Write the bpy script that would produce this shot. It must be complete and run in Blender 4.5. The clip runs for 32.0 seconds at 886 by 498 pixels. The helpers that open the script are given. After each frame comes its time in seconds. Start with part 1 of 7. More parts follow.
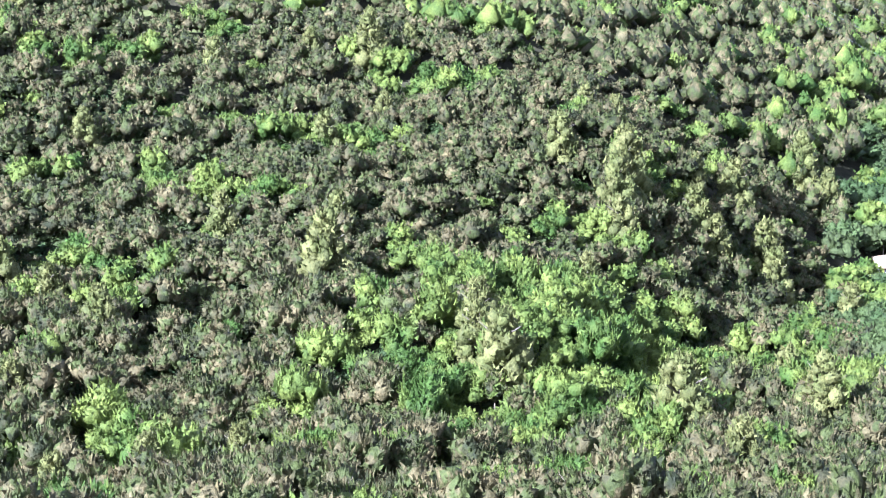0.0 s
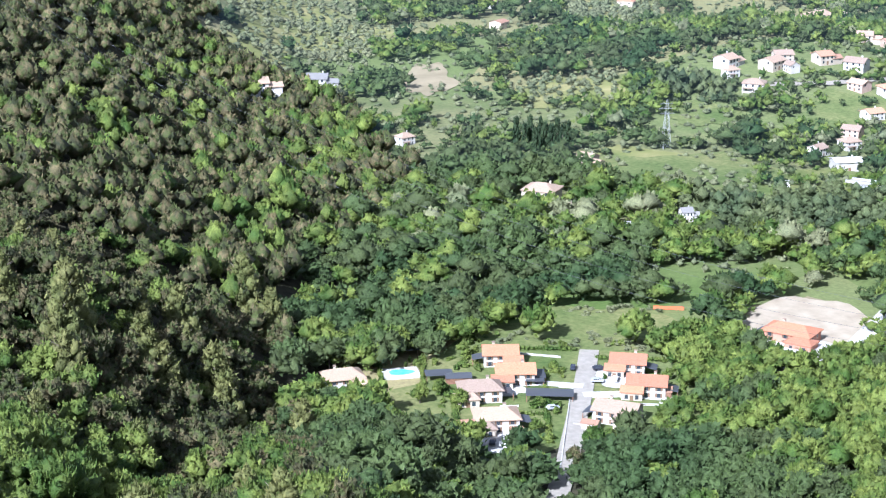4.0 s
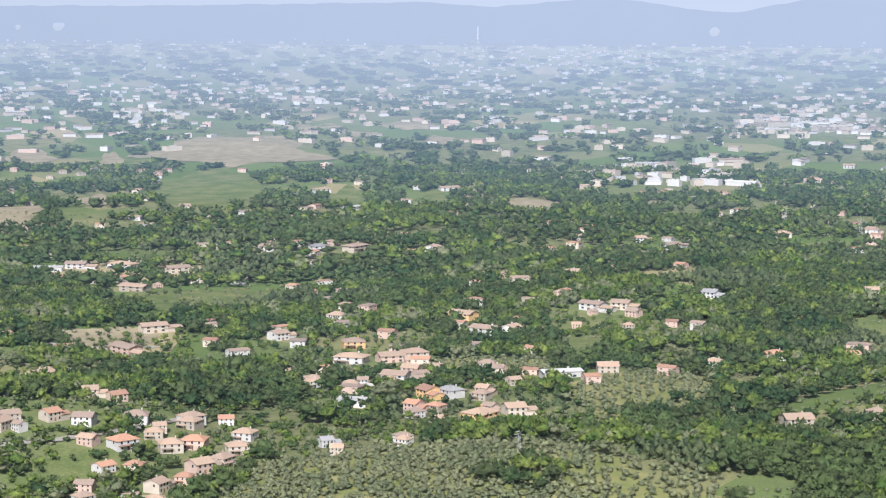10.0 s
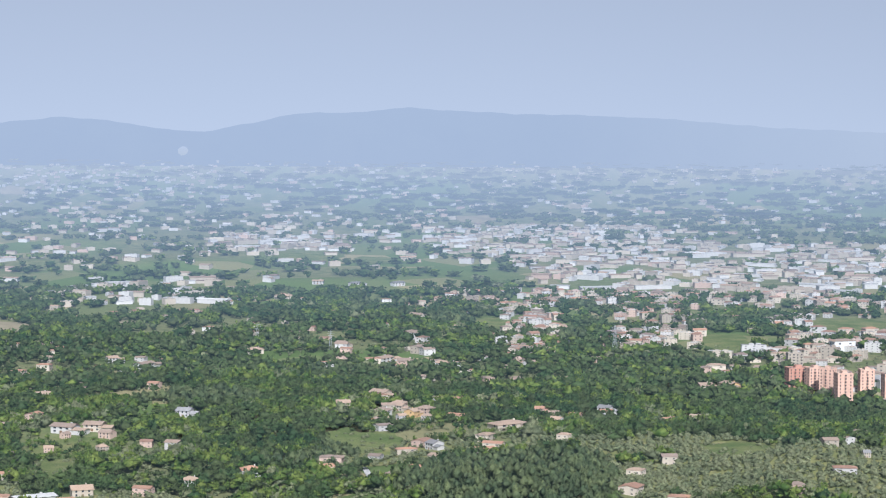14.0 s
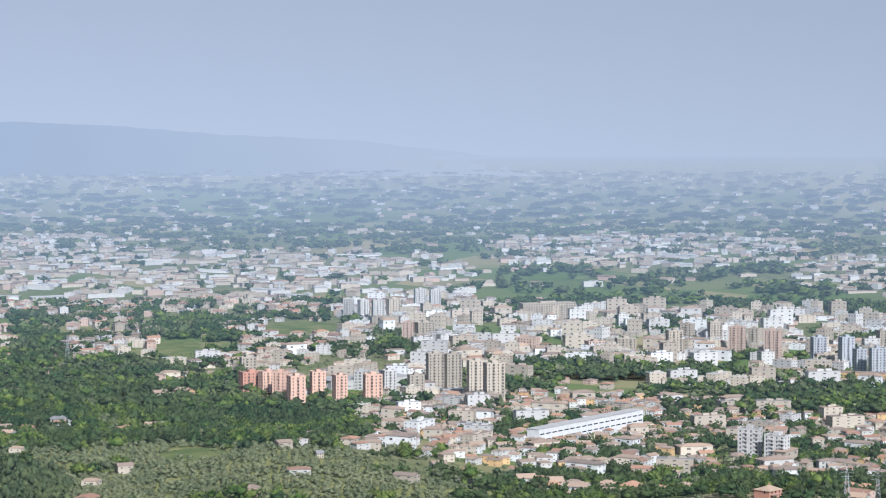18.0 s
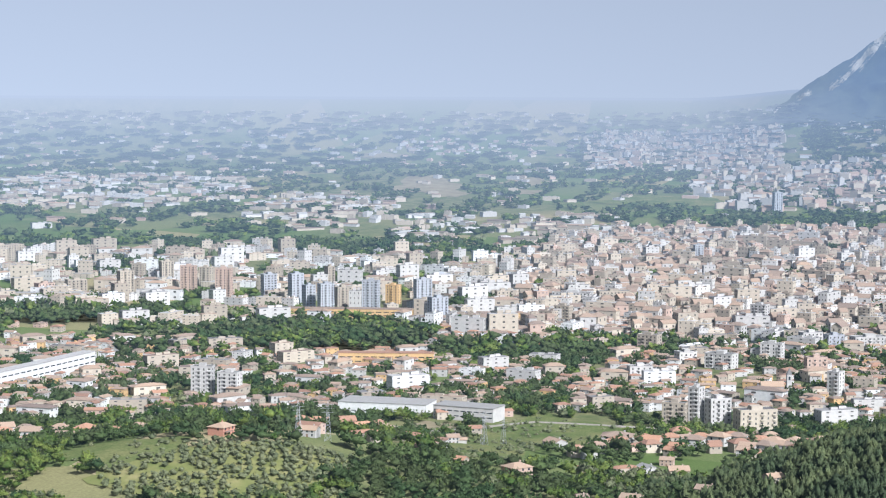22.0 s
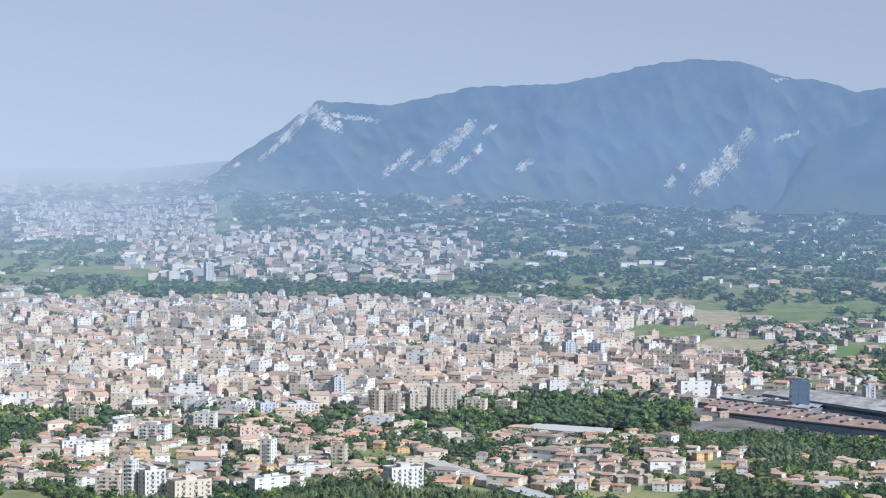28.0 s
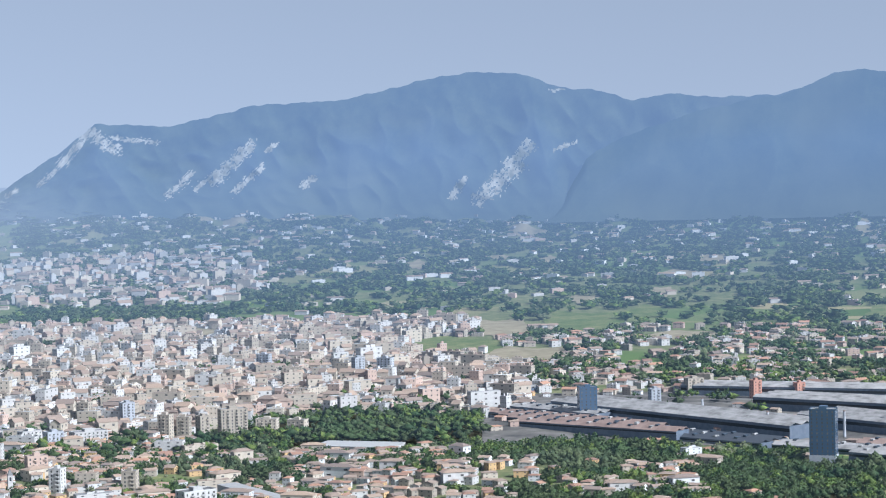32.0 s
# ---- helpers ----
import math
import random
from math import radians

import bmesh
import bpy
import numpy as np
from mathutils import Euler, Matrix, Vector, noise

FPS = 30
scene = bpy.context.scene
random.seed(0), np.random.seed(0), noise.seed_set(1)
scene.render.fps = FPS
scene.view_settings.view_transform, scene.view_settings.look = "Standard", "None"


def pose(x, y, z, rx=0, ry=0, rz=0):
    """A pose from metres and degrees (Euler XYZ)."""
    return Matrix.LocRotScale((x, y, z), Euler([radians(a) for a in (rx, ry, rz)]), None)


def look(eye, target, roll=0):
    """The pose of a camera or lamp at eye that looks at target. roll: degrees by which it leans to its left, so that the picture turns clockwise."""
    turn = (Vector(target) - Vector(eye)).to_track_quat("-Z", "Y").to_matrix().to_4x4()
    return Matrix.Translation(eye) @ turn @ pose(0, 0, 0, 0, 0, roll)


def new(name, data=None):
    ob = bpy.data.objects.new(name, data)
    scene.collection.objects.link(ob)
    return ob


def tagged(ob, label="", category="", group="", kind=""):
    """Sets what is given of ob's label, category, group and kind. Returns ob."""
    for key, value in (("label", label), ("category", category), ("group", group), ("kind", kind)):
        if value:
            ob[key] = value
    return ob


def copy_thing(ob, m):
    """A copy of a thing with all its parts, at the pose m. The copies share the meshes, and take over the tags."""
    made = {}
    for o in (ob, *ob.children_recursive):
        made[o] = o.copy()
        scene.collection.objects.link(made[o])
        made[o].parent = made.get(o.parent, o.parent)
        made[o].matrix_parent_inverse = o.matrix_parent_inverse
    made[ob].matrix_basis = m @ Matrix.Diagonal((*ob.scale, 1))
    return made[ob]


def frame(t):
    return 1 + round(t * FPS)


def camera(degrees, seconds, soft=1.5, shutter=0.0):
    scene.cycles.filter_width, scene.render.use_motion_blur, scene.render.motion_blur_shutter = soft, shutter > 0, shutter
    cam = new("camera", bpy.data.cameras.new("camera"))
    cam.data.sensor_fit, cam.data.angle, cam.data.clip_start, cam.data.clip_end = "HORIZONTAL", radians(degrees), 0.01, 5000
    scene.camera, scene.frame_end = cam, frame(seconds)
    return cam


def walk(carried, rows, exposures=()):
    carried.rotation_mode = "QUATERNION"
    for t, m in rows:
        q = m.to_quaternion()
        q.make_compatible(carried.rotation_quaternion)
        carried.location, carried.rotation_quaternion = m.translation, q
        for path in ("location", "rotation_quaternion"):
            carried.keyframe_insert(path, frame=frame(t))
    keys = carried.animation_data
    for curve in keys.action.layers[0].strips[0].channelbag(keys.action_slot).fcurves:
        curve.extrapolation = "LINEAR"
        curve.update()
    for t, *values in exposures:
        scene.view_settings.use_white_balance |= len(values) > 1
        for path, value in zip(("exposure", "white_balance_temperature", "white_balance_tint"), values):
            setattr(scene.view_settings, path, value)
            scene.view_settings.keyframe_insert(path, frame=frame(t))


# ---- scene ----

# ---------------------------------------------------------------- camera
EYE = (0.0, 0.0, 260.0)          # a terrace on the hillside, 260 m above the plain


def way(az, el):
    """Unit direction from azimuth (clockwise from +y) and elevation, degrees."""
    a, e = radians(az), radians(el)
    return Vector((math.sin(a) * math.cos(e), math.cos(a) * math.cos(e), math.sin(e)))


# seconds, azimuth, elevation, lean
TURN = [
    (0, -49.89, -20.05, -0.79), (0.5, -48.01, -19.67, -0.96), (1, -45.94, -19.41, -0.93), (1.5, -44.20, -19.14, -1.03), (2, -42.56, -18.84, -0.86), 
    (2.5, -41.03, -18.59, -0.64), (3, -38.75, -18.23, -0.16), (3.5, -35.77, -17.55, 0.23), (4, -33.51, -16.56, 0.10), (4.5, -31.85, -15.25, -0.21), 
    (6.5, -26.40, -11.01, -0.35), (7, -24.81, -10.16, -0.16), (7.5, -23.38, -9.51, 0.04), (8, -21.38, -8.74, 0.22), (8.5, -18.94, -7.90, 0.46), 
    (9, -16.02, -7.42, 0.49), (9.5, -13.80, -6.96, 0.38), (10, -11.72, -6.47, 0.33), (10.5, -9.54, -5.96, 0.37), (11, -7.69, -5.42, 0.40), 
    (11.5, -6.03, -4.83, 0.43), (12, -4.09, -4.47, 0.51), (12.5, -1.97, -4.17, 0.55), (13, -0.00, -3.72, 0.55), (13.5, 1.63, -3.24, 0.45), 
    (15.5, 8.44, -2.83, 0.06), (16, 10.91, -2.78, 0.04), (16.5, 12.94, -2.74, 0.03), (17, 14.69, -2.73, 0.07), (17.5, 16.55, -2.73, 0.09), 
    (18, 18.45, -2.80, 0.11), (18.5, 20.08, -3.02, 0.10), (19, 21.65, -3.42, 0.03), (19.5, 23.42, -3.70, 0.04), (20, 25.26, -3.82, 0.14), 
    (20.5, 27.81, -3.79, 0.14), (21, 29.95, -3.84, 0.19), (21.5, 31.65, -4.15, 0.22), (22, 33.86, -4.46, 0.22), (22.5, 36.01, -4.51, 0.11), 
    (23, 37.69, -4.52, -0.08), (23.5, 39.34, -4.53, -0.04), (24, 40.78, -4.53, 0.01), (24.5, 42.07, -4.51, 0.08), (25, 43.20, -4.41, 0.14), 
    (25.5, 44.59, -4.04, 0.20), (26, 45.59, -3.66, 0.27), (26.5, 46.78, -3.33, 0.31), (28.5, 50.41, -2.15, 0.43), (29, 50.88, -2.04, 0.17), 
    (29.5, 51.36, -2.01, -0.37), (30, 52.10, -2.00, -0.69), (30.5, 52.92, -1.98, -1.05), (31, 54.05, -1.98, -1.26), (31.5, 54.98, -1.95, -1.28), 
    (32, 55.81, -1.95, -1.32),
]
cam = camera(24.57, 32.0, soft=1.15)
walk(cam, [(t, look(EYE, Vector(EYE) + 100 * way(a, e), lean)) for t, a, e, lean in TURN],
     exposures=[(0, 2.97, 4900, 19), (2.5, 2.38, 4950, 17), (4, 1.95, 5050, 15), (7, 2.0, 5600, 17), (9, 1.5, 5700, 15),
                (13, 1.05, 5480, 12), (17, 0.98, 5420, 11), (19, 1.02, 5450, 11), (23, 1.24, 5500, 11), (28, 1.27, 5350, 9), (32, 1.22, 5220, 9)])

# ---------------------------------------------------------------- sky and sun
SUN_AZ, SUN_EL = 177.0, 38.0
world = bpy.data.worlds.new("sky")
scene.world = world
world.use_nodes = True
wn, wl = world.node_tree.nodes, world.node_tree.links
sky = wn.new("ShaderNodeTexSky")
sky.sky_type, sky.sun_disc = "NISHITA", False
sky.sun_elevation, sky.sun_rotation = radians(SUN_EL), radians(SUN_AZ)
sky.altitude, sky.air_density, sky.dust_density, sky.ozone_density = 400, 1.0, 2.5, 2.5
lift = wn.new("ShaderNodeVectorMath")     # the haze hides the dark rim of the sky
lift.inputs[1].default_value = (0, 0, 0.22)
wl.new(wn.new("ShaderNodeTexCoord").outputs["Generated"], lift.inputs[0])
wl.new(lift.outputs[0], sky.inputs[0])
pale = wn.new("ShaderNodeHueSaturation")   # hazy morning: the blue is washed out
pale.inputs["Saturation"].default_value = 0.25
pale.inputs["Value"].default_value = 0.82
wl.new(sky.outputs[0], pale.inputs["Color"])
wl.new(pale.outputs[0], wn["Background"].inputs[0])
wn["Background"].inputs[1].default_value = 0.07
sun_data = bpy.data.lights.new("sun", "SUN")
sun_data.energy, sun_data.angle, sun_data.color = 3.6, radians(0.6), (1.0, 0.93, 0.83)
sun = new("sun", sun_data)
sun.matrix_world = look(1000 * way(SUN_AZ, SUN_EL), (0, 0, 0))

HAZE_FROM, HAZE_NEAR = 600.0, 0.085            # haze is painted into materials as emission past HAZE_FROM metres
HAZE_SOUTH, HAZE_EAST = 0.40, 0.38             # how fast this glow thickens over the plain and towards the mountain

# ---------------------------------------------------------------- the plan: polar, metres from the eye
H = EYE[2]
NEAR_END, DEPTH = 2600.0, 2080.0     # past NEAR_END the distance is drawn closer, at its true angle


def smooth(a, b, v):
    t = np.clip((v - a) / (b - a), 0.0, 1.0)
    return t * t * (3 - 2 * t)


def drawn(r):
    """Drawn distance of a true distance."""
    r = np.asarray(r, float)
    return np.where(r < NEAR_END, r, NEAR_END + DEPTH * (1 - np.exp(-np.maximum(r - NEAR_END, 0) / DEPTH)))


def undrawn(q):
    q = np.asarray(q, float)
    return np.where(q < NEAR_END, q, NEAR_END - DEPTH * np.log(np.maximum(1 - (q - NEAR_END) / DEPTH, 1e-6)))


def wave(x, y, size, seed):
    """Smooth rolling noise in -1..1 with features about size metres wide."""
    k = 6.2832 / size
    s = seed * 1.7
    return (np.sin(k * (0.83 * x + 0.41 * y) + s) + np.sin(k * (-0.37 * x + 0.91 * y) * 1.13 + 2.1 * s)
            + np.sin(k * (0.71 * x - 0.62 * y) * 1.37 + 3.3 * s) + 0.7 * np.sin(k * (0.2 * x + 1.0 * y) * 2.1 + 4.9 * s)
            + 0.7 * np.sin(k * (1.0 * x - 0.15 * y) * 1.9 + 5.7 * s)) / 3.2


# knolls: azimuth, distance, height, width across, width along
FOOT = [(40, -1.2), (43.4, -1.0), (44.5, -0.92), (46, -0.88), (48.2, -0.9), (51.8, -0.98), (54.5, -1.1), (58, -1.2), (66, -1.2), (95, -1.2)]     # foot of the mountain: azimuth, elevation
KNOLLS = [(-9, 1020, 20, 150, 130), (4, 1230, 26, 130, 150), (27, 1180, 34, 170, 140), (46.3, 1060, 50, 110, 120),
          (14, 1330, 24, 150, 170), (-24, 1150, 14, 150, 150), (9.5, 1560, 22, 170, 150), (53.5, 1000, 40, 90, 130),
          (-14, 2300, 10, 260, 200), (-22, 2600, 12, 300, 300), (-3, 1900, 20, 260, 200)]


def ground_z(az, r):
    az, r = np.asarray(az, float), np.asarray(r, float)
    a = np.radians(az)
    x, y = r * np.sin(a), r * np.cos(a)
    z = 44 * np.clip(1 - r / 2200, 0, 1)
    z = z + 215 * smooth(7500, 16500, r)          # far country rises to the horizon
    rim = H + 9540 * np.tan(np.radians(np.interp(az, *zip(*FOOT))))
    z = z + (rim - 28) * smooth(5200, 9540, r) * smooth(40.5, 44.0, az)      # fields climb to the foot of the mountain
    z = z + 20 * wave(az * 55, r / 45, 70, 71) * smooth(6500, 9300, r) * smooth(43, 46, az)
    z = z + 6 * wave(x, y, 520, 1) * smooth(500, 1000, r) * smooth(3600, 2000, r)
    z = z + 14 * wave(x, y, 900, 2) * smooth(10, -8, az) * smooth(1500, 2400, r) * smooth(6500, 4000, r)
    for ka, kr, kh, wa, wr in KNOLLS:
        across = kr * np.radians(az - ka)
        z = z + kh * np.exp(-(across / wa) ** 2 - ((r - kr) / wr) ** 2)
    far_edge = np.interp(r, [0, 300, 500, 900, 1400], [-46.0, -46.0, -47.0, -49.0, -50.0])
    s = smooth(0.0, 1.0, (-36.0 - az) / (-36.0 - far_edge) + 0.05 * wave(x, y, 130, 31))
    hill = np.interp(r, [0, 300, 400, 500, 700, 900, 1300, 1900, 2600], [126, 102, 90, 87, 94, 110, 150, 80, 0])
    hill = hill + np.clip(-46 - az, 0, 40) * 2.2 * smooth(250, 800, r)
    hill = hill + 7 * wave(x, y, 210, 4)
    z = z + s * np.maximum(hill - z, 0)
    z = np.maximum(z, smooth(-27.0, -36.5, az) * (106 - 0.262 * (r - 300) + 3 * wave(x, y, 90, 33)))     # the spur that runs down to the estate
    eye_hill = 258.2 - 0.53 * r
    z = np.maximum(z, eye_hill)
    # the plateau behind the viewpoint
    behind = smooth(85, 130, np.abs(az))
    return z * (1 - behind) + behind * np.maximum(258.2 - 0.1 * r, 0)


def hill_edge(r):
    """Azimuth at which the dark oak forest of the hillside ends, by distance."""
    return np.interp(r, [225, 425, 520, 640, 730, 800, 890, 970, 1090, 1150, 1400], [-35.2, -36.0, -38.2, -38.4, -37.8, -36.0, -34.2, -35.2, -37.4, -40.2, -43.0])


def at(az, r, h=0.0):
    """World place of a point h metres over the ground at azimuth az and true distance r (arrays or numbers)."""
    az, r = np.asarray(az, float), np.asarray(r, float)
    q = drawn(r)
    k = q / np.maximum(r, 1e-6)
    a = np.radians(az)
    z = H + (ground_z(az, r) + h - H) * k
    return np.stack([q * np.sin(a), q * np.cos(a), z], -1)


def shrink(r):
    """Size factor of things at true distance r."""
    return float(drawn(r) / r)


# ---------------------------------------------------------------- materials
def material(name, rough=0.8, metal=0.0, spec=0.3):
    m = bpy.data.materials.new(name)
    m.use_nodes = True
    b = m.node_tree.nodes["Principled BSDF"]
    b.inputs["Roughness"].default_value, b.inputs["Metallic"].default_value = rough, metal
    b.inputs["Specular IOR Level"].default_value = spec
    return m, m.node_tree, b


def node(tree, kind, **values):
    n = tree.nodes.new("ShaderNode" + kind)
    for k, v in values.items():
        n.inputs[k].default_value = v
    return n


def ramp(tree, source, stops):
    n = tree.nodes.new("ShaderNodeValToRGB")
    el = n.color_ramp.elements
    while len(el) < len(stops):
        el.new(0.5)
    for e, (p, c) in zip(el, stops):
        e.position, e.color = p, (*c, 1)
    tree.links.new(source, n.inputs[0])
    return n.outputs[0]


def blend(tree, fac, a, b, mode="MIX"):
    n = tree.nodes.new("ShaderNodeMix")
    n.data_type, n.blend_type = "RGBA", mode
    for sock, v in ((n.inputs[0], fac), (n.inputs[6], a), (n.inputs[7], b)):
        if isinstance(v, (int, float)):
            sock.default_value = v
        elif isinstance(v, tuple):
            sock.default_value = (*v, 1)
        else:
            tree.links.new(v, sock)
    return n.outputs[2]


def place(tree):
    return tree.nodes.new("ShaderNodeNewGeometry").outputs["Position"]


def grain(tree, scale, detail=3.0, rough=0.6, vec=None):
    n = node(tree, "TexNoise", Scale=scale, Detail=detail, Roughness=rough)
    tree.links.new(vec if vec else place(tree), n.inputs["Vector"])
    return n.outputs[0]


def foliage(name, dark, light, patch=0.05, tone=None):
    """Leaves: colour drifts over several trees, over one crown and from leaf to leaf."""
    m, tree, b = material(name, 0.62, 0, 0.25)
    isl = tree.nodes.new("ShaderNodeNewGeometry").outputs["Random Per Island"]
    col = ramp(tree, grain(tree, patch, 2), [(0.38, dark), (0.62, light)])
    if tone:
        col = blend(tree, ramp(tree, grain(tree, patch * 2.7, 1), [(0.48, (0, 0, 0)), (0.56, (1, 1, 1))]), col, tone)
    var = ramp(tree, isl, [(0, (0.76, 0.76, 0.76)), (1, (1.2, 1.2, 1.16))])
    col = blend(tree, 1.0, col, var, "MULTIPLY")
    tufts = grain(tree, 1.7, 3, 0.7)
    col = blend(tree, 1.0, col, ramp(tree, tufts, [(0.3, (0.55, 0.58, 0.55)), (0.52, (1.0, 1.0, 1.0)), (0.72, (1.4, 1.36, 1.3))]), "MULTIPLY")
    tree.links.new(col, b.inputs["Base Color"])
    bump = node(tree, "Bump", Strength=0.7, Distance=0.7)
    tree.links.new(tufts, bump.inputs["Height"])
    tree.links.new(bump.outputs[0], b.inputs["Normal"])
    tr = tree.nodes.new("ShaderNodeBsdfTranslucent")
    tree.links.new(col, tr.inputs[0])
    mix = tree.nodes.new("ShaderNodeMixShader")
    mix.inputs[0].default_value = 0.2
    tree.links.new(b.outputs[0], mix.inputs[1])
    tree.links.new(tr.outputs[0], mix.inputs[2])
    tree.links.new(mix.outputs[0], tree.nodes["Material Output"].inputs[0])
    return m


def plaster(name, colour, spread=0.12):
    m, tree, b = material(name, 0.85, 0, 0.2)
    rnd = tree.nodes.new("ShaderNodeObjectInfo").outputs["Random"]
    isl = tree.nodes.new("ShaderNodeNewGeometry").outputs["Random Per Island"]
    stain = ramp(tree, grain(tree, 0.35, 4), [(0.35, tuple(c * 0.86 for c in colour)), (0.65, colour)])
    var = ramp(tree, rnd, [(0, (1 - spread,) * 3), (1, (1, 1, 1))])
    col = blend(tree, 1.0, stain, var, "MULTIPLY")
    var = ramp(tree, isl, [(0, (1 - spread,) * 3), (1, (1, 1, 1))])
    col = blend(tree, 1.0, col, var, "MULTIPLY")
    tree.links.new(col, b.inputs["Base Color"])
    bump = node(tree, "Bump", Strength=0.15, Distance=0.02)
    tree.links.new(grain(tree, 9, 3), bump.inputs["Height"])
    tree.links.new(bump.outputs[0], b.inputs["Normal"])
    return m


def tiled(name, a, b_col):
    """Clay roof tiles: rows along the slope, weathered from tile to tile."""
    m, tree, b = material(name, 0.9, 0, 0.15)
    rnd = tree.nodes.new("ShaderNodeObjectInfo").outputs["Random"]
    isl = tree.nodes.new("ShaderNodeNewGeometry").outputs["Random Per Island"]
    col = ramp(tree, grain(tree, 2.2, 4, 0.7), [(0.3, a), (0.7, b_col)])
    for src in (rnd, isl):
        col = blend(tree, 1.0, col, ramp(tree, src, [(0, (0.74, 0.74, 0.78)), (1, (1.12, 1.06, 1.0))]), "MULTIPLY")
    tree.links.new(col, b.inputs["Base Color"])
    return m


GLASS, _tree, _b = material("window_glass", 0.12, 0, 0.6)
_b.inputs["Base Color"].default_value = (0.035, 0.045, 0.055, 1)

BLIND = plaster("window_blinds_and_glass", (0.15, 0.14, 0.13), 0.5)
WALLS = [plaster("white_plaster", (0.585, 0.56, 0.525), 0.22), plaster("cream_plaster", (0.56, 0.485, 0.385), 0.2),
         plaster("ochre_plaster", (0.60, 0.40, 0.19)), plaster("pink_plaster", (0.54, 0.40, 0.32), 0.2),
         plaster("grey_concrete", (0.40, 0.41, 0.43)), plaster("sand_plaster", (0.48, 0.415, 0.33), 0.25)]
WHITE, CREAM, OCHRE, PINK, GREY, SAND = WALLS
BRIGHT = plaster("bright_white_render", (0.66, 0.65, 0.63), 0.08)
TERRACOTTA = plaster("terracotta_render", (0.66, 0.43, 0.32))
BRICK_RED = plaster("brick_red_render", (0.52, 0.27, 0.19))
ROOF_RED = tiled("new_clay_tiles", (0.27, 0.165, 0.115), (0.38, 0.25, 0.18))
ROOF_ROSE = tiled("rose_clay_tiles", (0.29, 0.130, 0.078), (0.41, 0.215, 0.140))
ROOF_OLD = tiled("old_clay_tiles", (0.25, 0.198, 0.150), (0.37, 0.300, 0.240))
ROOF_GREY = plaster("flat_roof_felt", (0.34, 0.33, 0.32), 0.45)
ROOF_PALE = plaster("pale_sheet_roof", (0.52, 0.505, 0.48), 0.35)

OAK = foliage("holm_oak_leaves", (0.033, 0.040, 0.017), (0.148, 0.124, 0.061), 0.16, (0.069, 0.086, 0.026))
GREEN = foliage("broadleaf_leaves", (0.050, 0.092, 0.016), (0.152, 0.190, 0.040), 0.1)
PINE = foliage("pine_needles", (0.105, 0.120, 0.036), (0.165, 0.168, 0.058), 0.2)
OLIVE = foliage("olive_leaves", (0.125, 0.145, 0.074), (0.190, 0.200, 0.105), 0.04)
WOOD = foliage("mixed_wood_leaves", (0.032, 0.062, 0.021), (0.074, 0.106, 0.034), 0.012, (0.062, 0.083, 0.029))
CONIFER = foliage("conifer_needles", (0.054, 0.078, 0.036), (0.112, 0.134, 0.056), 0.05)
CYPRESS = foliage("cypress_leaves", (0.022, 0.042, 0.020), (0.045, 0.070, 0.030), 0.2)
BARK, _tree, _b = material("bark", 0.9)
_tree.links.new(ramp(_tree, grain(_tree, 3, 4), [(0.3, (0.10, 0.08, 0.065)), (0.7, (0.22, 0.19, 0.16))]), _b.inputs["Base Color"])


# ---------------------------------------------------------------- mesh helpers
def mesh_of(name, verts, polys, mats, index=None, smooth_faces=False):
    """A mesh from arrays: verts (n, 3), polys (m, 3 or 4)."""
    verts, polys = np.asarray(verts, np.float32), np.asarray(polys, np.int32)
    me = bpy.data.meshes.new(name)
    n, (m, k) = len(verts), polys.shape
    me.vertices.add(n)
    me.vertices.foreach_set("co", verts.ravel())
    me.loops.add(m * k)
    me.loops.foreach_set("vertex_index", polys.ravel())
    me.polygons.add(m)
    me.polygons.foreach_set("loop_start", np.arange(0, m * k, k, dtype=np.int32))
    if index is not None:
        me.polygons.foreach_set("material_index", np.asarray(index, np.int32))
    me.polygons.foreach_set("use_smooth", np.full(m, smooth_faces))
    for mt in mats:
        me.materials.append(mt)
    me.update(calc_edges=True)
    return me


def scatter(template, places, sizes, turns, heights=None):
    """Arrays of many copies of a template (verts, polys) at places."""
    v, p = template
    c, s = np.cos(turns)[:, None], np.sin(turns)[:, None]
    hs = sizes if heights is None else heights
    x = (c * v[None, :, 0] - s * v[None, :, 1]) * sizes[:, None] + places[:, None, 0]
    y = (s * v[None, :, 0] + c * v[None, :, 1]) * sizes[:, None] + places[:, None, 1]
    z = v[None, :, 2] * hs[:, None] + places[:, None, 2]
    verts = np.stack([x, y, z], -1).reshape(-1, 3)
    polys = (p[None] + (np.arange(len(places)) * len(v))[:, None, None]).reshape(-1, p.shape[1])
    return verts, polys


rng = np.random.default_rng(7)


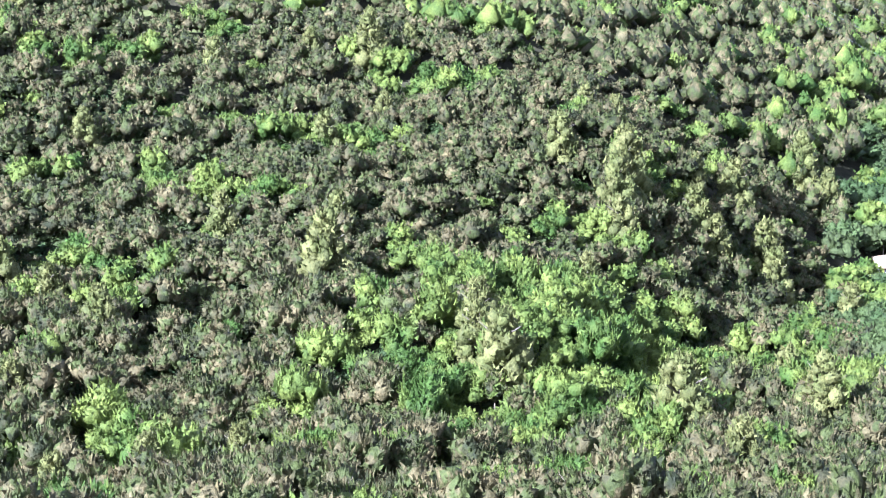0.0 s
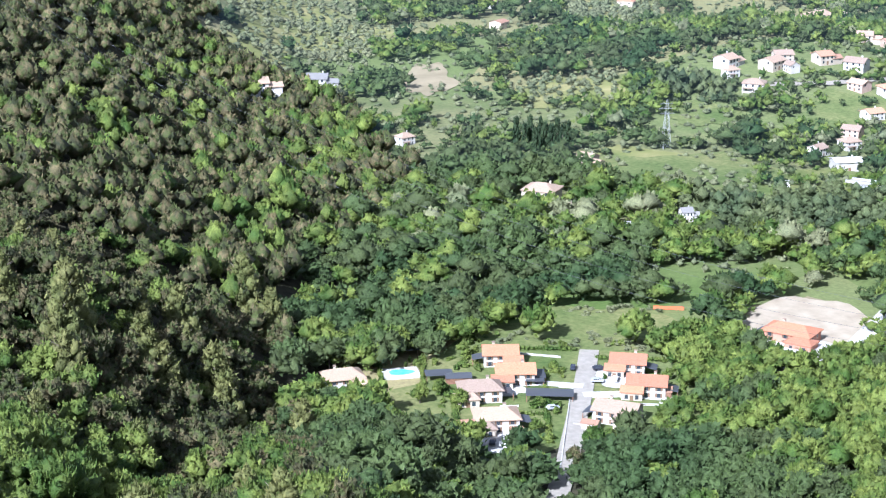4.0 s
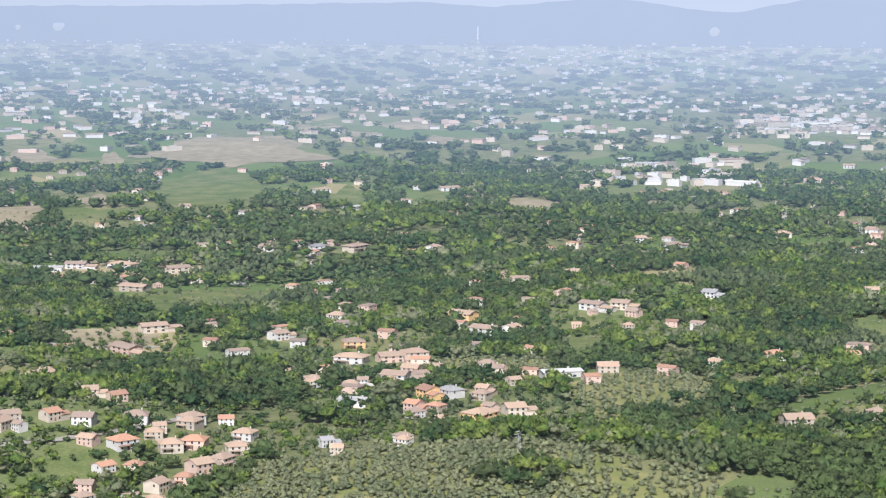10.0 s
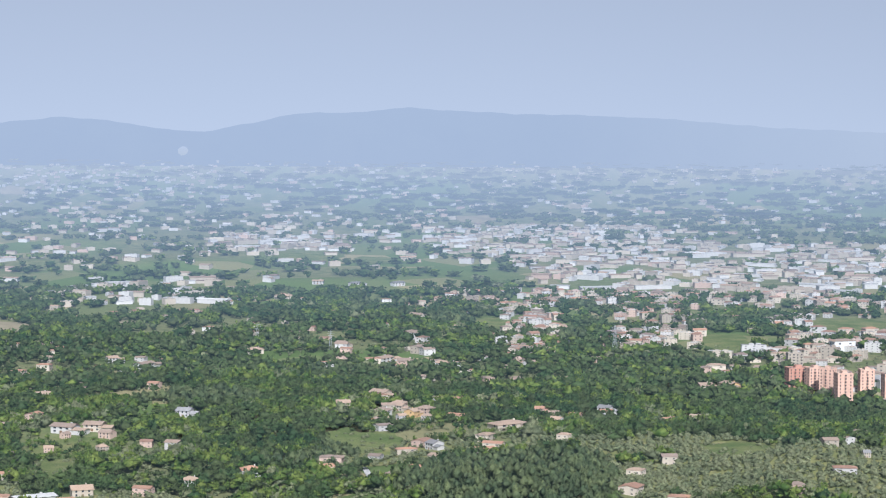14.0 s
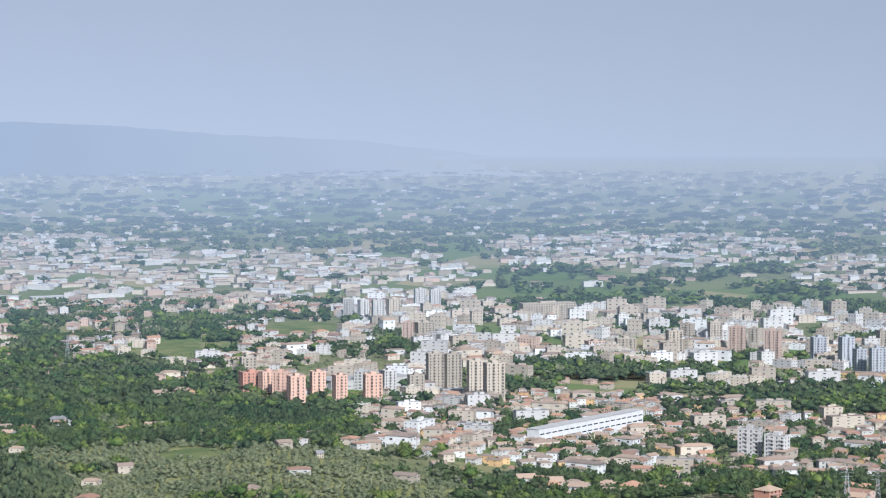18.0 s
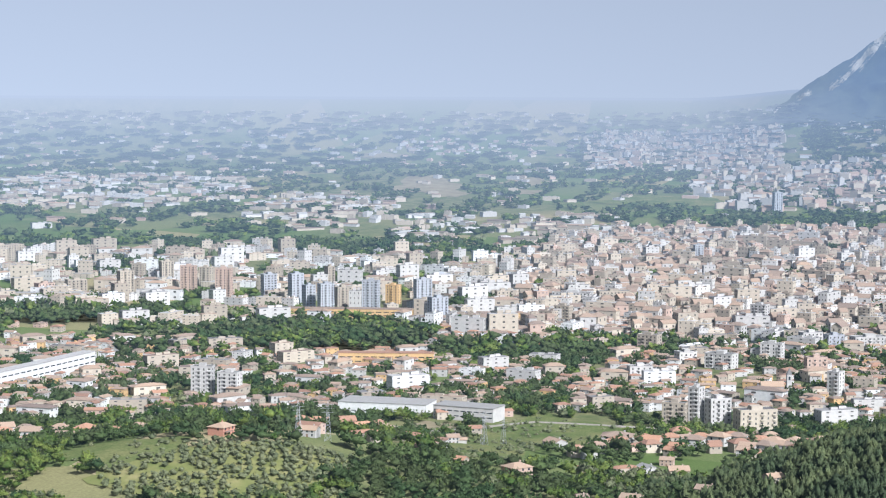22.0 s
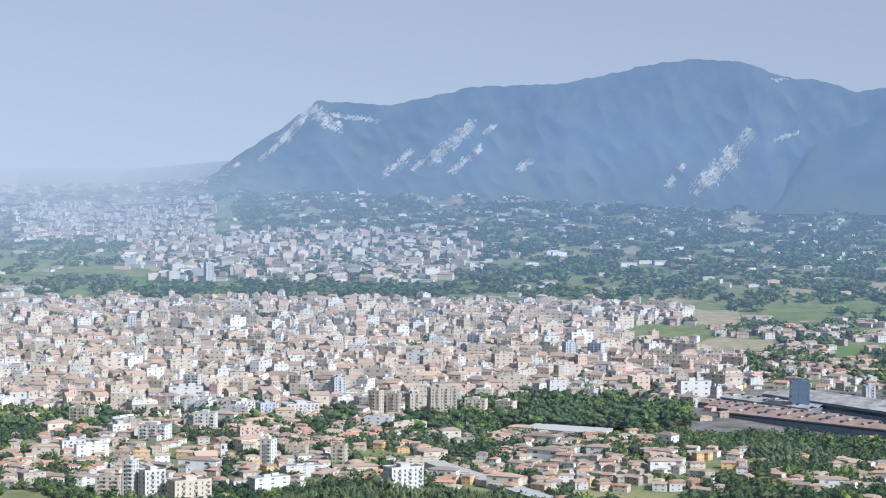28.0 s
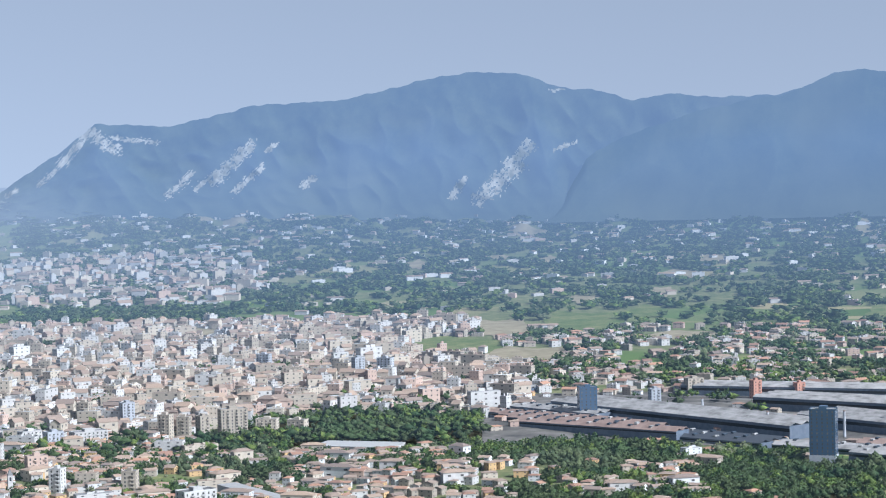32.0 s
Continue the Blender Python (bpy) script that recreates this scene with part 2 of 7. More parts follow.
def ball(fine):
    """A rough ball: twenty faces when fine, else eight."""
    if not fine:
        v = np.array([(1, 0, 0), (0, 1, 0), (-1, 0, 0), (0, -1, 0), (0, 0, 1), (0, 0, -1)], float)
        return v, np.array([(i, (i + 1) % 4, 4) for i in range(4)] + [((i + 1) % 4, i, 5) for i in range(4)])
    v = [(0, 0, 1)] + [(0.894 * math.cos(1.2566 * i), 0.894 * math.sin(1.2566 * i), 0.447) for i in range(5)]
    v += [(0.894 * math.cos(1.2566 * i + 0.6283), 0.894 * math.sin(1.2566 * i + 0.6283), -0.447) for i in range(5)] + [(0, 0, -1)]
    f = [(0, 1 + i, 1 + (i + 1) % 5) for i in range(5)] + [(1 + i, 6 + i, 1 + (i + 1) % 5) for i in range(5)]
    f += [(6 + i, 6 + (i + 1) % 5, 1 + (i + 1) % 5) for i in range(5)] + [(11, 6 + (i + 1) % 5, 6 + i) for i in range(5)]
    return np.array(v, float), np.array(f)


def clumped(k, n, leaf, shape="round", seed=0, fine=True, lump=None):
    """A crown of unit width and height: k lumps of foliage, with n leaf sprays standing out of them."""
    g = np.random.default_rng(seed)
    bv, bf = ball(fine)
    d = g.normal(size=(k, 3))
    d /= np.linalg.norm(d, axis=1)[:, None]
    d[:, 2] = np.abs(d[:, 2]) * 1.2 - 0.35
    c = d * g.uniform(0.5, 1.0, (k, 1)) ** 0.6
    size = np.full(k, lump or min(0.40, 0.56 / k ** 0.36)) * g.uniform(0.7, 1.2, k)
    if shape == "round":
        c = c * (0.38, 0.38, 0.34) + (0, 0, 0.56)
    else:
        t = (np.arange(k) + g.uniform(0.1, 0.9, k)) / k * 0.9 + 0.06
        w = (1.05 - t) ** 0.75 * 0.36 if shape == "cone" else np.sin(t ** 0.7 * 3.0) * 0.26 + 0.04
        b = np.arange(k) * 2.4 + g.uniform(-0.6, 0.6, k)
        c = np.stack([w * np.cos(b), w * np.sin(b), t], 1)
        size = size * (1.4 - 0.85 * t)
    if fine:
        size = size * 0.84
    if k == 1:
        c, size = np.array([(0, 0, 0.5)]), np.array([0.52])
    turn_ = g.uniform(0, 6.283, k)
    X = bv[None] * g.uniform(0.6, 1.4, (k, len(bv), 1)) * size[:, None, None]
    co, si = np.cos(turn_)[:, None], np.sin(turn_)[:, None]
    X = np.stack([co * X[..., 0] - si * X[..., 1], si * X[..., 0] + co * X[..., 1], X[..., 2] * (0.8 if shape == "round" else 0.9)], -1) + c[:, None]
    v = [X.reshape(-1, 3)]
    f = [(bf[None] + (np.arange(k) * len(bv))[:, None, None]).reshape(-1, 3)]
    if n:
        pick = g.integers(0, k, n)
        nor = g.normal(size=(n, 3)) + (0, 0, 0.35)
        nor /= np.linalg.norm(nor, axis=1)[:, None]
        cen = c[pick] + nor * (size[pick] * g.uniform(0.75, 1.3 if fine else 1.1, n))[:, None] * (1, 1, 0.85)
        out = nor * 0.7 + g.normal(size=(n, 3)) * 0.35 + (0, 0, 0.45)
        out /= np.linalg.norm(out, axis=1)[:, None]
        ax = np.cross(out, g.normal(size=(n, 3)))
        ax /= np.linalg.norm(ax, axis=1)[:, None]
        long = (1.1, 2.3) if fine else (0.7, 1.3)
        w, l = leaf * g.uniform(0.5, 1.1, (n, 1)), leaf * g.uniform(*long, (n, 1))
        q = np.stack([cen - ax * w - out * l * 0.4, cen + ax * w - out * l * 0.4, cen + out * l], 1)
        v.append(q.reshape(-1, 3))
        f.append(np.arange(n * 3).reshape(n, 3) + k * len(bv))
    return np.concatenate(v), np.concatenate(f)


# ---------------------------------------------------------------- ground: one sheet from the eye to the horizon
GROUND, _tree, _b = material("meadows_and_fields", 0.95, 0, 0.1)
_p = place(_tree)
_vor = node(_tree, "TexVoronoi", Scale=0.0075)
_tree.links.new(_p, _vor.inputs["Vector"])
_fields = ramp(_tree, _vor.outputs["Color"], [(0.0, (0.075, 0.115, 0.030)), (0.35, (0.105, 0.150, 0.045)), (0.6, (0.14, 0.16, 0.065)),
                                             (0.8, (0.27, 0.23, 0.12)), (1.0, (0.33, 0.28, 0.17))])
_grass = ramp(_tree, grain(_tree, 0.05, 4), [(0.3, (0.090, 0.112, 0.046)), (0.7, (0.190, 0.185, 0.090))])
_col = blend(_tree, ramp(_tree, grain(_tree, 0.002, 1), [(0.42, (0, 0, 0)), (0.55, (1, 1, 1))]), _grass, _fields)
_col = blend(_tree, 1.0, _col, ramp(_tree, grain(_tree, 0.6, 3), [(0.3, (0.8, 0.8, 0.8)), (0.7, (1.15, 1.15, 1.1))]), "MULTIPLY")
_tree.links.new(_col, _b.inputs["Base Color"])

def haze_glow_colour(tree):
    """The colour of the sky at the horizon behind a place: used as the haze emission painted onto far things."""
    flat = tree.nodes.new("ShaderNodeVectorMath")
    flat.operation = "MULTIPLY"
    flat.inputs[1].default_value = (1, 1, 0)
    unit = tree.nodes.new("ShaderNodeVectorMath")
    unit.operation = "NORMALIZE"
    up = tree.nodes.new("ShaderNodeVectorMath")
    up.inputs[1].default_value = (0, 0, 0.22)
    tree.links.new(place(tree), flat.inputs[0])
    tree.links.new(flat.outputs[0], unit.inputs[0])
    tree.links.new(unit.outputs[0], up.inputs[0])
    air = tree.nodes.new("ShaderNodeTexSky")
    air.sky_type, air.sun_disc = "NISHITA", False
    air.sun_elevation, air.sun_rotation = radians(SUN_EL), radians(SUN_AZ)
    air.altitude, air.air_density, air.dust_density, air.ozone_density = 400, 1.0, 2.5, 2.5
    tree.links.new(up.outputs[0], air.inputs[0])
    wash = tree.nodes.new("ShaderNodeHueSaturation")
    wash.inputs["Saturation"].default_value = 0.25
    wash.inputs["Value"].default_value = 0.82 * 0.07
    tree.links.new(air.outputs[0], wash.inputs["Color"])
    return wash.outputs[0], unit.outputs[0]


def mountain_haze_glow(name, source, near=2600.0, low=0.06, high=1.0, far=4680.0, colour=None, foot=330.0, tint=None):
    """Copy of a material for the backdrop of the far distance, with haze painted in as emission."""
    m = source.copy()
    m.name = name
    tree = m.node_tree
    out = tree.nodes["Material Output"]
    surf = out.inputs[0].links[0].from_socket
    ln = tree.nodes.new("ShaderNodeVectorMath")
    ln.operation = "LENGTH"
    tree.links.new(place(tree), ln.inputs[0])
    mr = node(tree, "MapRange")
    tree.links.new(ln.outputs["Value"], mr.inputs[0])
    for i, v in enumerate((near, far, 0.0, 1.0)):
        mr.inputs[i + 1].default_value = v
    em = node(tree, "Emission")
    side = tree.nodes.new("ShaderNodeVectorMath")          # the painted haze is paler to the south than over the mountain
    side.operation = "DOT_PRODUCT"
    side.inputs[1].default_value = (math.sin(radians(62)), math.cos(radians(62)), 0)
    glow, unit = haze_glow_colour(tree)
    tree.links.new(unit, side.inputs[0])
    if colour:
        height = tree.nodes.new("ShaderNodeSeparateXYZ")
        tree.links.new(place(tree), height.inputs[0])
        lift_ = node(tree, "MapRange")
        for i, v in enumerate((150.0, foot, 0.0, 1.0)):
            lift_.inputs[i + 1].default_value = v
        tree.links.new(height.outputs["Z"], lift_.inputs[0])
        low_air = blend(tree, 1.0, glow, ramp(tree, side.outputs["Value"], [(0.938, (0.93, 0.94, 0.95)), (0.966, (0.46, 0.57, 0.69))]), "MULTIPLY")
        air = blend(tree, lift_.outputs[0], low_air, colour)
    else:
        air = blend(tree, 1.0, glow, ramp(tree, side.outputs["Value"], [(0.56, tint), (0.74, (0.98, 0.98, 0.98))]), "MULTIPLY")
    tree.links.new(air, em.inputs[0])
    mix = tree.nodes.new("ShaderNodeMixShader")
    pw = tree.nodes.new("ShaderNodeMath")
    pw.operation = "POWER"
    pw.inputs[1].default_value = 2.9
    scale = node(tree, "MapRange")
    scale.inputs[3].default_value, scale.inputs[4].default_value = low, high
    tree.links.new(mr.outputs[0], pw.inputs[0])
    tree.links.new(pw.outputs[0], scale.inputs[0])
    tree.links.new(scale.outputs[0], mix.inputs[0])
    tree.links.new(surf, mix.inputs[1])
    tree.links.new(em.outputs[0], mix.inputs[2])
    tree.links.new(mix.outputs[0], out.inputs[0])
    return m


def with_haze_glow(name, source):
    """Copy of a material for things past about 850 m, with haze mixed in as emission, more so the farther they lie."""
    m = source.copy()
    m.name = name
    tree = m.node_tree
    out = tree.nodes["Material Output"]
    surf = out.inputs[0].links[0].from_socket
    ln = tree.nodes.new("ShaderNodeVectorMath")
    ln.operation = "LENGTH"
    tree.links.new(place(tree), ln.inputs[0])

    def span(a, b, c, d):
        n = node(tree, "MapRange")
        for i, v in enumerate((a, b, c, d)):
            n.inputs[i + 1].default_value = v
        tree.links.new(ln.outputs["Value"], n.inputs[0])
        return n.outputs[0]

    glow, unit = haze_glow_colour(tree)
    side = tree.nodes.new("ShaderNodeVectorMath")          # less painted haze towards the mountain
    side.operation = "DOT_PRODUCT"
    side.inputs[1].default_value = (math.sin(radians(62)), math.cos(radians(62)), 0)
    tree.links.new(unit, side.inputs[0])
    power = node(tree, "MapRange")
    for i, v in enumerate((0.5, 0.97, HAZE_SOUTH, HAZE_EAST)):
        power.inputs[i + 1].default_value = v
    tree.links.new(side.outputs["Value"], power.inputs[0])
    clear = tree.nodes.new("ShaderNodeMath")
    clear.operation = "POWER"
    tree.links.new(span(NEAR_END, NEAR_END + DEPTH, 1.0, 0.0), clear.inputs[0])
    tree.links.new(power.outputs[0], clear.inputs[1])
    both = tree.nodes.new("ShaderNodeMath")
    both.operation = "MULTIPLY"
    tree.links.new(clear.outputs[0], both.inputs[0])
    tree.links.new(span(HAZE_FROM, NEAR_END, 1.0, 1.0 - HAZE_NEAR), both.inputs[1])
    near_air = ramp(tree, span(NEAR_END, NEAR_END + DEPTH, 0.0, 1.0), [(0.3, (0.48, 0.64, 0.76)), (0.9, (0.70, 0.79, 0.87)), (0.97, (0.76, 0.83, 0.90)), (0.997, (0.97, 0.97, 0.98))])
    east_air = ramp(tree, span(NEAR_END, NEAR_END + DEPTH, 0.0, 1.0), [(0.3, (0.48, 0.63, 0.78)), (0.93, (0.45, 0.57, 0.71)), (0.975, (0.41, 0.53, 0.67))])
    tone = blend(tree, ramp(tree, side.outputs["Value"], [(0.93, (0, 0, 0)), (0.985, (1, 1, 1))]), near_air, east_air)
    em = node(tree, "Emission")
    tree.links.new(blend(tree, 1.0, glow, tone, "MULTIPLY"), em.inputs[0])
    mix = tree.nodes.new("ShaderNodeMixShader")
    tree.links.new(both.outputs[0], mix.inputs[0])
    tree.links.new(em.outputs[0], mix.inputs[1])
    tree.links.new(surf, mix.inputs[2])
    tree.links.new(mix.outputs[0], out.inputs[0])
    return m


GROUND_HAZE_GLOW = with_haze_glow("far_fields", GROUND)


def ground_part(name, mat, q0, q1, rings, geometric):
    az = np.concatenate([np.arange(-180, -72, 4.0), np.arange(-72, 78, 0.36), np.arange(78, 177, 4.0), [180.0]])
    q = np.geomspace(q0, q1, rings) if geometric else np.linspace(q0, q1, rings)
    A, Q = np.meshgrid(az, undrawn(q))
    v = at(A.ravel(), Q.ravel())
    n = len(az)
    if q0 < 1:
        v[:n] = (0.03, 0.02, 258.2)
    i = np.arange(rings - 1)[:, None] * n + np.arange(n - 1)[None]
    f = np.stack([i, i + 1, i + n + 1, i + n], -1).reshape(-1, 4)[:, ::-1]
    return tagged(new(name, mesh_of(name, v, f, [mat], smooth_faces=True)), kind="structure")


# from BACK outward the ground material carries the haze emission
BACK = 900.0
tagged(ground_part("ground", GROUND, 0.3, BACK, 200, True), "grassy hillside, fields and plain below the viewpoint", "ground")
tagged(ground_part("backdrop_plain", GROUND_HAZE_GLOW, BACK, 4676.0, 280, False), "far plain with fields and painted haze glow", "backdrop")

# ---------------------------------------------------------------- mountains and far hills
ROCK, _tree, _b = material("wooded_mountain_and_cliffs", 0.95, 0, 0.1)
_col = ramp(_tree, grain(_tree, 0.012, 6, 0.7), [(0.3, (0.020, 0.036, 0.028)), (0.7, (0.100, 0.120, 0.065))])
_col = blend(_tree, ramp(_tree, grain(_tree, 0.0035, 3), [(0.5, (0, 0, 0)), (0.68, (0.7, 0.7, 0.7))]), _col, (0.16, 0.17, 0.10))
_tree.links.new(_col, _b.inputs["Base Color"])
# blue haze over the woods is painted in as emission
ROCK_HAZE_GLOW = mountain_haze_glow("distant_mountain", ROCK, 4590, 0.84, 0.70, 4672, (0.110, 0.150, 0.222))

SKYLINE = [(40.0, -1.3), (41.3, -1.0), (42.7, -0.5), (43.6, -0.06), (44.5, 0.54), (45.4, 1.12), (46.2, 1.76), (47.3, 1.71), (48.2, 1.65), (49.5, 1.93), (50.6, 2.2),
           (53, 2.29), (54.3, 2.55), (55.5, 2.84), (56.7, 3.0), (58.1, 2.93), (59.2, 2.51), (60.3, 2.4), (61.2, 2.1), (62.3, 2.27),
           (63.4, 2.13), (65.3, 2.15), (66.1, 2.4), (66.8, 2.71), (67.6, 2.78), (69, 2.5), (75, 2.0), (95, 1.0)]
az = np.concatenate([np.arange(40.0, 69, 0.034), np.arange(69, 95, 0.2)])
rows = 100
top = np.interp(az, *zip(*SKYLINE)) + 0.035 * wave(az * 60, az * 0, 40, 2)
T = np.linspace(0, 1, rows)[:, None]
foot_ = np.minimum(np.interp(az, *zip(*FOOT)) - 0.03, top - 0.02)[None]
El = foot_ + (top[None] - foot_) * T ** 1.1
u, w = az[None] * 60, T * 230
spur = 1 - np.abs(wave(u + 0.35 * w, w * 0.6, 330, 3))            # slanting spurs and gullies
spur = 0.6 * spur + 0.3 * (1 - np.abs(wave(u + 0.5 * w, w * 0.8, 110, 5))) + 0.05 * wave(u + 0.8 * w, w - 0.3 * u, 60, 7)
Q = 4606 + 66 * T ** 0.8 - 40 * (spur - 0.5) * np.sin(np.pi * np.clip(0.12 + 0.88 * T, 0, 1)) ** 0.7
v = np.stack([Q * np.sin(np.radians(az))[None], Q * np.cos(np.radians(az))[None], H + Q * np.tan(np.radians(El))], -1).reshape(-1, 3)
n = len(az)
i = np.arange(rows - 1)[:, None] * n + np.arange(n - 1)[None]
f = np.stack([i, i + 1, i + n + 1, i + n], -1).reshape(-1, 4)[:, ::-1]
# bare rock: cliffs given by foot and head (azimuth, elevation) and width in degrees
CLIFFS = [(45.2, 0.62, 46.1, 1.58, 0.17), (46.1, 1.5, 46.7, 1.0, 0.24), (46.7, 1.35, 47.9, 1.2, 0.10), (48.15, -0.28, 48.8, 0.3, 0.15), (48.9, -0.1, 49.3, 0.2, 0.12),
          (49.4, 0.1, 50.5, 1.08, 0.24), (50.0, -0.2, 50.75, 0.45, 0.15), (50.9, 0.9, 51.2, 1.1, 0.1), (51.9, -0.1, 52.2, 0.1, 0.16), (56.05, -0.55, 56.45, 0.0, 0.14),
          (56.85, -0.6, 58.25, 0.88, 0.28), (57.2, -0.35, 57.95, 0.3, 0.32), (61.6, -0.45, 62.0, -0.25, 0.16), (66.9, 0.1, 67.0, 0.4, 0.12), (67.2, -0.8, 67.3, -0.6, 0.14),
          (43.75, -0.2, 44.0, -0.05, 0.1), (59.0, 0.75, 59.6, 0.95, 0.08), (44.6, 0.1, 45.1, 0.5, 0.1), (58.9, 2.4, 59.3, 2.45, 0.05)]
A2 = np.broadcast_to(az[None], El.shape)
bare = np.full(El.shape, -9.0)
for a0, e0, a1, e1, wd in CLIFFS:
    s_ = np.clip(((A2 - a0) * (a1 - a0) + (El - e0) * (e1 - e0)) / ((a1 - a0) ** 2 + (e1 - e0) ** 2), 0, 1)
    dist = np.hypot(A2 - a0 - s_ * (a1 - a0), El - e0 - s_ * (e1 - e0)) / (1.2 * wd)
    bare = np.maximum(bare, 1 - dist)
rag = wave(u + 9 * wave(u, w, 31, 51), w + 9 * wave(u, w, 27, 52), 24, 11)
streak = wave(2.2 * (u - 0.9 * w) + 4 * rag, 0.4 * w - 5 * rag, 13, 12)           # clefts run down the slabs
bare = np.minimum(bare, 0.8) + 0.30 * rag + 0.34 * streak + 0.14 * wave(u - 3 * rag, w, 7.0, 13) + rng.normal(0, 0.05, bare.shape)
rock = (bare > 0.56)[:-1, :-1].ravel().astype(int)
CLIFF, _tree, _b = material("pale_limestone", 0.95, 0, 0.1)
_tree.links.new(ramp(_tree, grain(_tree, 0.05, 5), [(0.35, (0.16, 0.155, 0.14)), (0.65, (0.52, 0.49, 0.45))]), _b.inputs["Base Color"])
# a little less emission haze over the rock
CLIFF_HAZE_GLOW = mountain_haze_glow("distant_limestone", CLIFF, 4590, 0.66, 0.62, 4672, (0.122, 0.162, 0.212))
tagged(new("backdrop_mountain", mesh_of("backdrop_mountain", v, f, [ROCK_HAZE_GLOW, CLIFF_HAZE_GLOW], rock, True)), "wooded mountain ridge with pale cliffs and painted blue haze",
       "mountain", kind="structure")

# the nearer mountain at the end of the range
SPUR = [(58.6, -1.4), (59.2, -0.7), (59.9, 0.5), (60.6, 0.95), (61.6, 1.3), (63.0, 1.75), (64.2, 1.98), (65.3, 2.12), (66.1, 2.38), (66.8, 2.70), (67.6, 2.77), (69, 2.5), (75, 2.2), (95, 1.0)]
az = np.arange(58.6, 95, 0.05)
rows = 60
T = np.linspace(0, 1, rows)[:, None]
top = np.interp(az, *zip(*SPUR)) + 0.03 * wave(az * 60, az * 0, 40, 5)
El = -1.28 + (top + 1.28)[None] * T ** 1.1
u, w = az[None] * 60, T * 230
Q = 4586 + 40 * T ** 0.8 - 18 * (1 - np.abs(wave(u - 0.4 * w, w * 0.6, 260, 8))) * np.sin(np.pi * np.clip(0.1 + 0.9 * T, 0, 1))
v = np.stack([Q * np.sin(np.radians(az))[None], Q * np.cos(np.radians(az))[None], H + Q * np.tan(np.radians(El))], -1).reshape(-1, 3)
n = len(az)
i = np.arange(rows - 1)[:, None] * n + np.arange(n - 1)[None]
f = np.stack([i, i + 1, i + n + 1, i + n], -1).reshape(-1, 4)[:, ::-1]
# the same painted haze, in a slightly darker blue
SPUR_HAZE_GLOW = mountain_haze_glow("nearer_distant_mountain", ROCK, 4570, 0.82, 0.72, 4630, (0.100, 0.140, 0.206))
tagged(new("backdrop_mountain_2", mesh_of("backdrop_mountain_2", v, f, [SPUR_HAZE_GLOW], None, True)), "wooded mountain ending the range, with darker blue painted haze", "mountain", kind="structure")

# low far ridge across the plain
RIDGE = [(-60, 0.1), (-30, 0.25), (-20, 0.3), (-12.3, 0.45), (-10.3, 0.32), (-8.9, 0.46), (-7.5, 0.59), (-6.3, 0.52), (-5, 0.3), (-3.6, 0.2), (-2.2, 0.48), (-1.1, 0.73), (0.7, 0.78),
         (2.1, 0.92), (3.1, 0.85), (5, 0.76), (7.3, 0.72), (9.6, 0.62), (12, 0.42), (16, 0.25), (20, -0.2), (23, -1.05)]
az = np.arange(-60, 23, 0.08)
top = np.interp(az, *zip(*RIDGE)) + 0.02 * wave(az * 60, az * 0, 60, 2)
rows = 12
T = np.linspace(0, 1, rows)[:, None]
El = -0.75 + (top + 0.75)[None] * T
Q = 4655 + 40 * T - 12 * (1 - np.abs(wave(az[None] * 60, T * 60, 90, 4))) * np.sin(np.pi * T)
v = np.stack([Q * np.sin(np.radians(az))[None], Q * np.cos(np.radians(az))[None], H + Q * np.tan(np.radians(El))], -1).reshape(-1, 3)
n = len(az)
i = np.arange(rows - 1)[:, None] * n + np.arange(n - 1)[None]
f = np.stack([i, i + 1, i + n + 1, i + n], -1).reshape(-1, 4)[:, ::-1]
# ridge nearly all haze emission, fading to the sky colour
HILL_HAZE_GLOW = mountain_haze_glow("far_ridge", ROCK, 3700, 0.9, 0.97, 4700, tint=(0.79, 0.83, 0.885))
tagged(new("backdrop_ridge", mesh_of("backdrop_ridge", v, f, [HILL_HAZE_GLOW], None, True)), "low ridge fading into painted blue-grey haze", "hills", kind="structure")

# ---------------------------------------------------------------- land use
LAND = {}


def patch(kind, az0, az1, r0, r1):
    """An oval stretch of one land use, between two azimuths and two distances."""
    LAND.setdefault(kind, []).append((az0, az1, min(r0, r1), max(r0, r1)))


patch('clear', -31.8, -25.9, 656, 696)
patch('clear', -32.3, -31.0, 952, 1002)
patch('clear', -27.0, -25.1, 1006, 1046)
patch('clear', -23.0, -20.6, 1022, 1076)
patch('clear', -29.4, -23.6, 868, 954)
patch('clear', -42.6, -40.6, 984, 1104)
patch('bare', -34.7, -33.2, 1088, 1184)
patch('bare', -25.0, -20.7, 638, 712)
patch('clear', -35.6, -25.9, 552, 660)
patch('clear', -27.1, -25.1, 1012, 1044)
patch('clear', -23.3, -20.5, 1018, 1068)
patch('clear', -27.7, -21.5, 850, 944)
patch('bare', -22.3, -19.9, 1546, 1620)
patch('bare', -25.9, -24.9, 1484, 1592)
patch('clear', -19.9, -16.7, 1730, 1934)
patch('bare', -22.3, -20.9, 2700, 3000)
patch('bare', -25.6, -22.8, 2440, 2780)
patch('clear', -19.9, -16.8, 2606, 3520)
patch('bare', -20.0, -15.2, 3538, 4409)
patch('bare', -28.4, -26.6, 3776, 4070)
patch('bare', -32.9, -30.9, 3045, 3201)
patch('clear', -32.5, -31.2, 966, 1006)
patch('clear', -8.3, -7.1, 1436, 1662)
patch('clear', -0.3, 1.2, 1602, 1700)
patch('bare', -9.9, -8.4, 2728, 2930)
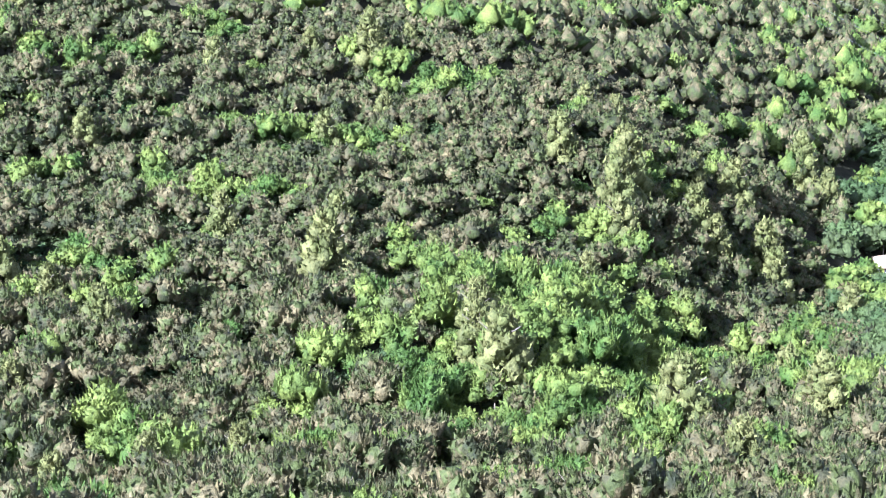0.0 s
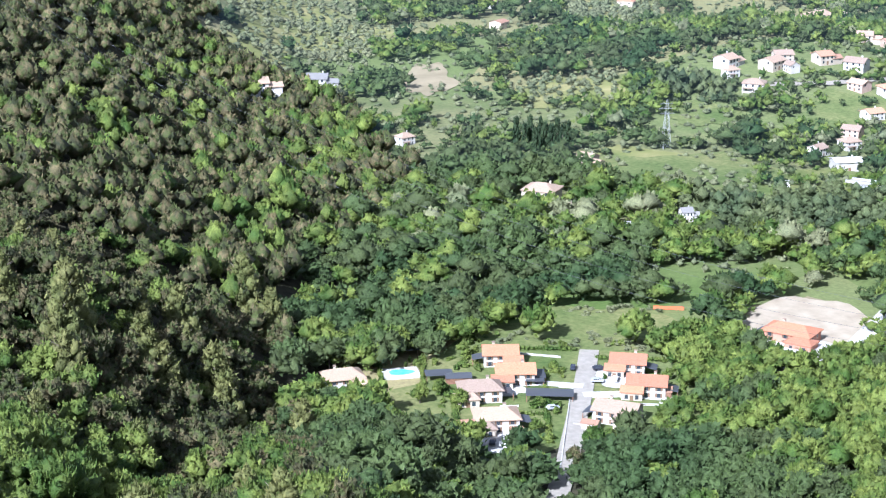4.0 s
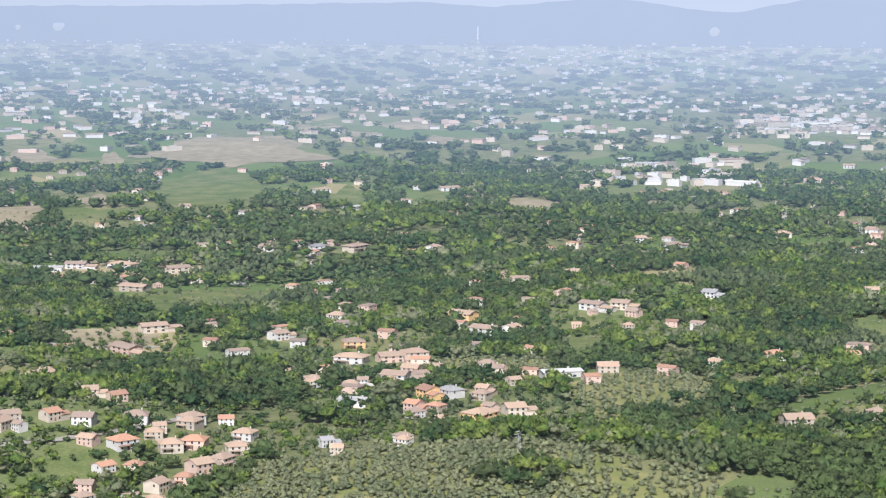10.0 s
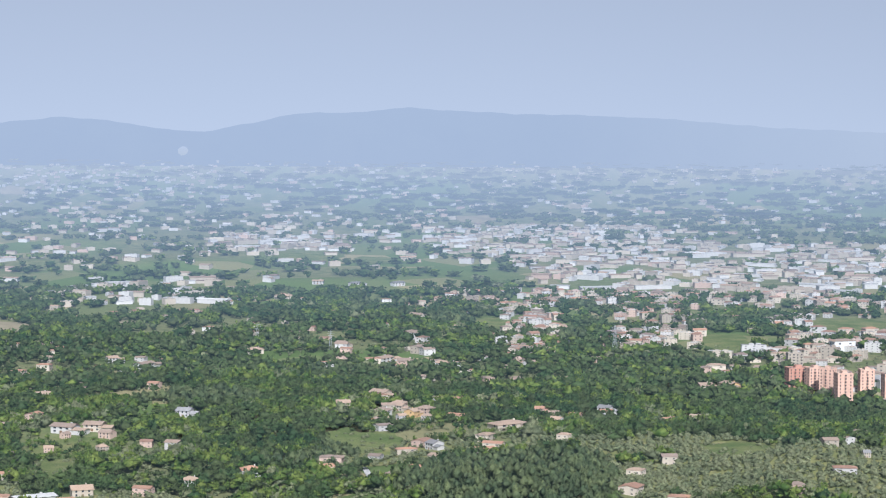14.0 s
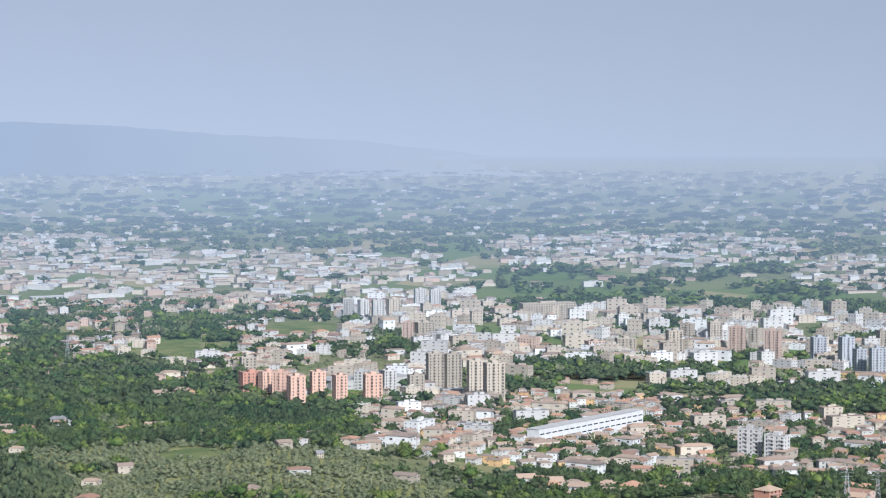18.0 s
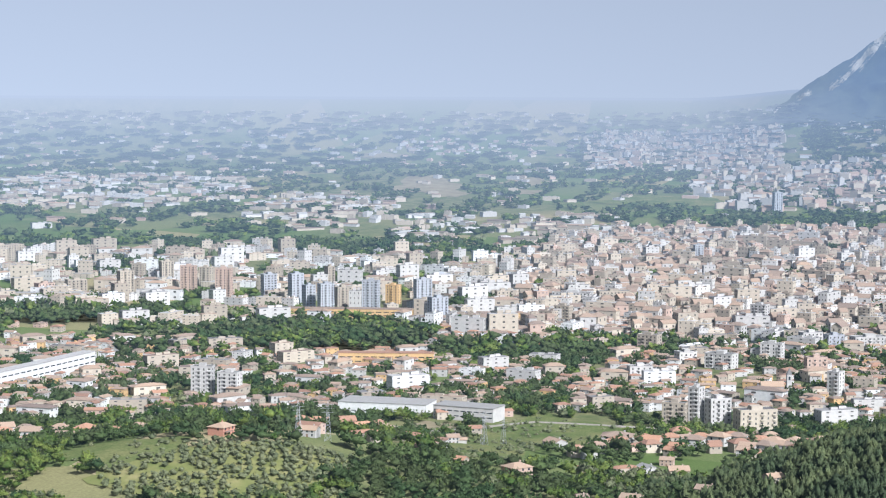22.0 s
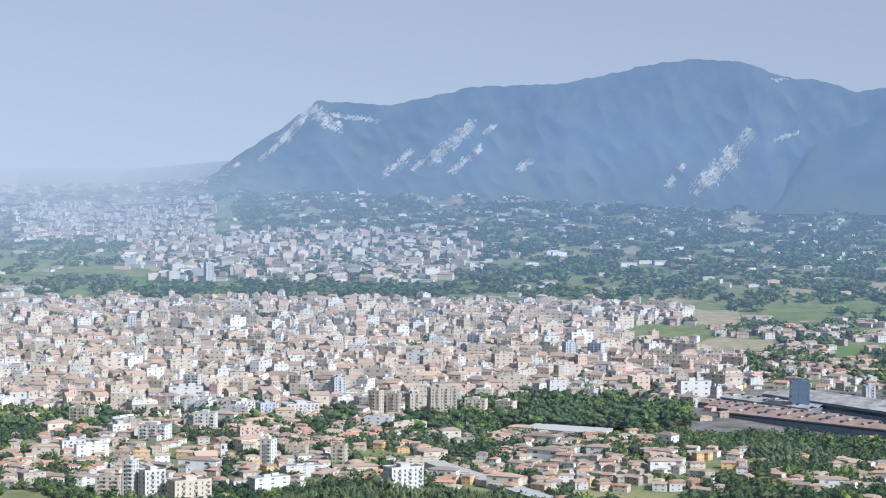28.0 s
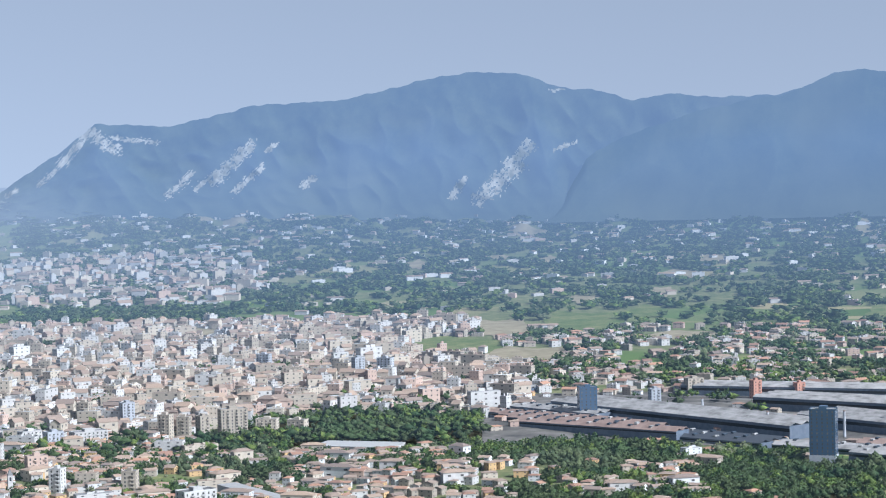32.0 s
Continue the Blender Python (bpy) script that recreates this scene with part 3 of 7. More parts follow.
patch('clear', -21.2, -16.6, 1734, 1944)
patch('bare', -22.6, -20.1, 1566, 1632)
patch('clear', -0.2, 2.0, 1598, 1696)
patch('clear', 10.4, 12.4, 1412, 1514)
patch('clear', -8.7, -6.0, 1580, 1688)
patch('clear', 10.2, 11.9, 2490, 2752)
patch('clear', 13.2, 16.2, 2822, 3045)
patch('clear', 23.1, 26.6, 1140, 1204)
patch('clear', 33.7, 36.2, 1228, 1410)
patch('bare', 32.3, 34.0, 1398, 1478)
patch('clear', 35.3, 39.3, 1430, 1508)
patch('bare', 32.7, 34.5, 1388, 1486)
patch('clear', 34.8, 38.8, 1338, 1524)
patch('bare', 32.5, 34.3, 5123, 6133)
patch('clear', 38.3, 42.0, 4589, 5097)
patch('bare', 48.2, 49.4, 3503, 3719)
patch('clear', 47.2, 48.8, 1690, 1768)
patch('clear', 54.7, 57.5, 2990, 3365)
patch('bare', 56.6, 59.2, 2804, 3138)
patch('clear', 58.6, 60.9, 3365, 3930)
patch('bare', 56.7, 58.2, 3282, 3757)
patch('bare', 48.1, 49.6, 3433, 3701)
patch('bare', 61.2, 63.6, 3185, 3382)
patch('olive', 52.0, 59.0, 980, 1400)
patch('olive', -39.6, -35.4, 1190, 1420)
patch('olive', -31.6, -28.2, 1040, 1110)
patch('olive', -29.6, -24.6, 880, 960)
patch('olive', -30.0, -27.2, 1300, 1450)
patch('olive', -15.0, -8.5, 1340, 1480)
patch('olive', -1.2, 4.2, 1500, 1640)
patch('olive', -18.3, -3.4, 880, 1010)
patch('olive', -17.4, -7.2, 924, 1050)
patch('olive', -8.2, -4.1, 1202, 1376)
patch('olive', -17.9, -10.3, 880, 1014)
patch('olive', -40.7, -37.8, 1068, 1172)
patch('olive', -30.4, -27.7, 1400, 1478)
patch('olive', 8.0, 13.0, 1266, 1472)
patch('olive', 5.1, 11.8, 1234, 1798)
patch('olive', 11.6, 16.6, 1306, 1532)
patch('olive', 14.7, 20.4, 1166, 1400)
patch('olive', 24.1, 31.5, 1100, 1170)
patch('olive', 24.5, 31.4, 1072, 1162)
for area in ((10.5, 20.2, 1960, 2586), (15.3, 19.4, 2600, 3592), (17.3, 31.2, 2210, 3347), (30.0, 38.0, 2100, 3200), (36.4, 58.0, 2105, 3860), (44, 56.5, 2150, 3600)):
    patch('town', *area)
for area in ((40.8, 50.8, 4380, 6900), (37.8, 43.4, 6700, 10400)):
    patch('far_town', *area)
for area in ((12.2, 16.3, 2435, 3050), (7.8, 10.5, 2527, 3119), (4.6, 6.4, 2420, 3360), (15.9, 27.2, 1424, 2150), (20.2, 37.8, 1390, 2110), (33.0, 47.8, 1450, 2400), (38.7, 50.4, 1330, 2110),
             (49.0, 63.6, 1440, 1900), (43.0, 54.6, 1600, 2140), (54.0, 68.5, 2400, 3050), (57, 68.2, 3021, 3500), (2.5, 20.0, 3150, 5200), (33.8, 39.0, 1180, 1460),
             (-12.3, 5.2, 4050, 7000), (-25.5, -8.3, 4173, 7995), (-12.3, -2.9, 9000, 11600), (32.2, 36.8, 7900, 9800), (-0.4, 2.8, 2230, 2700), (0.4, 2.7, 1700, 1900)):
    patch('suburb', *area)
for area in ((2.6, 10.3, 4650, 6255), (5.2, 19.6, 3400, 5252), (19.6, 28.4, 4472, 6272), (28.2, 32.8, 3781, 5128), (32.5, 39.6, 3440, 4300), (-3.7, 0.4, 4480, 5716), (-7.8, -2.8, 3067, 3818)):
    patch('works', *area)
for area in ((27.6, 33.7, 1950, 2270), (33.4, 38.8, 1890, 2050), (20.6, 27.2, 2280, 2420), (49.0, 57.0, 1930, 2240), (56.2, 62.4, 1745, 1940), (62.8, 68.2, 1553, 1800), (4.6, 15.4, 1560, 2250),
             (39.9, 50.2, 3900, 4330), (40.5, 53.0, 880, 1150), (42.0, 52.3, 986, 1036), (1.8, 7.9, 1160, 1492), (-4.6, 1.2, 1520, 2250), (-28.6, -22.5, 1600, 2100), (-20.4, -16.2, 1200, 1420)):
    patch('wood', *area)
patch('plant', 56.4, 70.5, 1890, 2460)

field_rng = random.Random(12)
for i in range(120):                     # fields of the far plain
    a, r = field_rng.uniform(-40, 70), 2750 * math.exp(field_rng.uniform(0, 1.25))
    w, d = field_rng.uniform(0.35, 1.5), field_rng.uniform(0.04, 0.11)
    if not any(k[0] - 1 < a < k[1] and k[2] < r < k[3] for k in LAND["town"] + LAND["works"] + LAND["far_town"]):
        patch(field_rng.choice(["clear", "clear", "bare"]), a, a + w, r, r * (1 + d))


def share(kind, az, r):
    """1 in the middle of a stretch of that kind, 0 at its edge, below 0 outside."""
    best = np.full(np.shape(az), -9.0)
    edge = 0.25 * wave(az * 40, 90000 / r, 25, 6)
    p = 2 if kind in ("clear", "bare") else 3 if kind in ("works", "wood", "olive") else 6
    for a0, a1, r0, r1 in LAND.get(kind, []):
        u0, u1 = 1 / r1, 1 / r0
        k = 1 - np.abs((az - (a0 + a1) / 2) / ((a1 - a0) / 2)) ** p - np.abs((1 / r - (u0 + u1) / 2) / ((u1 - u0) / 2)) ** p
        best = np.maximum(best, k + edge)
    return best


MEADOW, _tree, _b = material("meadow_grass", 0.95, 0, 0.1)
_tree.links.new(blend(_tree, 1.0, ramp(_tree, grain(_tree, 0.03, 4), [(0.3, (0.075, 0.112, 0.034)), (0.5, (0.125, 0.150, 0.055)), (0.7, (0.185, 0.185, 0.080))]),
                      ramp(_tree, grain(_tree, 0.5, 3), [(0.35, (0.75, 0.78, 0.7)), (0.65, (1.15, 1.1, 1.1))]), "MULTIPLY"), _b.inputs["Base Color"])
STRAW, _tree, _b = material("dry_field_soil", 0.95, 0, 0.1)
_tree.links.new(ramp(_tree, grain(_tree, 0.04, 5), [(0.3, (0.19, 0.16, 0.10)), (0.7, (0.30, 0.255, 0.165))]), _b.inputs["Base Color"])
GRAVEL, _tree, _b = material("white_gravel_and_concrete", 0.9, 0, 0.2)
_tree.links.new(ramp(_tree, grain(_tree, 0.4, 5), [(0.3, (0.34, 0.33, 0.31)), (0.7, (0.50, 0.49, 0.47))]), _b.inputs["Base Color"])
EARTH, _tree, _b = material("cut_pale_earth", 0.95, 0, 0.1)
_tree.links.new(ramp(_tree, grain(_tree, 0.15, 5), [(0.3, (0.27, 0.225, 0.165)), (0.7, (0.38, 0.33, 0.25))]), _b.inputs["Base Color"])
# field colours with the haze emission mixed in
MEADOW_HAZE_GLOW, STRAW_HAZE_GLOW = with_haze_glow("far_meadow", MEADOW), with_haze_glow("far_dry_field", STRAW)


def drape(name, mat, a0, a1, r0, r1, lift=0.5, label="", wobble=0.12, seed=0):
    """An oval sheet of ground cover that follows the land."""
    n, m = 36, 10
    t = np.linspace(0, 2 * np.pi, n, endpoint=False)
    k = 1 + wobble * (np.sin(3 * t + seed) + np.sin(5 * t + 2 * seed) + 0.6 * np.sin(9 * t + 3 * seed))
    s = np.linspace(0, 1, m)[1:, None]
    az_ = np.concatenate([[(a0 + a1) / 2], ((a0 + a1) / 2 + (a1 - a0) / 2 * s * (k * np.cos(t))[None]).ravel()])
    u0, u1 = 1 / r1, 1 / r0
    u = np.concatenate([[(u0 + u1) / 2], ((u0 + u1) / 2 + (u1 - u0) / 2 * s * (k * np.sin(t))[None]).ravel()])
    v = at(az_, 1 / u, lift)
    f = [(0, 1 + i, 1 + (i + 1) % n) for i in range(n)]
    q = []
    for j in range(m - 2):
        for i in range(n):
            p0, p1 = 1 + j * n + i, 1 + j * n + (i + 1) % n
            q += [(p0, p0 + n, p1 + n), (p0, p1 + n, p1)]
    return tagged(new(name, mesh_of(name, v, np.array(f + q), [mat], smooth_faces=True)), label, "field", kind="structure")


for kind, near_mat, far_mat, lab in (("clear", MEADOW, MEADOW_HAZE_GLOW, "green meadow among the woods"), ("bare", STRAW, STRAW_HAZE_GLOW, "dry tan field")):
    for i, (a0, a1, r0, r1) in enumerate(LAND[kind]):
        drape("meadow" if kind == "clear" else "dry_field", far_mat if r0 > 850 else near_mat, a0, a1, r0, r1,
              0.2 + 0.0002 * r0 + 0.01 * (i % 7), lab, 0.13, seed=i)

GROVE, _tree, _b = material("dry_grove_grass", 0.95, 0, 0.1)
_tree.links.new(ramp(_tree, grain(_tree, 0.06, 5), [(0.3, (0.125, 0.150, 0.045)), (0.55, (0.190, 0.190, 0.072)), (0.75, (0.28, 0.245, 0.12))]), _b.inputs["Base Color"])
# grove grass with the same emission haze
GROVE_HAZE_GLOW = with_haze_glow("far_grove_grass", GROVE)
for i, (a0, a1, r0, r1) in enumerate(LAND["olive"]):
    drape("grove_ground", GROVE_HAZE_GLOW, a0, a1, r0, r1, 0.12 + 0.0002 * r0 + 0.01 * (i % 7), "dry grass under the olive trees", seed=i + 50)

def cover(name, mat, a0, a1, r0, r1, lift, label):
    """Ground cover over a wide stretch, fine enough to follow the slope."""
    A, R_ = np.meshgrid(np.arange(a0, a1, 0.35), np.geomspace(r0, r1, 90))
    v = at(A.ravel(), R_.ravel(), lift)
    n = A.shape[1]
    i = np.arange(89)[:, None] * n + np.arange(n - 1)[None]
    f = np.stack([i + n, i + n + 1, i + 1, i], -1).reshape(-1, 4)
    return tagged(new(name, mesh_of(name, v, f, [mat], smooth_faces=True)), label, "ground", kind="structure")


# ---------------------------------------------------------------- woods
def tri_crown(n, leaf, shape="round", seed=0):
    """A crown for a tree in a wood, of about n triangles."""
    if n >= 300:
        k = int(n * 0.36 / 20)
        return clumped(k, n - 20 * k, leaf, shape, seed, True)
    k = max(1, int(n * (0.28 if n > 60 else 0.4 if n > 30 else 0.75) / 8))
    return clumped(k, max(0, n - 8 * k), leaf, shape, seed, False)


def stand(name, label, mat, template, az_, r_, size, height, category="trees"):
    if not len(az_):
        return None
    pl = at(az_, r_, -0.4)
    k = drawn(r_) / r_
    v, p = scatter(template, pl, size * k, rng.uniform(0, 6.283, len(az_)), height * k)
    return tagged(new(name, mesh_of(name, v, p, [mat], smooth_faces=True)), label, category, kind="stuff")


def spread(az0, az1, r0, r1, spacing):
    """Places on a shaken grid with about that spacing."""
    out = []
    for r in np.arange(r0, r1, spacing):
        step = math.degrees(spacing / r)
        a = np.arange(az0, az1, step) + rng.uniform(0, step)
        out.append(np.stack([a + rng.uniform(-0.42, 0.42, len(a)) * step, r + rng.uniform(-0.42, 0.42, len(a)) * spacing]))
    return np.concatenate(out, 1)


def xy(az_, r_):
    return r_ * np.sin(np.radians(az_)), r_ * np.cos(np.radians(az_))


# ---------------------------------------------------------------- parts and simple solids
def part(name, bm, mat, parent, label=""):
    me = bpy.data.meshes.new(name)
    bm.to_mesh(me)
    bm.free()
    for m in (mat if isinstance(mat, (list, tuple)) else (mat,)):
        me.materials.append(m)
    ob = new(name, me)
    ob.parent = parent
    return tagged(ob, label)


def shared(name, me, parent, loc=(0, 0, 0), turn=0.0):
    ob = new(name, me)
    ob.parent = parent
    ob.location, ob.rotation_euler = loc, (0, 0, turn)
    return ob


def add_box(bm, x0, x1, y0, y1, z0, z1):
    v = [bm.verts.new(p) for p in ((x0, y0, z0), (x1, y0, z0), (x1, y1, z0), (x0, y1, z0), (x0, y0, z1), (x1, y0, z1), (x1, y1, z1), (x0, y1, z1))]
    for f in ((3, 2, 1, 0), (4, 5, 6, 7), (0, 1, 5, 4), (1, 2, 6, 5), (2, 3, 7, 6), (3, 0, 4, 7)):
        bm.faces.new([v[i] for i in f])
    return bm


def box(*b):
    return add_box(bmesh.new(), *b)


def gable_walls(w, d, h, rise):
    """Walls of a house with two gables, ridge along x."""
    bm = bmesh.new()
    x, y = w / 2, d / 2
    p = [(-x, -y, -2), (x, -y, -2), (x, y, -2), (-x, y, -2), (-x, -y, h), (x, -y, h), (x, y, h), (-x, y, h), (-x, 0, h + rise), (x, 0, h + rise)]
    v = [bm.verts.new(q) for q in p]
    for f in ((0, 1, 5, 4), (2, 3, 7, 6), (1, 2, 6, 9, 5), (3, 0, 4, 8, 7), (4, 5, 9, 8), (6, 7, 8, 9)):
        bm.faces.new([v[i] for i in f])
    return bm


def slab_roof(w, d, h, rise, hip=0.0, over=0.6, thick=0.28):
    """Tiled roof with eaves and thickness; hip: how far the ridge is drawn in at both ends."""
    bm = bmesh.new()
    x, y = w / 2 + over, d / 2 + over
    drop = rise * over / (d / 2)
    rx = x - hip
    low = [(-x, -y, h - drop), (x, -y, h - drop), (x, y, h - drop), (-x, y, h - drop), (-rx, 0, h + rise), (rx, 0, h + rise)]
    a = [bm.verts.new((q[0], q[1], q[2] + 0.02)) for q in low]
    b = [bm.verts.new((q[0], q[1], q[2] + thick)) for q in low]
    for f in ((0, 1, 5, 4), (2, 3, 4, 5), (1, 2, 5), (3, 0, 4)):
        if hip == 0.0 and len(f) == 3:
            i, j, k = f
            bm.faces.new([a[i], a[k], b[k], b[i]])
            bm.faces.new([a[k], a[j], b[j], b[k]])
            continue
        bm.faces.new([b[i] for i in f])
        bm.faces.new([a[i] for i in reversed(f)])
    edges = [(0, 1), (2, 3)] + ([(1, 2), (3, 0)] if hip else [])
    for i, j in edges:
        bm.faces.new([a[i], a[j], b[j], b[i]])
    return bm


def stand_at(az_, r_, turn=0.0, h=0.0, k=1.0):
    """Pose on the ground: x to the right, y away from the viewpoint, then turned."""
    p = at(az_, r_, h)
    return Matrix.LocRotScale(Vector(p), Euler((0, 0, radians(turn - az_))), Vector((k, k, k)))


WINDOW_BM = box(-0.55, 0.55, -0.07, 0.05, 0, 1.4)
WINDOW_ME = bpy.data.meshes.new("window")
WINDOW_BM.to_mesh(WINDOW_ME)
WINDOW_ME.materials.append(GLASS)
SHUTTER, _tree, _b = material("shutter_paint", 0.6)
_b.inputs["Base Color"].default_value = (0.16, 0.10, 0.06, 1)
DOOR_ME = bpy.data.meshes.new("door")
box(-0.6, 0.6, -0.07, 0.05, 0, 2.1).to_mesh(DOOR_ME)
DOOR_ME.materials.append(SHUTTER)

HAZE_GLOW = {}


# building materials with the haze emission mixed in, made once each
def haze_glow_of(m):
    if m not in HAZE_GLOW:
        HAZE_GLOW[m] = with_haze_glow("far_" + m.name, m)
    return HAZE_GLOW[m]


MADE = {}
BUILT = []          # azimuth, distance and room of every building, kept free of trees


def house(kind, wall, roof, far=False):
    """One villa of about 12 x 9 m with its parts, built at the origin."""
    root = new("villa")
    if far:
        wall, roof = haze_glow_of(wall), haze_glow_of(roof)
    hip = kind == 1
    w, d, h, rise = ((12, 10.5, 5.0, 2.1), (13, 11.5, 5.2, 2.2), (9.5, 10, 5.2, 2.0), (12, 9, 4.4, 1.0))[kind]
    part("wall", box(-w / 2, w / 2, -d / 2, d / 2, -2.5, h) if hip else gable_walls(w, d, h, rise), wall, root)
    part("roof", slab_roof(w, d, h, rise, d / 2 * 0.95 if hip else 0.0), roof, root)
    part("chimney", box(w * 0.2, w * 0.2 + 0.7, d * 0.1, d * 0.1 + 0.6, h, h + rise + 0.9), wall, root)
    if kind == 2:
        wing = Matrix.Translation((7.0, -1.2, 0))
        b = gable_walls(6.5, 7, 3.2, 1.4)
        b.transform(wing)
        part("wing_wall", b, wall, root)
        b = slab_roof(6.5, 7, 3.2, 1.4)
        b.transform(wing)
        part("wing_roof", b, roof, root)
    if kind == 1:
        part("porch_roof", box(-w / 2 + 0.5, 0.5, -d / 2 - 2.6, -d / 2 - 0.02, 2.6, 2.85), roof, root)
        for px in (-w / 2 + 0.7, 0.3):
            part("post", box(px - 0.12, px + 0.12, -d / 2 - 2.5, -d / 2 - 2.26, -2.5, 2.6), wall, root)
    floors = 1 if h < 5 else 2
    for fl in range(floors):
        z = 0.9 + 2.5 * fl
        for i in range(3):
            x = (i - 1) * w * 0.3
            if fl == 0 and i == 1:
                shared("door", DOOR_ME, root, (x, -d / 2, 0))
            else:
                shared("window", WINDOW_ME, root, (x, -d / 2, z))
        for x, t in ((w / 2, math.pi / 2), (-w / 2, -math.pi / 2)):
            if fl:
                shared("window", WINDOW_ME, root, (x, -d * 0.18, z), t)
    return root


TONE = {WHITE: "white", CREAM: "cream", OCHRE: "ochre", PINK: "pink", GREY: "grey", SAND: "sand-coloured", BRICK_RED: "brick-red", TERRACOTTA: "terracotta-coloured"}
COVER = {ROOF_RED: "red clay tile", ROOF_ROSE: "orange-red clay tile", ROOF_OLD: "weathered tile", ROOF_GREY: "grey", ROOF_PALE: "pale sheet"}


def villa(az_, r_, width, wall, roof, turn, kind=None):
    if kind is None:
        kind = 3 if roof is ROOF_PALE else int(abs(az_ * 7 + r_)) % 3
    if any(abs(r_ - br) < 0.6 * width + 4 and abs(math.radians(az_ - ba)) * r_ < 0.6 * width + 3 for ba, br, _ in BUILT if abs(r_ - br) < 60):
        return None                      # another building stands here
    # past 850 m the walls and roof glow with painted haze
    far = r_ > 850
    if far and roof is ROOF_RED and int(r_) % 3:
        roof = ROOF_OLD
    key = (kind, wall, roof, far)
    BUILT.append((az_, r_, width * 0.75 + 3))
    s, k = width / 13.6, shrink(r_)
    m = stand_at(az_, r_, turn) @ Matrix.Diagonal((s * k, min(s, 1.35) * k, min(max(s, 0.8), 1.05) * k, 1))
    if key in MADE:
        first = MADE[key]
        return copy_thing(first, m @ Matrix.Diagonal((*(1 / v for v in first.scale), 1)))
    root = house(kind, wall, roof, far)
    root.matrix_basis = m
    MADE[key] = root
    group = "villas in the hills"
    return tagged(root, "%s plastered villa with a %s roof among trees" % (TONE[wall], COVER[roof]), "house", group)



# ---------------------------------------------------------------- apartment towers of the town
GLASS_BLUE, _tree, _b = material("blue_glass_cladding", 0.15, 0.3, 0.7)
_b.inputs["Base Color"].default_value = (0.08, 0.125, 0.19, 1)


def tower(az_, r_, width, height, wall, turn, depth=None, cap=True):
    """A block of flats: body, parapet, stair head, balconies and columns of windows."""
    k = shrink(r_)
    BUILT.append((az_, r_, width * 0.7 + 4))
    root = new("apartment_block")
    far = r_ > 850
    glass, felt = (haze_glow_of(BLIND), haze_glow_of(ROOF_GREY)) if far else (BLIND, ROOF_GREY)
    tone, wall = TONE.get(wall, "blue glass"), haze_glow_of(wall) if far else wall
    w, h = max(width * 0.86, 8), max(height, 9)
    d = depth or min(max(w * 0.55, 11), 16)
    x, y = w / 2, d / 2
    part("body", box(-x, x, -y, y, -3, h), wall, root)
    part("parapet", add_box(add_box(add_box(box(-x - 0.15, x + 0.15, -y - 0.15, -y + 0.25, h, h + 0.9), -x - 0.15, x + 0.15, y - 0.25, y + 0.15, h, h + 0.9),
                            -x - 0.15, -x + 0.25, -y + 0.25, y - 0.25, h, h + 0.9), x - 0.25, x + 0.15, -y + 0.25, y - 0.25, h, h + 0.9), wall, root)
    part("roof_deck", box(-x + 0.25, x - 0.25, -y + 0.25, y - 0.25, h + 0.02, h + 0.25), felt, root)
    if cap:
        part("stair_head", box(-x * 0.3, x * 0.3, -y * 0.5, y * 0.5, h + 0.25, h + 2.9), wall, root)
    if tone == "blue glass":
        part("base", box(-x - 0.3, x + 0.3, -y - 0.3, y + 0.3, -3, h * 0.16), haze_glow_of(GREY), root, "pale grey foot")
    n = max(2, int(w / 4.2))
    floors = max(2, int(h / 3.1))
    for face, (span, off) in enumerate(((w, y), (d, x), (d, x))):
        cols = n if face == 0 else max(2, int(span / 5))
        for i in range(cols):
            c = (i + 0.5) / cols * span - span / 2
            bm = bmesh.new()
            balcony = face == 0 and i % 2 == 1 and tone != "blue glass"
            for f in range(floors):
                z = f * h / floors
                add_box(bm, c - (0.9 if balcony else 0.6), c + (0.9 if balcony else 0.6), -off - 0.06, -off + 0.05, z + 0.7, z + 2.5)
            ob_turn = (0, math.pi / 2, -math.pi / 2)[face]
            bm.transform(Matrix.Rotation(ob_turn, 4, "Z"))
            tagged(part("window_column", bm, glass, root), kind="stuff")
            if balcony:
                bm = bmesh.new()
                for f in range(floors):
                    z = f * h / floors
                    add_box(bm, c - 1.6, c + 1.6, -off - 1.25, -off - 0.07, z, z + 0.95)
                tagged(part("balcony", bm, wall, root), kind="stuff")
    root.matrix_basis = stand_at(az_, r_, turn, 0, k)
    return tagged(root, "dark blue sheet-clad works tower on a pale foot" if tone == "blue glass" else "%s apartment block of %d storeys with balconies" % (tone, floors),
                  "tower" if tone == "blue glass" else "apartment block", "" if tone == "blue glass" else "blocks of the town")


tower(17.80, 3348, 21, 30, WHITE, 15)
tower(18.23, 3332, 20, 30, WHITE, 15)
tower(15.79, 3122, 16, 30, WHITE, -25)
tower(16.20, 3091, 17, 31, WHITE, 28)
tower(16.62, 3045, 20, 34, WHITE, 15)
tower(17.05, 3169, 23, 27, CREAM, 28)
tower(17.48, 2754, 18, 25, PINK, -15)
tower(17.94, 2750, 28, 25, SAND, 22)
tower(18.24, 2194, 21, 39, SAND, 15)
tower(18.72, 2194, 21, 38, SAND, 28)
tower(19.41, 2106, 22, 41, CREAM, 15)
tower(19.90, 2054, 23, 44, CREAM, 22)
tower(17.69, 2132, 19, 23, SAND, 15)
tower(16.92, 2158, 16, 25, WHITE, 22)
tower(16.47, 2102, 21, 27, TERRACOTTA, 15)
tower(15.54, 2084, 15, 28, TERRACOTTA, 22)
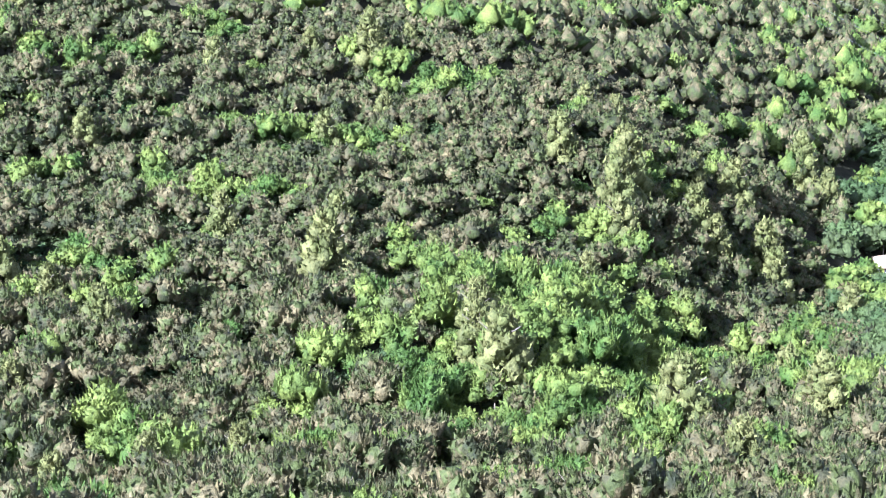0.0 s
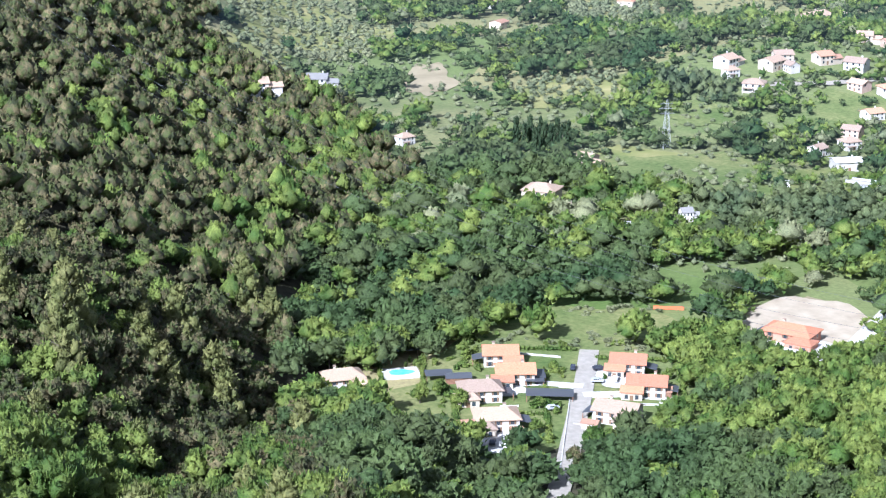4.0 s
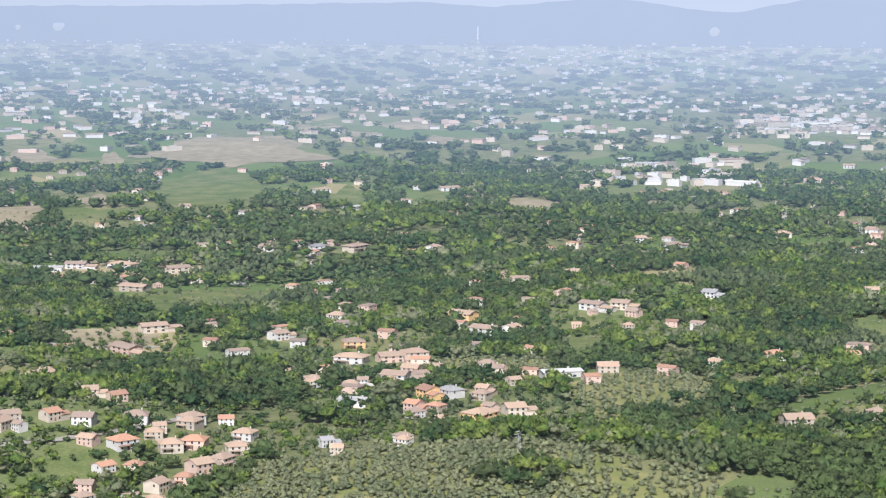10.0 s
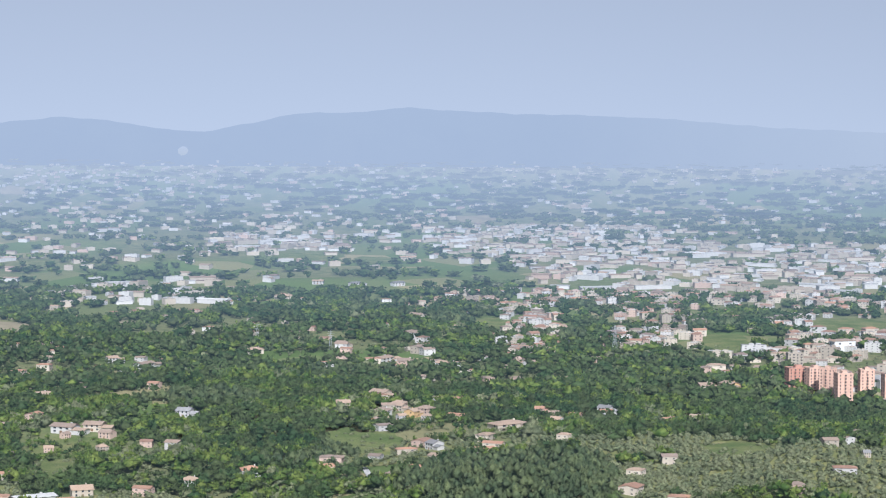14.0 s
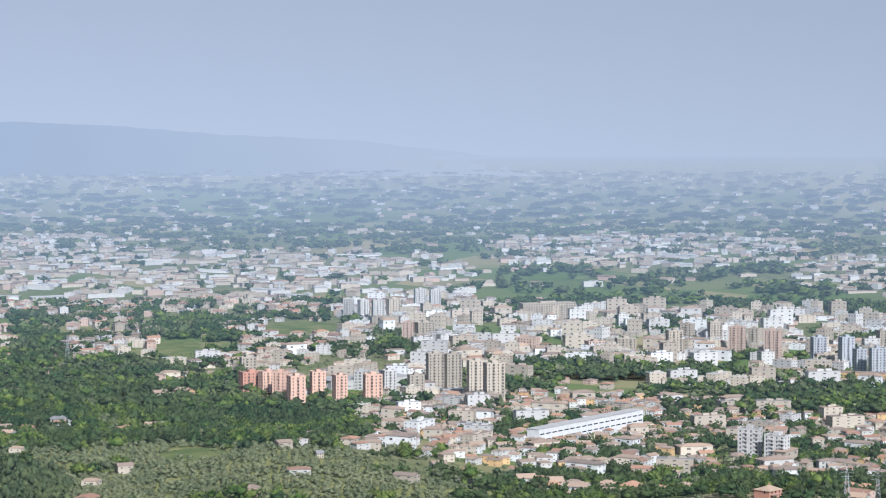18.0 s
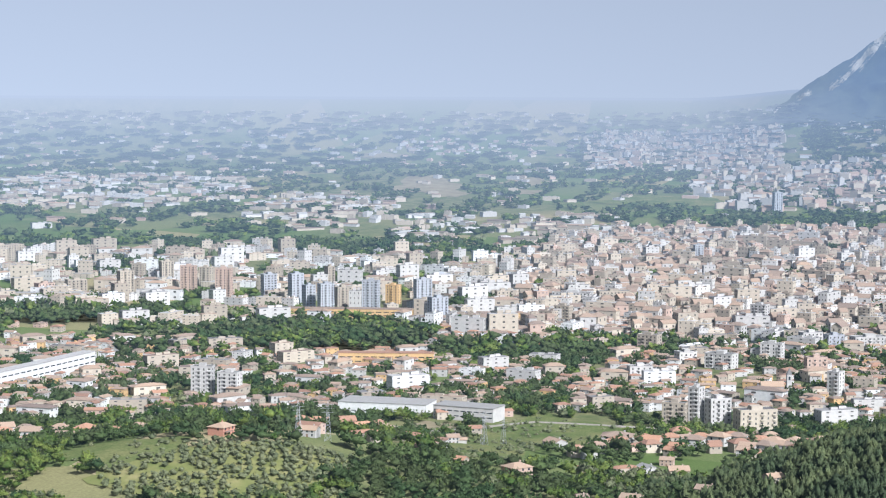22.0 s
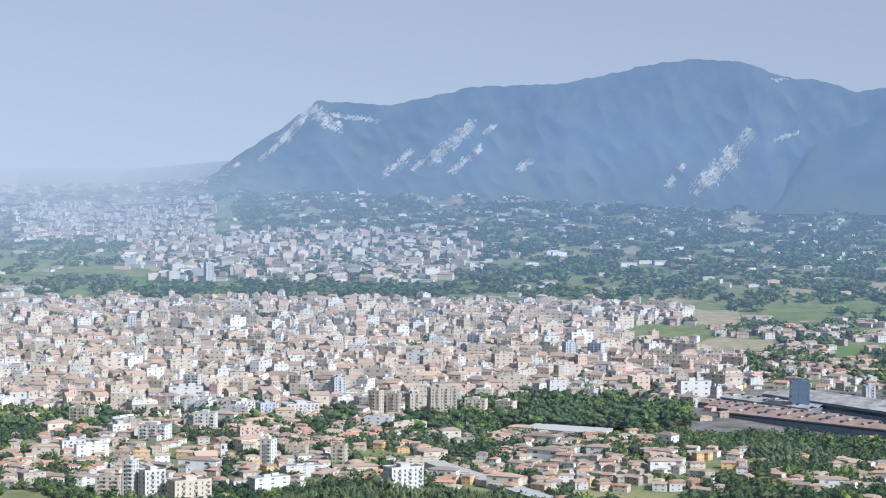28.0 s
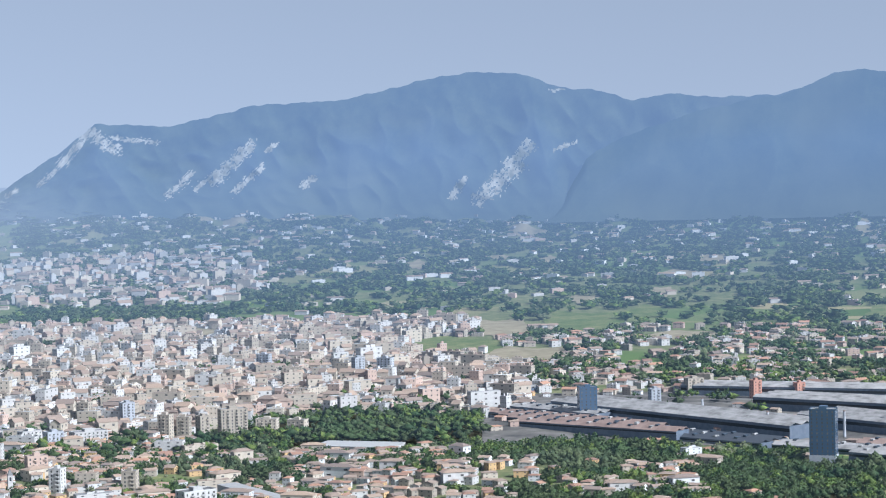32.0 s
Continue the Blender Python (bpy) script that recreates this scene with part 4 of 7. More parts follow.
tower(21.39, 3122, 106, 24, SAND, 28)
tower(24.96, 2590, 22, 30, SAND, 22)
tower(25.33, 2778, 19, 23, SAND, -25)
tower(26.09, 2730, 20, 29, SAND, 22)
tower(26.71, 2630, 23, 32, PINK, -15)
tower(27.69, 2524, 23, 38, PINK, -15)
tower(27.19, 2684, 18, 25, SAND, -25)
tower(28.95, 2518, 20, 32, GREY, 22)
tower(29.71, 2460, 19, 38, GREY, 28)
tower(30.07, 2428, 15, 27, GREY, 28)
tower(30.55, 2402, 20, 31, GREY, 22)
tower(30.66, 2648, 12, 30, SAND, 28)
tower(31.83, 2400, 23, 35, GREY, -15)
tower(32.46, 2470, 19, 23, OCHRE, -25)
tower(33.29, 2396, 23, 35, GREY, 22)
tower(33.72, 2252, 24, 29, GREY, 28)
tower(33.81, 2632, 26, 22, GREY, 15)
tower(31.03, 2446, 23, 23, SAND, 28)
tower(35.54, 2420, 18, 18, CREAM, 15)
tower(27.09, 1692, 21, 24, WHITE, -15)
tower(27.84, 1674, 21, 22, WHITE, -25)
tower(22.73, 2566, 26, 19, PINK, 28)
tower(23.60, 2598, 29, 20, SAND, 15)
tower(20.75, 2656, 44, 15, PINK, -25)
tower(21.94, 2880, 19, 14, SAND, -15)
tower(37.27, 2270, 22, 20, SAND, -25)
tower(41.04, 1536, 10, 28, WHITE, -25)
tower(41.64, 1532, 20, 21, WHITE, 28)
tower(40.45, 1534, 21, 16, SAND, -15)
tower(42.68, 1522, 34, 15, CREAM, 22)
tower(48.70, 1510, 31, 20, WHITE, 28)
tower(42.77, 2246, 21, 25, WHITE, -25)
tower(45.68, 2226, 17, 26, SAND, -25)
tower(46.85, 2200, 16, 28, GREY, 22)
tower(47.91, 2082, 15, 24, SAND, -25)
tower(48.42, 2098, 15, 21, SAND, -15)
tower(48.94, 2112, 13, 21, SAND, 28)
tower(49.78, 2130, 33, 26, SAND, 15)
tower(50.75, 2140, 26, 13, CREAM, -15)
tower(51.60, 2132, 23, 12, CREAM, -25)
tower(44.17, 2048, 25, 16, WHITE, 28)
tower(44.81, 2026, 20, 15, GREY, 28)
tower(45.77, 2032, 40, 13, WHITE, 22)
tower(39.70, 2016, 25, 19, SAND, -25)
tower(40.72, 1868, 21, 12, WHITE, 28)
tower(41.72, 1848, 31, 13, WHITE, -25)
tower(39.44, 1772, 24, 13, WHITE, 15)
tower(43.13, 1924, 24, 16, WHITE, -15)
tower(44.33, 1804, 21, 15, PINK, 15)
tower(43.20, 4387, 22, 46, GREY, 28)
tower(39.00, 3106, 29, 21, PINK, 22)
tower(42.59, 3106, 12, 24, SAND, -25)
tower(41.04, 3075, 15, 29, GREY, 15)
tower(44.64, 2830, 19, 24, SAND, -15)
tower(47.80, 3030, 14, 22, WHITE, -15)
tower(50.70, 2806, 22, 23, GREY, -25)
tower(53.34, 2604, 16, 33, GREY, 28)
tower(54.11, 2624, 23, 31, GREY, -25)
tower(43.60, 3609, 99, 14, WHITE, -15)
tower(37.53, 2410, 54, 19, WHITE, -15)
tower(38.68, 2422, 45, 20, SAND, 15)
tower(46.89, 1672, 14, 16, SAND, -15)
tower(44.89, 1670, 12, 19, WHITE, -25)
tower(13.04, 2154, 27, 20, BRICK_RED, 22)
tower(13.51, 2140, 20, 22, TERRACOTTA, 28)
tower(14.31, 2074, 19, 27, TERRACOTTA, 22)
tower(13.88, 2108, 17, 26, TERRACOTTA, -25)
tower(14.92, 2122, 17, 26, TERRACOTTA, 15)
tower(16.15, 2196, 16, 20, WHITE, -15)
tower(12.96, 2372, 21, 17, SAND, 15)
tower(64.48, 2358, 12, 21, BRICK_RED, 28)
tower(65.68, 2368, 12, 17, BRICK_RED, 28)
tower(62.77, 2404, 24, 20, SAND, 28)
tower(61.67, 2254, 13, 20, GREY, 22)

# ---------------------------------------------------------------- houses of the town, many and small
def house_arrays(kind):
    """Unit house (1 x 1 x 1, base at 0): polygons of four corners with the slot of wall, roof or window."""
    v, f, s = [], [], []

    def quad(pts, slot):
        n = len(v)
        v.extend(pts)
        f.append((n, n + 1, n + 2, n + 3))
        s.append(slot)

    e = 0.80 if kind.endswith("gable") else (0.82 if kind.endswith("hip") else 1.0)
    c = [(-0.5, -0.5), (0.5, -0.5), (0.5, 0.5), (-0.5, 0.5)]
    for i in range(4):
        (x0, y0), (x1, y1) = c[i], c[(i + 1) % 4]
        quad([(x0, y0, -0.3), (x1, y1, -0.3), (x1, y1, e), (x0, y0, e)], 0)
        if i == 2:
            continue
        if kind.startswith("far"):
            continue
        rows_, cols = (2, 2) if kind != "block" else (4, 3)
        nx, ny = (y1 - y0), -(x1 - x0)
        for a in range(rows_):
            for b in range(cols):
                t0, t1 = (b + 0.38) / cols, (b + 0.62) / cols
                z0, z1 = e * (a + 0.38) / rows_, e * (a + 0.68) / rows_
                p = [(x0 + (x1 - x0) * t + nx * 0.012, y0 + (y1 - y0) * t + ny * 0.012, z) for t, z in ((t0, z0), (t1, z0), (t1, z1), (t0, z1))]
                quad(p, 2)
    o = 0.55
    if kind.endswith("gable"):
        quad([(-o, -o, e - 0.02), (o, -o, e - 0.02), (o, 0, 1), (-o, 0, 1)], 1)
        quad([(o, o, e - 0.02), (-o, o, e - 0.02), (-o, 0, 1), (o, 0, 1)], 1)
        quad([(0.5, -0.5, e), (0.5, 0.5, e), (0.5, 0, 0.99), (0.5, 0, 0.99)], 0)
        quad([(-0.5, 0.5, e), (-0.5, -0.5, e), (-0.5, 0, 0.99), (-0.5, 0, 0.99)], 0)
    elif kind.endswith("hip"):
        quad([(-o, -o, e), (o, -o, e), (0.2, 0, 1), (-0.2, 0, 1)], 1)
        quad([(o, o, e), (-o, o, e), (-0.2, 0, 1), (0.2, 0, 1)], 1)
        quad([(o, -o, e), (o, o, e), (0.2, 0, 1), (0.2, 0, 1)], 1)
        quad([(-o, o, e), (-o, -o, e), (-0.2, 0, 1), (-0.2, 0, 1)], 1)
    else:
        quad([(-0.5, -0.5, 1), (0.5, -0.5, 1), (0.5, 0.5, 1), (-0.5, 0.5, 1)], 1)
        for q in ((-0.2, -0.25), (0.1, 0.05)):
            quad([(q[0], q[1], 1.0), (q[0] + 0.2, q[1], 1.0), (q[0] + 0.2, q[1], 1.14), (q[0], q[1], 1.14)], 0)
            quad([(q[0] + 0.2, q[1], 1.0), (q[0] + 0.2, q[1] + 0.2, 1.0), (q[0] + 0.2, q[1] + 0.2, 1.14), (q[0] + 0.2, q[1], 1.14)], 0)
            quad([(q[0], q[1] + 0.2, 1.0), (q[0], q[1], 1.0), (q[0], q[1], 1.14), (q[0], q[1] + 0.2, 1.14)], 0)
            quad([(q[0], q[1], 1.14), (q[0] + 0.2, q[1], 1.14), (q[0] + 0.2, q[1] + 0.2, 1.14), (q[0], q[1] + 0.2, 1.14)], 1)
    return np.array(v, float), np.array(f), np.array(s)


UNIT = {k: house_arrays(k) for k in ("gable", "hip", "block", "far_gable", "far_hip", "far_block")}


def houses(name, label, kind, mats, az_, r_, w, d, h, turns):
    if not len(az_):
        return None
    v, f, s = UNIT[kind]
    pl = at(az_, r_, -0.2)
    SITES.append((az_, r_))
    k = (drawn(r_) / r_)[:, None]
    c, sn = np.cos(turns)[:, None], np.sin(turns)[:, None]
    X, Y = v[None, :, 0] * w[:, None] * k, v[None, :, 1] * d[:, None] * k
    out = np.stack([c * X - sn * Y + pl[:, None, 0], sn * X + c * Y + pl[:, None, 1], v[None, :, 2] * h[:, None] * k + pl[:, None, 2]], -1).reshape(-1, 3)
    pol = (f[None] + (np.arange(len(az_)) * len(v))[:, None, None]).reshape(-1, 4)
    return tagged(new(name, mesh_of(name, out, pol, mats, np.tile(s, len(az_)))), label, "houses", kind="stuff")


SITES = []          # azimuths and distances of the many small houses


def settle(name, label, kinds, walls, roofs, az_, r_, w, d, h, far=False):
    n = len(az_)
    wi = rng.integers(0, len(walls), n)
    ki = rng.integers(0, len(kinds), n)
    turns = np.radians(-az_) + np.radians(rng.choice([-28, -20, -12, 12, 20, 28, 62], n)) + rng.normal(0, 0.08, n)
    for a, wall in enumerate(walls):
        for b, kind in enumerate(kinds):
            roof = roofs[(a + b) % len(roofs)] if kind != "block" else (ROOF_GREY, ROOF_PALE, ROOF_OLD)[a % 3]
            mats = [wall, roof, BLIND]
            if far:
                mats = [haze_glow_of(m) for m in mats]
            s = (wi == a) & (ki == b)
            houses(name, label, "far_" + kind if far and r_[s].size and r_[s].min() > 2600 else kind, mats, az_[s], r_[s], w[s], d[s], h[s], turns[s])


def sites(az0, az1, r0, r1, spacing, kind, least=0.0, thin=0.0, loose=-2.0):
    """Places for houses inside a stretch of land; loose: the higher, the more they gather in clusters."""
    a, r = spread(az0, az1, r0, r1, spacing)
    u, v = xy(a, r)
    keep = (wave(u, v, 300, 61) + 0.7 * wave(u, v, 110, 62) + 0.35 * rng.normal(size=len(a)) > loose) & (share(kind, a, r) > least + 0.45 * rng.random(len(a)) ** 2) & (share("clear", a, r) < 0) & (share("bare", a, r) < 0) & (share("wood", a, r) < 0) & (rng.random(len(a)) > thin)
    return a[keep], r[keep]


PALE = [WHITE, CREAM, SAND, CREAM, PINK, WHITE]
# the dense centre
for r0, r1 in ((2080, 2600), (2600, 3860)):
    a, r = sites(36, 59, r0, r1, 15.5, "town", 0.0, 0.06, -1.1)
    n = len(a)
    settle("town_houses", "pale old town houses packed closely together", ["gable", "block", "hip"], PALE, [ROOF_OLD, ROOF_OLD, ROOF_OLD],
           a, r, rng.uniform(8, 22, n), rng.uniform(9, 15, n), rng.choice([6, 7, 8, 9, 10, 12, 14, 20], n) * rng.uniform(0.85, 1.1, n), True)
    a, r = sites(10, 38, r0 - 120, min(r1, 3600), 28, "town", 0.0, 0.22, 0.0)
    n = len(a)
    settle("town_blocks", "pale blocks of flats of four to six storeys", ["block", "block", "hip"], [WHITE, CREAM, SAND, BRIGHT, CREAM, WHITE], [ROOF_OLD, ROOF_OLD],
           a, r, rng.uniform(12, 34, n), rng.uniform(10, 14, n), rng.choice([7, 8, 9, 11, 13, 17], n) * rng.uniform(0.85, 1.1, n), True)
a, r = sites(18, 58, 2050, 3600, 75, "town", 0.0, 0.35)
n = len(a)
settle("tall_flats", "tall pale blocks of flats rising over the town roofs", ["block"], [WHITE, CREAM, SAND], [ROOF_GREY], a, r,
       rng.uniform(14, 40, n), rng.uniform(11, 14, n), rng.uniform(14, 25, n), True)
# garden suburbs: the nearest houses one by one
def town_house(wall, roof, hip):
    root = new("town_house")
    part("wall", box(-5.5, 5.5, -4.5, 4.5, -2, 6) if hip else gable_walls(11, 9, 6, 2), haze_glow_of(wall), root)
    part("roof", slab_roof(11, 9, 6, 2, 4.2 if hip else 0.0), haze_glow_of(roof), root)
    for x in (-2.6, 2.6):
        shared("window", WINDOW_ME, root, (x, -4.5, 3.8))
    return tagged(root, "%s two-storey town house with a %s roof" % (TONE[wall], COVER[roof]), "house", "houses of the suburb")


a, r = sites(19, 64, 1330, 1560, 19, "suburb", 0.0, 0.1)
order = np.argsort(r)[:110]
styles = [town_house((WHITE, CREAM, WHITE, SAND)[i % 4], (ROOF_OLD, ROOF_RED)[i % 2], i % 3 > 0) for i in range(6)]
for i, j in enumerate(order):
    k = rng.uniform(0.8, 1.25)
    BUILT.append((a[j], r[j], 6.5))
    m = stand_at(a[j], r[j], rng.choice([-28, -15, 12, 25, 60]), 0, k)
    if i < 6:
        styles[i].matrix_basis = stand_at(a[j], r[j], 20)
    else:
        copy_thing(styles[i % 6], m)
a, r = sites(10, 70, 1560, 2420, 18.0, "suburb", 0.0, 0.12, -0.55)
n = len(a)
settle("suburb_houses", "two-storey suburban houses with tiled roofs and gardens", ["gable", "hip", "hip"], [WHITE, CREAM, BRIGHT, SAND, WHITE, OCHRE],
       [ROOF_OLD, ROOF_RED, ROOF_OLD], a, r, rng.uniform(7, 13.5, n), rng.uniform(7, 10, n), rng.uniform(5.5, 8.5, n), True)
a, r = sites(14, 64, 1560, 2420, 62, "suburb", 0.0, 0.45)
n = len(a)
settle("suburb_flats", "pale blocks of flats of three or four storeys among houses", ["block", "hip"], [WHITE, BRIGHT, CREAM, SAND], [ROOF_OLD],
       a, r, rng.uniform(16, 34, n), rng.uniform(10, 14, n), rng.uniform(9, 15, n), True)
a, r = sites(2, 70, 2420, 3480, 26, "suburb", 0.0, 0.25, -0.3)
n = len(a)
settle("suburb_houses", "suburban houses at the edge of the town", ["gable", "hip", "block"], PALE, [ROOF_OLD, ROOF_RED],
       a, r, rng.uniform(11, 20, n), rng.uniform(10, 14, n), rng.uniform(7, 12, n), True)
# industrial sheds
a, r = sites(-9, 42, 3050, 6600, 34, "works", 0.0, 0.3, -0.1)
n = len(a)
settle("industrial_sheds", "long pale industrial sheds on the plain", ["block", "gable"], [CREAM, WHITE, SAND], [ROOF_PALE, ROOF_OLD],
       a, r, rng.uniform(10, 22, n) * rng.choice([1, 1, 1, 2, 3], n), rng.uniform(10, 20, n), rng.uniform(5, 11, n), True)
# far town and villages, loose houses over the plain
a, r = sites(30, 56, 4300, 10600, 40, "far_town", 0.0, 0.2, -0.45)
n = len(a)
settle("far_town", "far pale town below the mountain", ["block", "gable"], PALE, [ROOF_OLD], a, r, rng.uniform(12, 38, n), rng.uniform(12, 20, n), rng.choice([8, 9, 11, 14, 22], n) * rng.uniform(0.8, 1.2, n), True)
a, r = sites(-42, 70, 3480, 11600, 46, "suburb", 0.0, 0.55, 0.5)
n = len(a)
settle("far_villages", "small pale houses of far villages", ["gable", "block"], PALE, [ROOF_OLD], a, r, rng.uniform(12, 30, n), rng.uniform(10, 16, n), rng.uniform(6, 10, n), True)
a, r = spread(-42, 70, 3480, 12500, 125)
k = wave(*xy(a, r), 900, 18) + 0.6 * rng.normal(size=len(a)) > 0.3
a, r = a[k], r[k]
n = len(a)
settle("far_farmhouses", "scattered pale farmhouses over the far plain", ["gable", "block"], PALE, [ROOF_OLD], a, r, rng.uniform(14, 40, n), rng.uniform(12, 20, n), rng.uniform(6, 11, n), True)
a, r = spread(42, 71, 5200, 9900, 150)
k = rng.random(len(a)) > 0.62
a, r = a[k], r[k]
n = len(a)
settle("foothill_farmhouses", "pale farmhouses dotted below the mountain", ["gable", "block"], [BRIGHT, WHITE], [ROOF_OLD], a, r, rng.uniform(18, 46, n), rng.uniform(12, 20, n), rng.uniform(7, 13, n), True)
for r0, r1, far in ((1250, 2600, True), (2600, 3480, True)):
    a, r = spread(-42, 70, r0, r1, 52)
    k = (wave(*xy(a, r), 330, 19) + 0.6 * wave(*xy(a, r), 120, 20) + 0.5 * rng.normal(size=len(a)) > 0.3) & (share("clear", a, r) < 0) & (share("bare", a, r) < 0) & (share("wood", a, r) < 0)
    k &= ~((a > 40) & (r < 1450)) & ~((a < -36) & (r < 1500))
    a, r = a[k], r[k]
    n = len(a)
    settle("country_houses", "scattered country houses among trees", ["gable", "hip"], [WHITE, CREAM, SAND, PINK], [ROOF_OLD, ROOF_RED], a, r,
           rng.uniform(9, 17, n), rng.uniform(8, 12, n), rng.uniform(5.5, 8, n), far)

# ---------------------------------------------------------------- villas in the hills
def hamlet(az_, r_, n, width, depth, seed):
    g = np.random.default_rng(seed)
    for i in range(n):
        r = r_ + g.uniform(-depth, depth)
        villa(az_ + math.degrees(g.uniform(-width, width) / r), r, g.uniform(8, 14), (WHITE, WHITE, CREAM, SAND, PINK)[g.integers(5)], (ROOF_OLD, ROOF_OLD, ROOF_RED)[g.integers(3)], g.uniform(-40, 40))


hamlet(-20.6, 1010, 7, 30, 50, 1)
hamlet(-18.8, 1090, 7, 30, 40, 2)
hamlet(-24.5, 1290, 6, 45, 40, 3)
hamlet(-12.6, 1400, 8, 60, 60, 4)
hamlet(-11.5, 1190, 6, 40, 50, 5)
hamlet(-21.0, 2000, 6, 60, 60, 6)
hamlet(6.3, 2380, 5, 60, 60, 7)
hamlet(-13.5, 1330, 6, 90, 40, 8)
hamlet(-22.6, 1092, 5, 60, 40, 9)
hamlet(-20.0, 1165, 5, 60, 40, 10)
hamlet(-10.6, 1290, 5, 70, 40, 11)
hamlet(1.5, 1790, 8, 40, 50, 12)
hamlet(-8.0, 1640, 5, 70, 50, 13)
hamlet(8.6, 1800, 6, 100, 50, 14)
hamlet(-21.4, 960, 5, 40, 30, 15)
villa(-38.90, 1046, 18, WHITE, ROOF_RED, 8)
villa(-37.11, 1120, 16, WHITE, ROOF_GREY, -8)
villa(-34.62, 970, 8, WHITE, ROOF_OLD, 35)
villa(-34.54, 910, 9, PINK, ROOF_OLD, -55)
villa(-30.63, 858, 15, CREAM, ROOF_OLD, -20)
villa(-29.33, 922, 11, SAND, ROOF_OLD, -35)
villa(-29.85, 832, 6, SAND, ROOF_OLD, -55)
villa(-26.44, 824, 7, WHITE, ROOF_GREY, 20)
villa(-28.03, 800, 6, WHITE, ROOF_GREY, 8)
villa(-34.68, 910, 10, OCHRE, ROOF_OLD, 8)
villa(-34.76, 972, 8, WHITE, ROOF_OLD, -55)
villa(-32.25, 2386, 20, SAND, ROOF_OLD, -55)
villa(-29.02, 2304, 34, WHITE, ROOF_OLD, 55)
villa(-27.91, 2292, 23, WHITE, ROOF_OLD, -8)
villa(-27.57, 2068, 21, WHITE, ROOF_OLD, 8)
villa(-25.69, 1922, 33, WHITE, ROOF_PALE, -8)
villa(-28.66, 1686, 28, CREAM, ROOF_OLD, 55)
villa(-25.38, 1522, 17, SAND, ROOF_OLD, -35)
villa(-22.00, 2130, 30, WHITE, ROOF_OLD, -20)
villa(-22.80, 2110, 34, WHITE, ROOF_PALE, -8)
villa(-20.72, 2124, 30, WHITE, ROOF_OLD, -35)
villa(-19.21, 2084, 33, CREAM, ROOF_OLD, 20)
villa(-20.40, 1928, 30, SAND, ROOF_OLD, -35)
villa(-19.91, 1618, 29, CREAM, ROOF_OLD, 20)
villa(-20.65, 1530, 33, PINK, ROOF_OLD, -55)
villa(-23.12, 1380, 26, CREAM, ROOF_OLD, 55)
villa(-25.47, 1108, 14, WHITE, ROOF_OLD, 55)
villa(-24.20, 1106, 13, CREAM, ROOF_RED, 55)
villa(-23.64, 1102, 8, WHITE, ROOF_OLD, -55)
villa(-24.66, 1068, 12, WHITE, ROOF_OLD, -8)
villa(-22.79, 1122, 13, SAND, ROOF_RED, 35)
villa(-21.85, 1116, 13, WHITE, ROOF_OLD, -20)
villa(-21.74, 1080, 11, PINK, ROOF_OLD, -35)
villa(-20.76, 1050, 21, WHITE, ROOF_GREY, -8)
villa(-21.40, 1010, 22, WHITE, ROOF_PALE, -55)
villa(-22.10, 984, 14, WHITE, ROOF_GREY, 8)
villa(-21.97, 940, 15, WHITE, ROOF_PALE, 20)
villa(-22.79, 966, 10, WHITE, ROOF_OLD, 55)
villa(-20.59, 978, 11, WHITE, ROOF_OLD, 20)
villa(-19.86, 1000, 13, CREAM, ROOF_RED, 55)
villa(-19.21, 1014, 12, WHITE, ROOF_OLD, 55)
villa(-18.65, 1030, 15, PINK, ROOF_OLD, 35)
villa(-18.00, 1042, 12, CREAM, ROOF_RED, 55)
villa(-19.03, 950, 12, WHITE, ROOF_OLD, 8)
villa(-17.85, 872, 13, PINK, ROOF_RED, 35)
villa(-16.51, 876, 16, WHITE, ROOF_OLD, -35)
villa(-15.04, 1074, 10, WHITE, ROOF_GREY, 20)
villa(-14.72, 1046, 8, CREAM, ROOF_RED, -8)
villa(-16.39, 1578, 18, WHITE, ROOF_OLD, 35)
villa(-14.74, 1662, 14, WHITE, ROOF_OLD, -20)
villa(-14.25, 1538, 17, OCHRE, ROOF_RED, 8)
villa(-13.21, 1476, 21, PINK, ROOF_OLD, 20)
villa(-12.51, 1490, 18, CREAM, ROOF_OLD, 20)
villa(-14.31, 1470, 23, WHITE, ROOF_OLD, -20)
villa(-13.04, 1346, 19, WHITE, ROOF_OLD, -20)
villa(-12.09, 1272, 17, OCHRE, ROOF_RED, -55)
villa(-11.46, 1270, 14, WHITE, ROOF_GREY, -55)
villa(-14.20, 1242, 21, WHITE, ROOF_PALE, -20)
villa(-12.83, 1072, 9, WHITE, ROOF_OLD, 35)
villa(-14.17, 852, 12, SAND, ROOF_OLD, -20)
villa(-13.01, 794, 7, PINK, ROOF_RED, 55)
villa(-11.07, 858, 11, SAND, ROOF_OLD, -8)
villa(-16.71, 2162, 18, WHITE, ROOF_OLD, -35)
villa(-15.23, 2142, 19, WHITE, ROOF_GREY, 20)
villa(-12.00, 2162, 18, WHITE, ROOF_OLD, 55)
villa(-27.27, 2458, 18, WHITE, ROOF_OLD, 55)
villa(-32.54, 2602, 25, SAND, ROOF_OLD, -20)
villa(-11.13, 1674, 24, OCHRE, ROOF_OLD, -35)
villa(-10.49, 1604, 25, WHITE, ROOF_OLD, -35)
villa(-9.76, 1610, 18, WHITE, ROOF_OLD, 55)
villa(-14.27, 1536, 16, OCHRE, ROOF_RED, 35)
villa(-8.35, 1354, 30, WHITE, ROOF_PALE, 20)
villa(-7.02, 1376, 16, SAND, ROOF_RED, 8)
